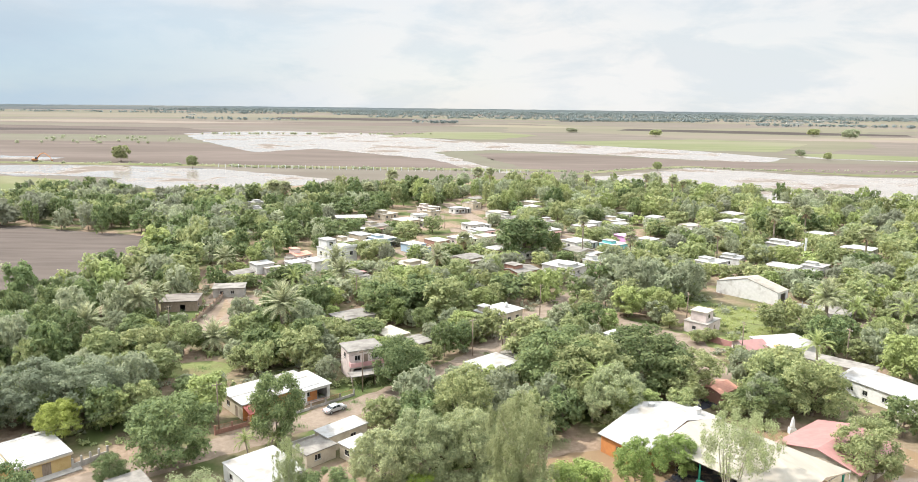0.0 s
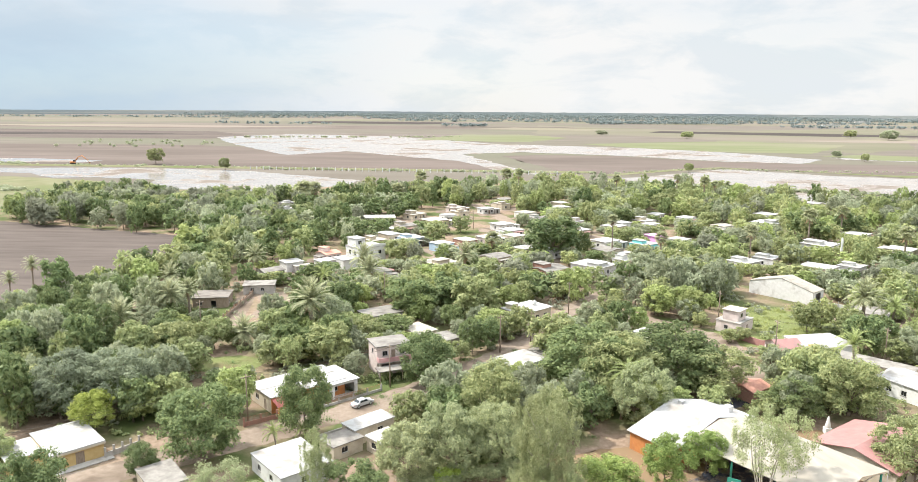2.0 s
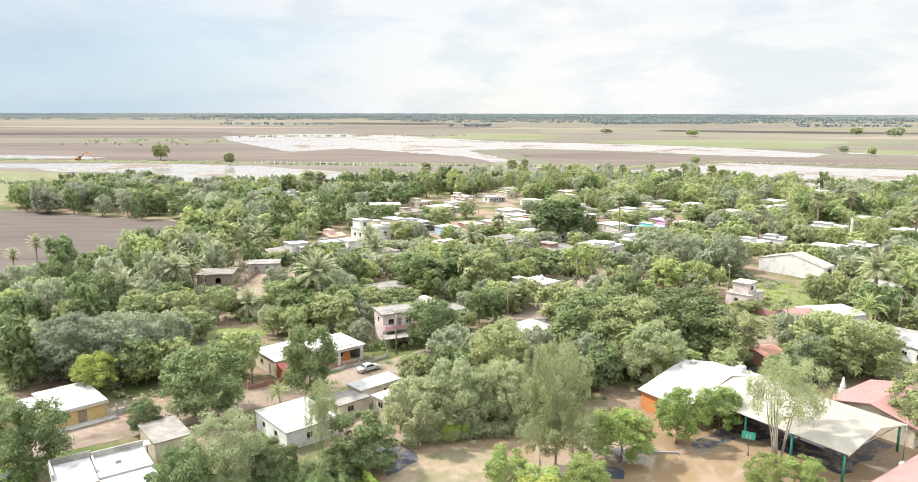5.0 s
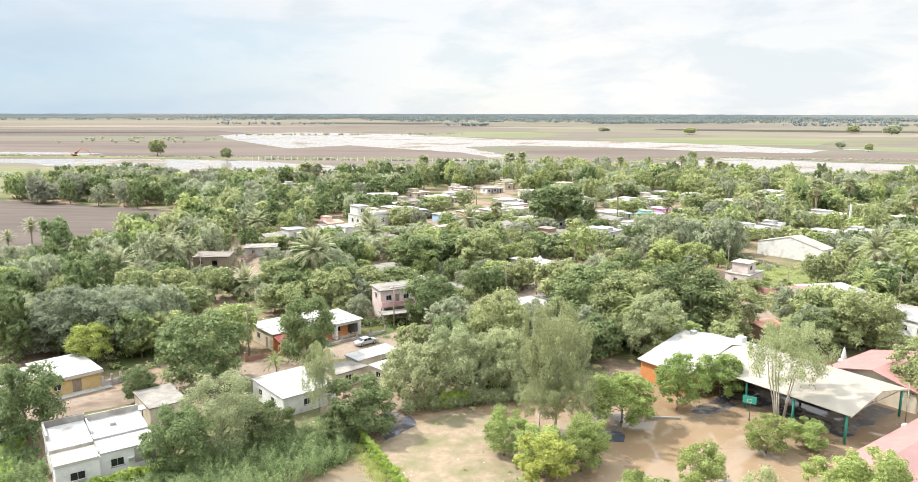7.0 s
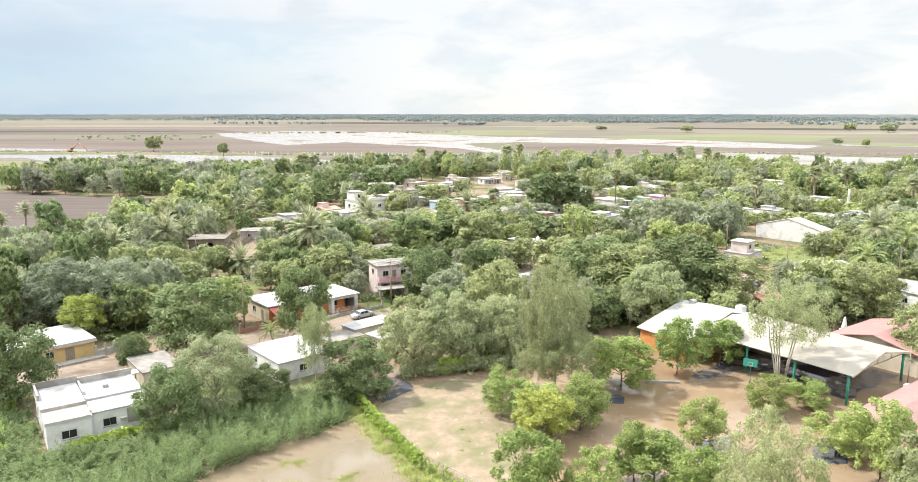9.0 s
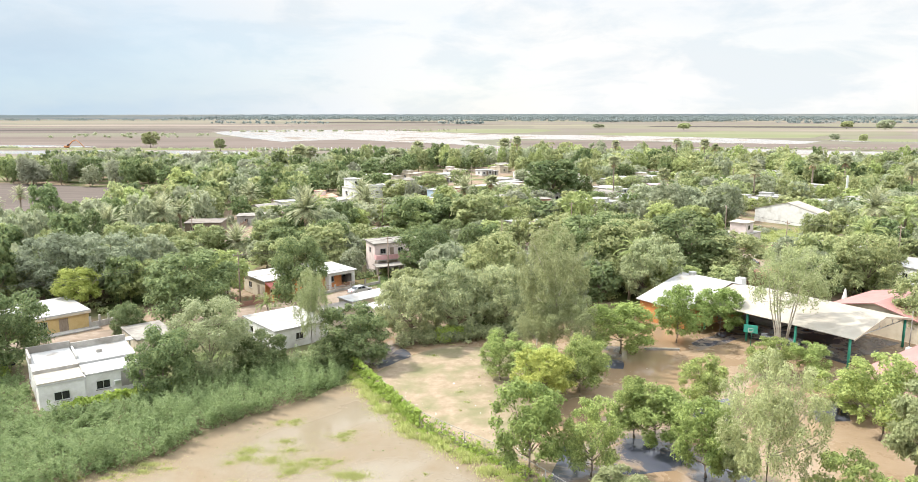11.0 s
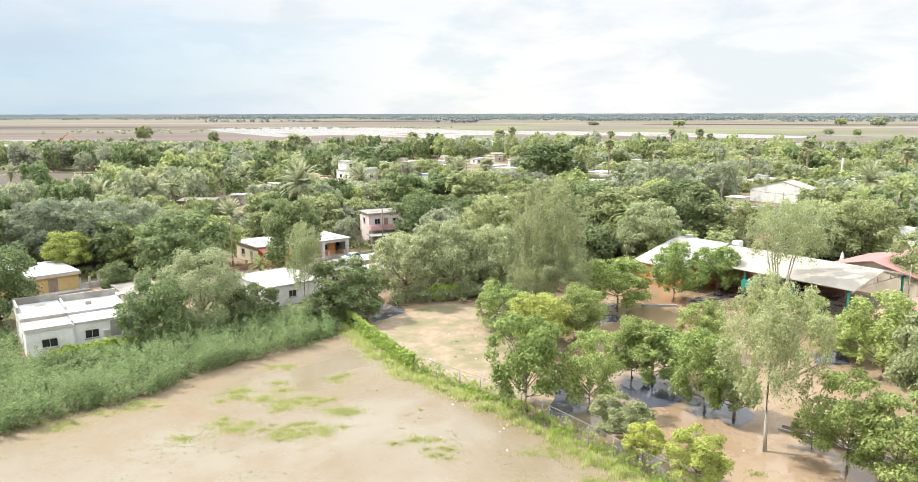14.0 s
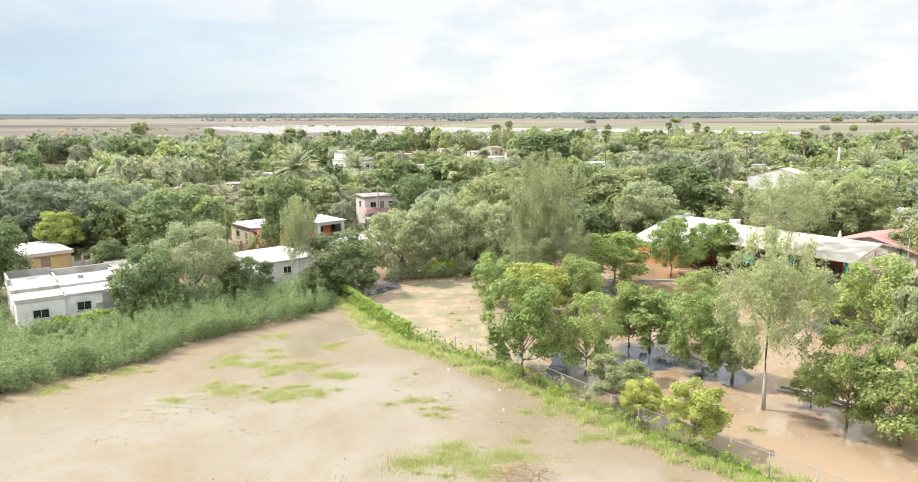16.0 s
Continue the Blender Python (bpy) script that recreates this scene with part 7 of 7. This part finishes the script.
def belt(x0, y0, x1, y1, n, depth, h, r):
    for i in range(n):
        f = fr.random()
        rr = r * (0.6 + 0.8 * fr.random())
        spots.append((x0 + (x1 - x0) * f, y0 + (y1 - y0) * f + fr.normal() * depth, h * (0.35 + 0.3 * fr.random()), rr))


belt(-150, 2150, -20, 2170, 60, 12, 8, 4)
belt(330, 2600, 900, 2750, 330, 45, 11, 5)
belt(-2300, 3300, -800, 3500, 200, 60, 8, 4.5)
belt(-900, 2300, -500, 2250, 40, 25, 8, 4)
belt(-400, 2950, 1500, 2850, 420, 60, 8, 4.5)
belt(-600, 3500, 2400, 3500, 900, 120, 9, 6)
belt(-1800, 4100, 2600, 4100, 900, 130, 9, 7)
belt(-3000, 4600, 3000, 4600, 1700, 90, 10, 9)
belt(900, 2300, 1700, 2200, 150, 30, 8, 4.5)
# horizon belts take the leaf colour with haze painted in
foliage("far_woods", "belts of trees on the horizon, blue haze in their leaf colour", "trees", spots, "far", 24, 4.4, seed=12, long=1.2)
spots = []
for i in range(330):
    f = fr.random()
    spots.append((-470 + 560 * f + 14 * math.sin(f * 60), 655 - 20 * f - 8 * (f > 0.5) + fr.normal() * 3, 0.5, 0.5 + 1.5 * fr.random() ** 2))
for i in range(120):
    f = fr.random()
    spots.append((-700 + 260 * f, 640 + 20 * f + fr.normal() * 4, 0.9, 1.2 + 1.2 * fr.random()))
for i in range(34):
    spots.append((-620 + 210 * fr.random() ** 0.8, 950 + 170 * fr.random(), 1.5, 2.2))
for i in range(160):
    f = fr.random()
    spots.append((95 + 330 * f, 618 + 66 * math.sin(min(1, f * 1.9) * 2.2) + fr.normal() * 4, 0.3, 0.3 + 0.9 * fr.random() ** 2))
for i in range(150):
    f = fr.random()
    spots.append((150 + 110 * f, 522 - 32 * f + fr.normal() * 2, 0.4, 1.0 + fr.random()))
for i in range(180):
    f = fr.random()
    spots.append((-400 + 90 * f, 505 - 50 * f + fr.normal() * 4, 0.6, 1.3))
for i in range(70):
    f = fr.random()
    spots.append((-460 + 420 * f, 1290 + 90 * f + fr.normal() * 6, 0.6, 2.0))
foliage("levee_shrubs", "low shrubs along levees and field edges", "shrubs", spots, "olive", 55, 0.65, seed=13)
# the flat country past the last belt, seen edge-on: added ring, haze painted in
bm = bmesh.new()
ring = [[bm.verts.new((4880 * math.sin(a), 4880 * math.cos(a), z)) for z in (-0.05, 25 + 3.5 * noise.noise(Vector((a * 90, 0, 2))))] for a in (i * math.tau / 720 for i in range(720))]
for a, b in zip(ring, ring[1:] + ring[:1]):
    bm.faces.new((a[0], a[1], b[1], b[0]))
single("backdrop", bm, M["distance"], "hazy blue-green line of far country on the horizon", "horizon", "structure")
bm = bmesh.new()
vs = [bm.verts.new(p) for x in (-900, -463, -245, -60, 90) for p in ((x, 646 - 0.03 * (x + 463), 0.02), (x, 650 - 0.03 * (x + 463), 1.1), (x, 654 - 0.03 * (x + 463), 1.1), (x, 659 - 0.03 * (x + 463), 0.02))]
for i in range(4):
    for k in range(3):
        bm.faces.new((vs[4 * i + k], vs[4 * i + 4 + k], vs[4 * i + 5 + k], vs[4 * i + 1 + k]))
bmesh.ops.recalc_face_normals(bm, faces=bm.faces[:])
single("levee", bm, M["grass_pale"], "low grassy earth levee beside the water", "levee", "structure")
cf = thing("canal_fence", "row of pale concrete posts along the levee", "fence")
for i in range(46):
    f = i / 45
    part("post", one_box(-215 + 270 * f - 0.25, -215 + 270 * f + 0.25, 632 - 24 * f, 632.5 - 24 * f, 0, 3.0), M["litter"], cf)

ex = thing("excavator", "orange long-reach excavator working on the levee", "excavator", at=(-398, 668, 0), turn=10)
for s in (-1.4, 1.4):
    part("track", one_box(-2.4, 2.4, s - 0.4, s + 0.4, 0, 1.0), M["rubber"], ex)
part("body", one_box(-2.6, 1.6, -1.5, 1.5, 1.1, 2.6), M["orange"], ex)
part("cab", one_box(0.4, 1.9, -1.5, -0.2, 2.6, 3.9), M["carglass"], ex)
bm = bmesh.new()
tube(bm, [(1.2, 0.3, 2.2), (4.5, 0.3, 6.6), (8.0, 0.3, 8.0)], [0.5, 0.45, 0.35], 6)
part("boom", bm, M["orange"], ex)
bm = bmesh.new()
tube(bm, [(8.0, 0.3, 8.0), (12.5, 0.3, 4.4), (14.5, 0.3, 1.5)], [0.35, 0.3, 0.2], 6)
part("stick", bm, M["orange"], ex)
part("bucket", one_box(13.9, 15.2, -0.4, 1.0, 0.5, 1.6), M["rust"], ex)
for x, y, w in ((560, 2900, 30), (1150, 2600, 40), (1210, 2650, 25), (-1100, 2900, 30), (1600, 3300, 60)):
    e = thing("farm_shed", "white farm shed far out on the plain", "shed", "farm sheds", at=(x, y, 0))
    part("shed_wall", one_box(0, w, 0, 12, 0, 5), M["white"], e)
    part("shed_roof", one_box(-1, w + 1, -1, 13, 5.003, 5.6), M["roof_white"], e)
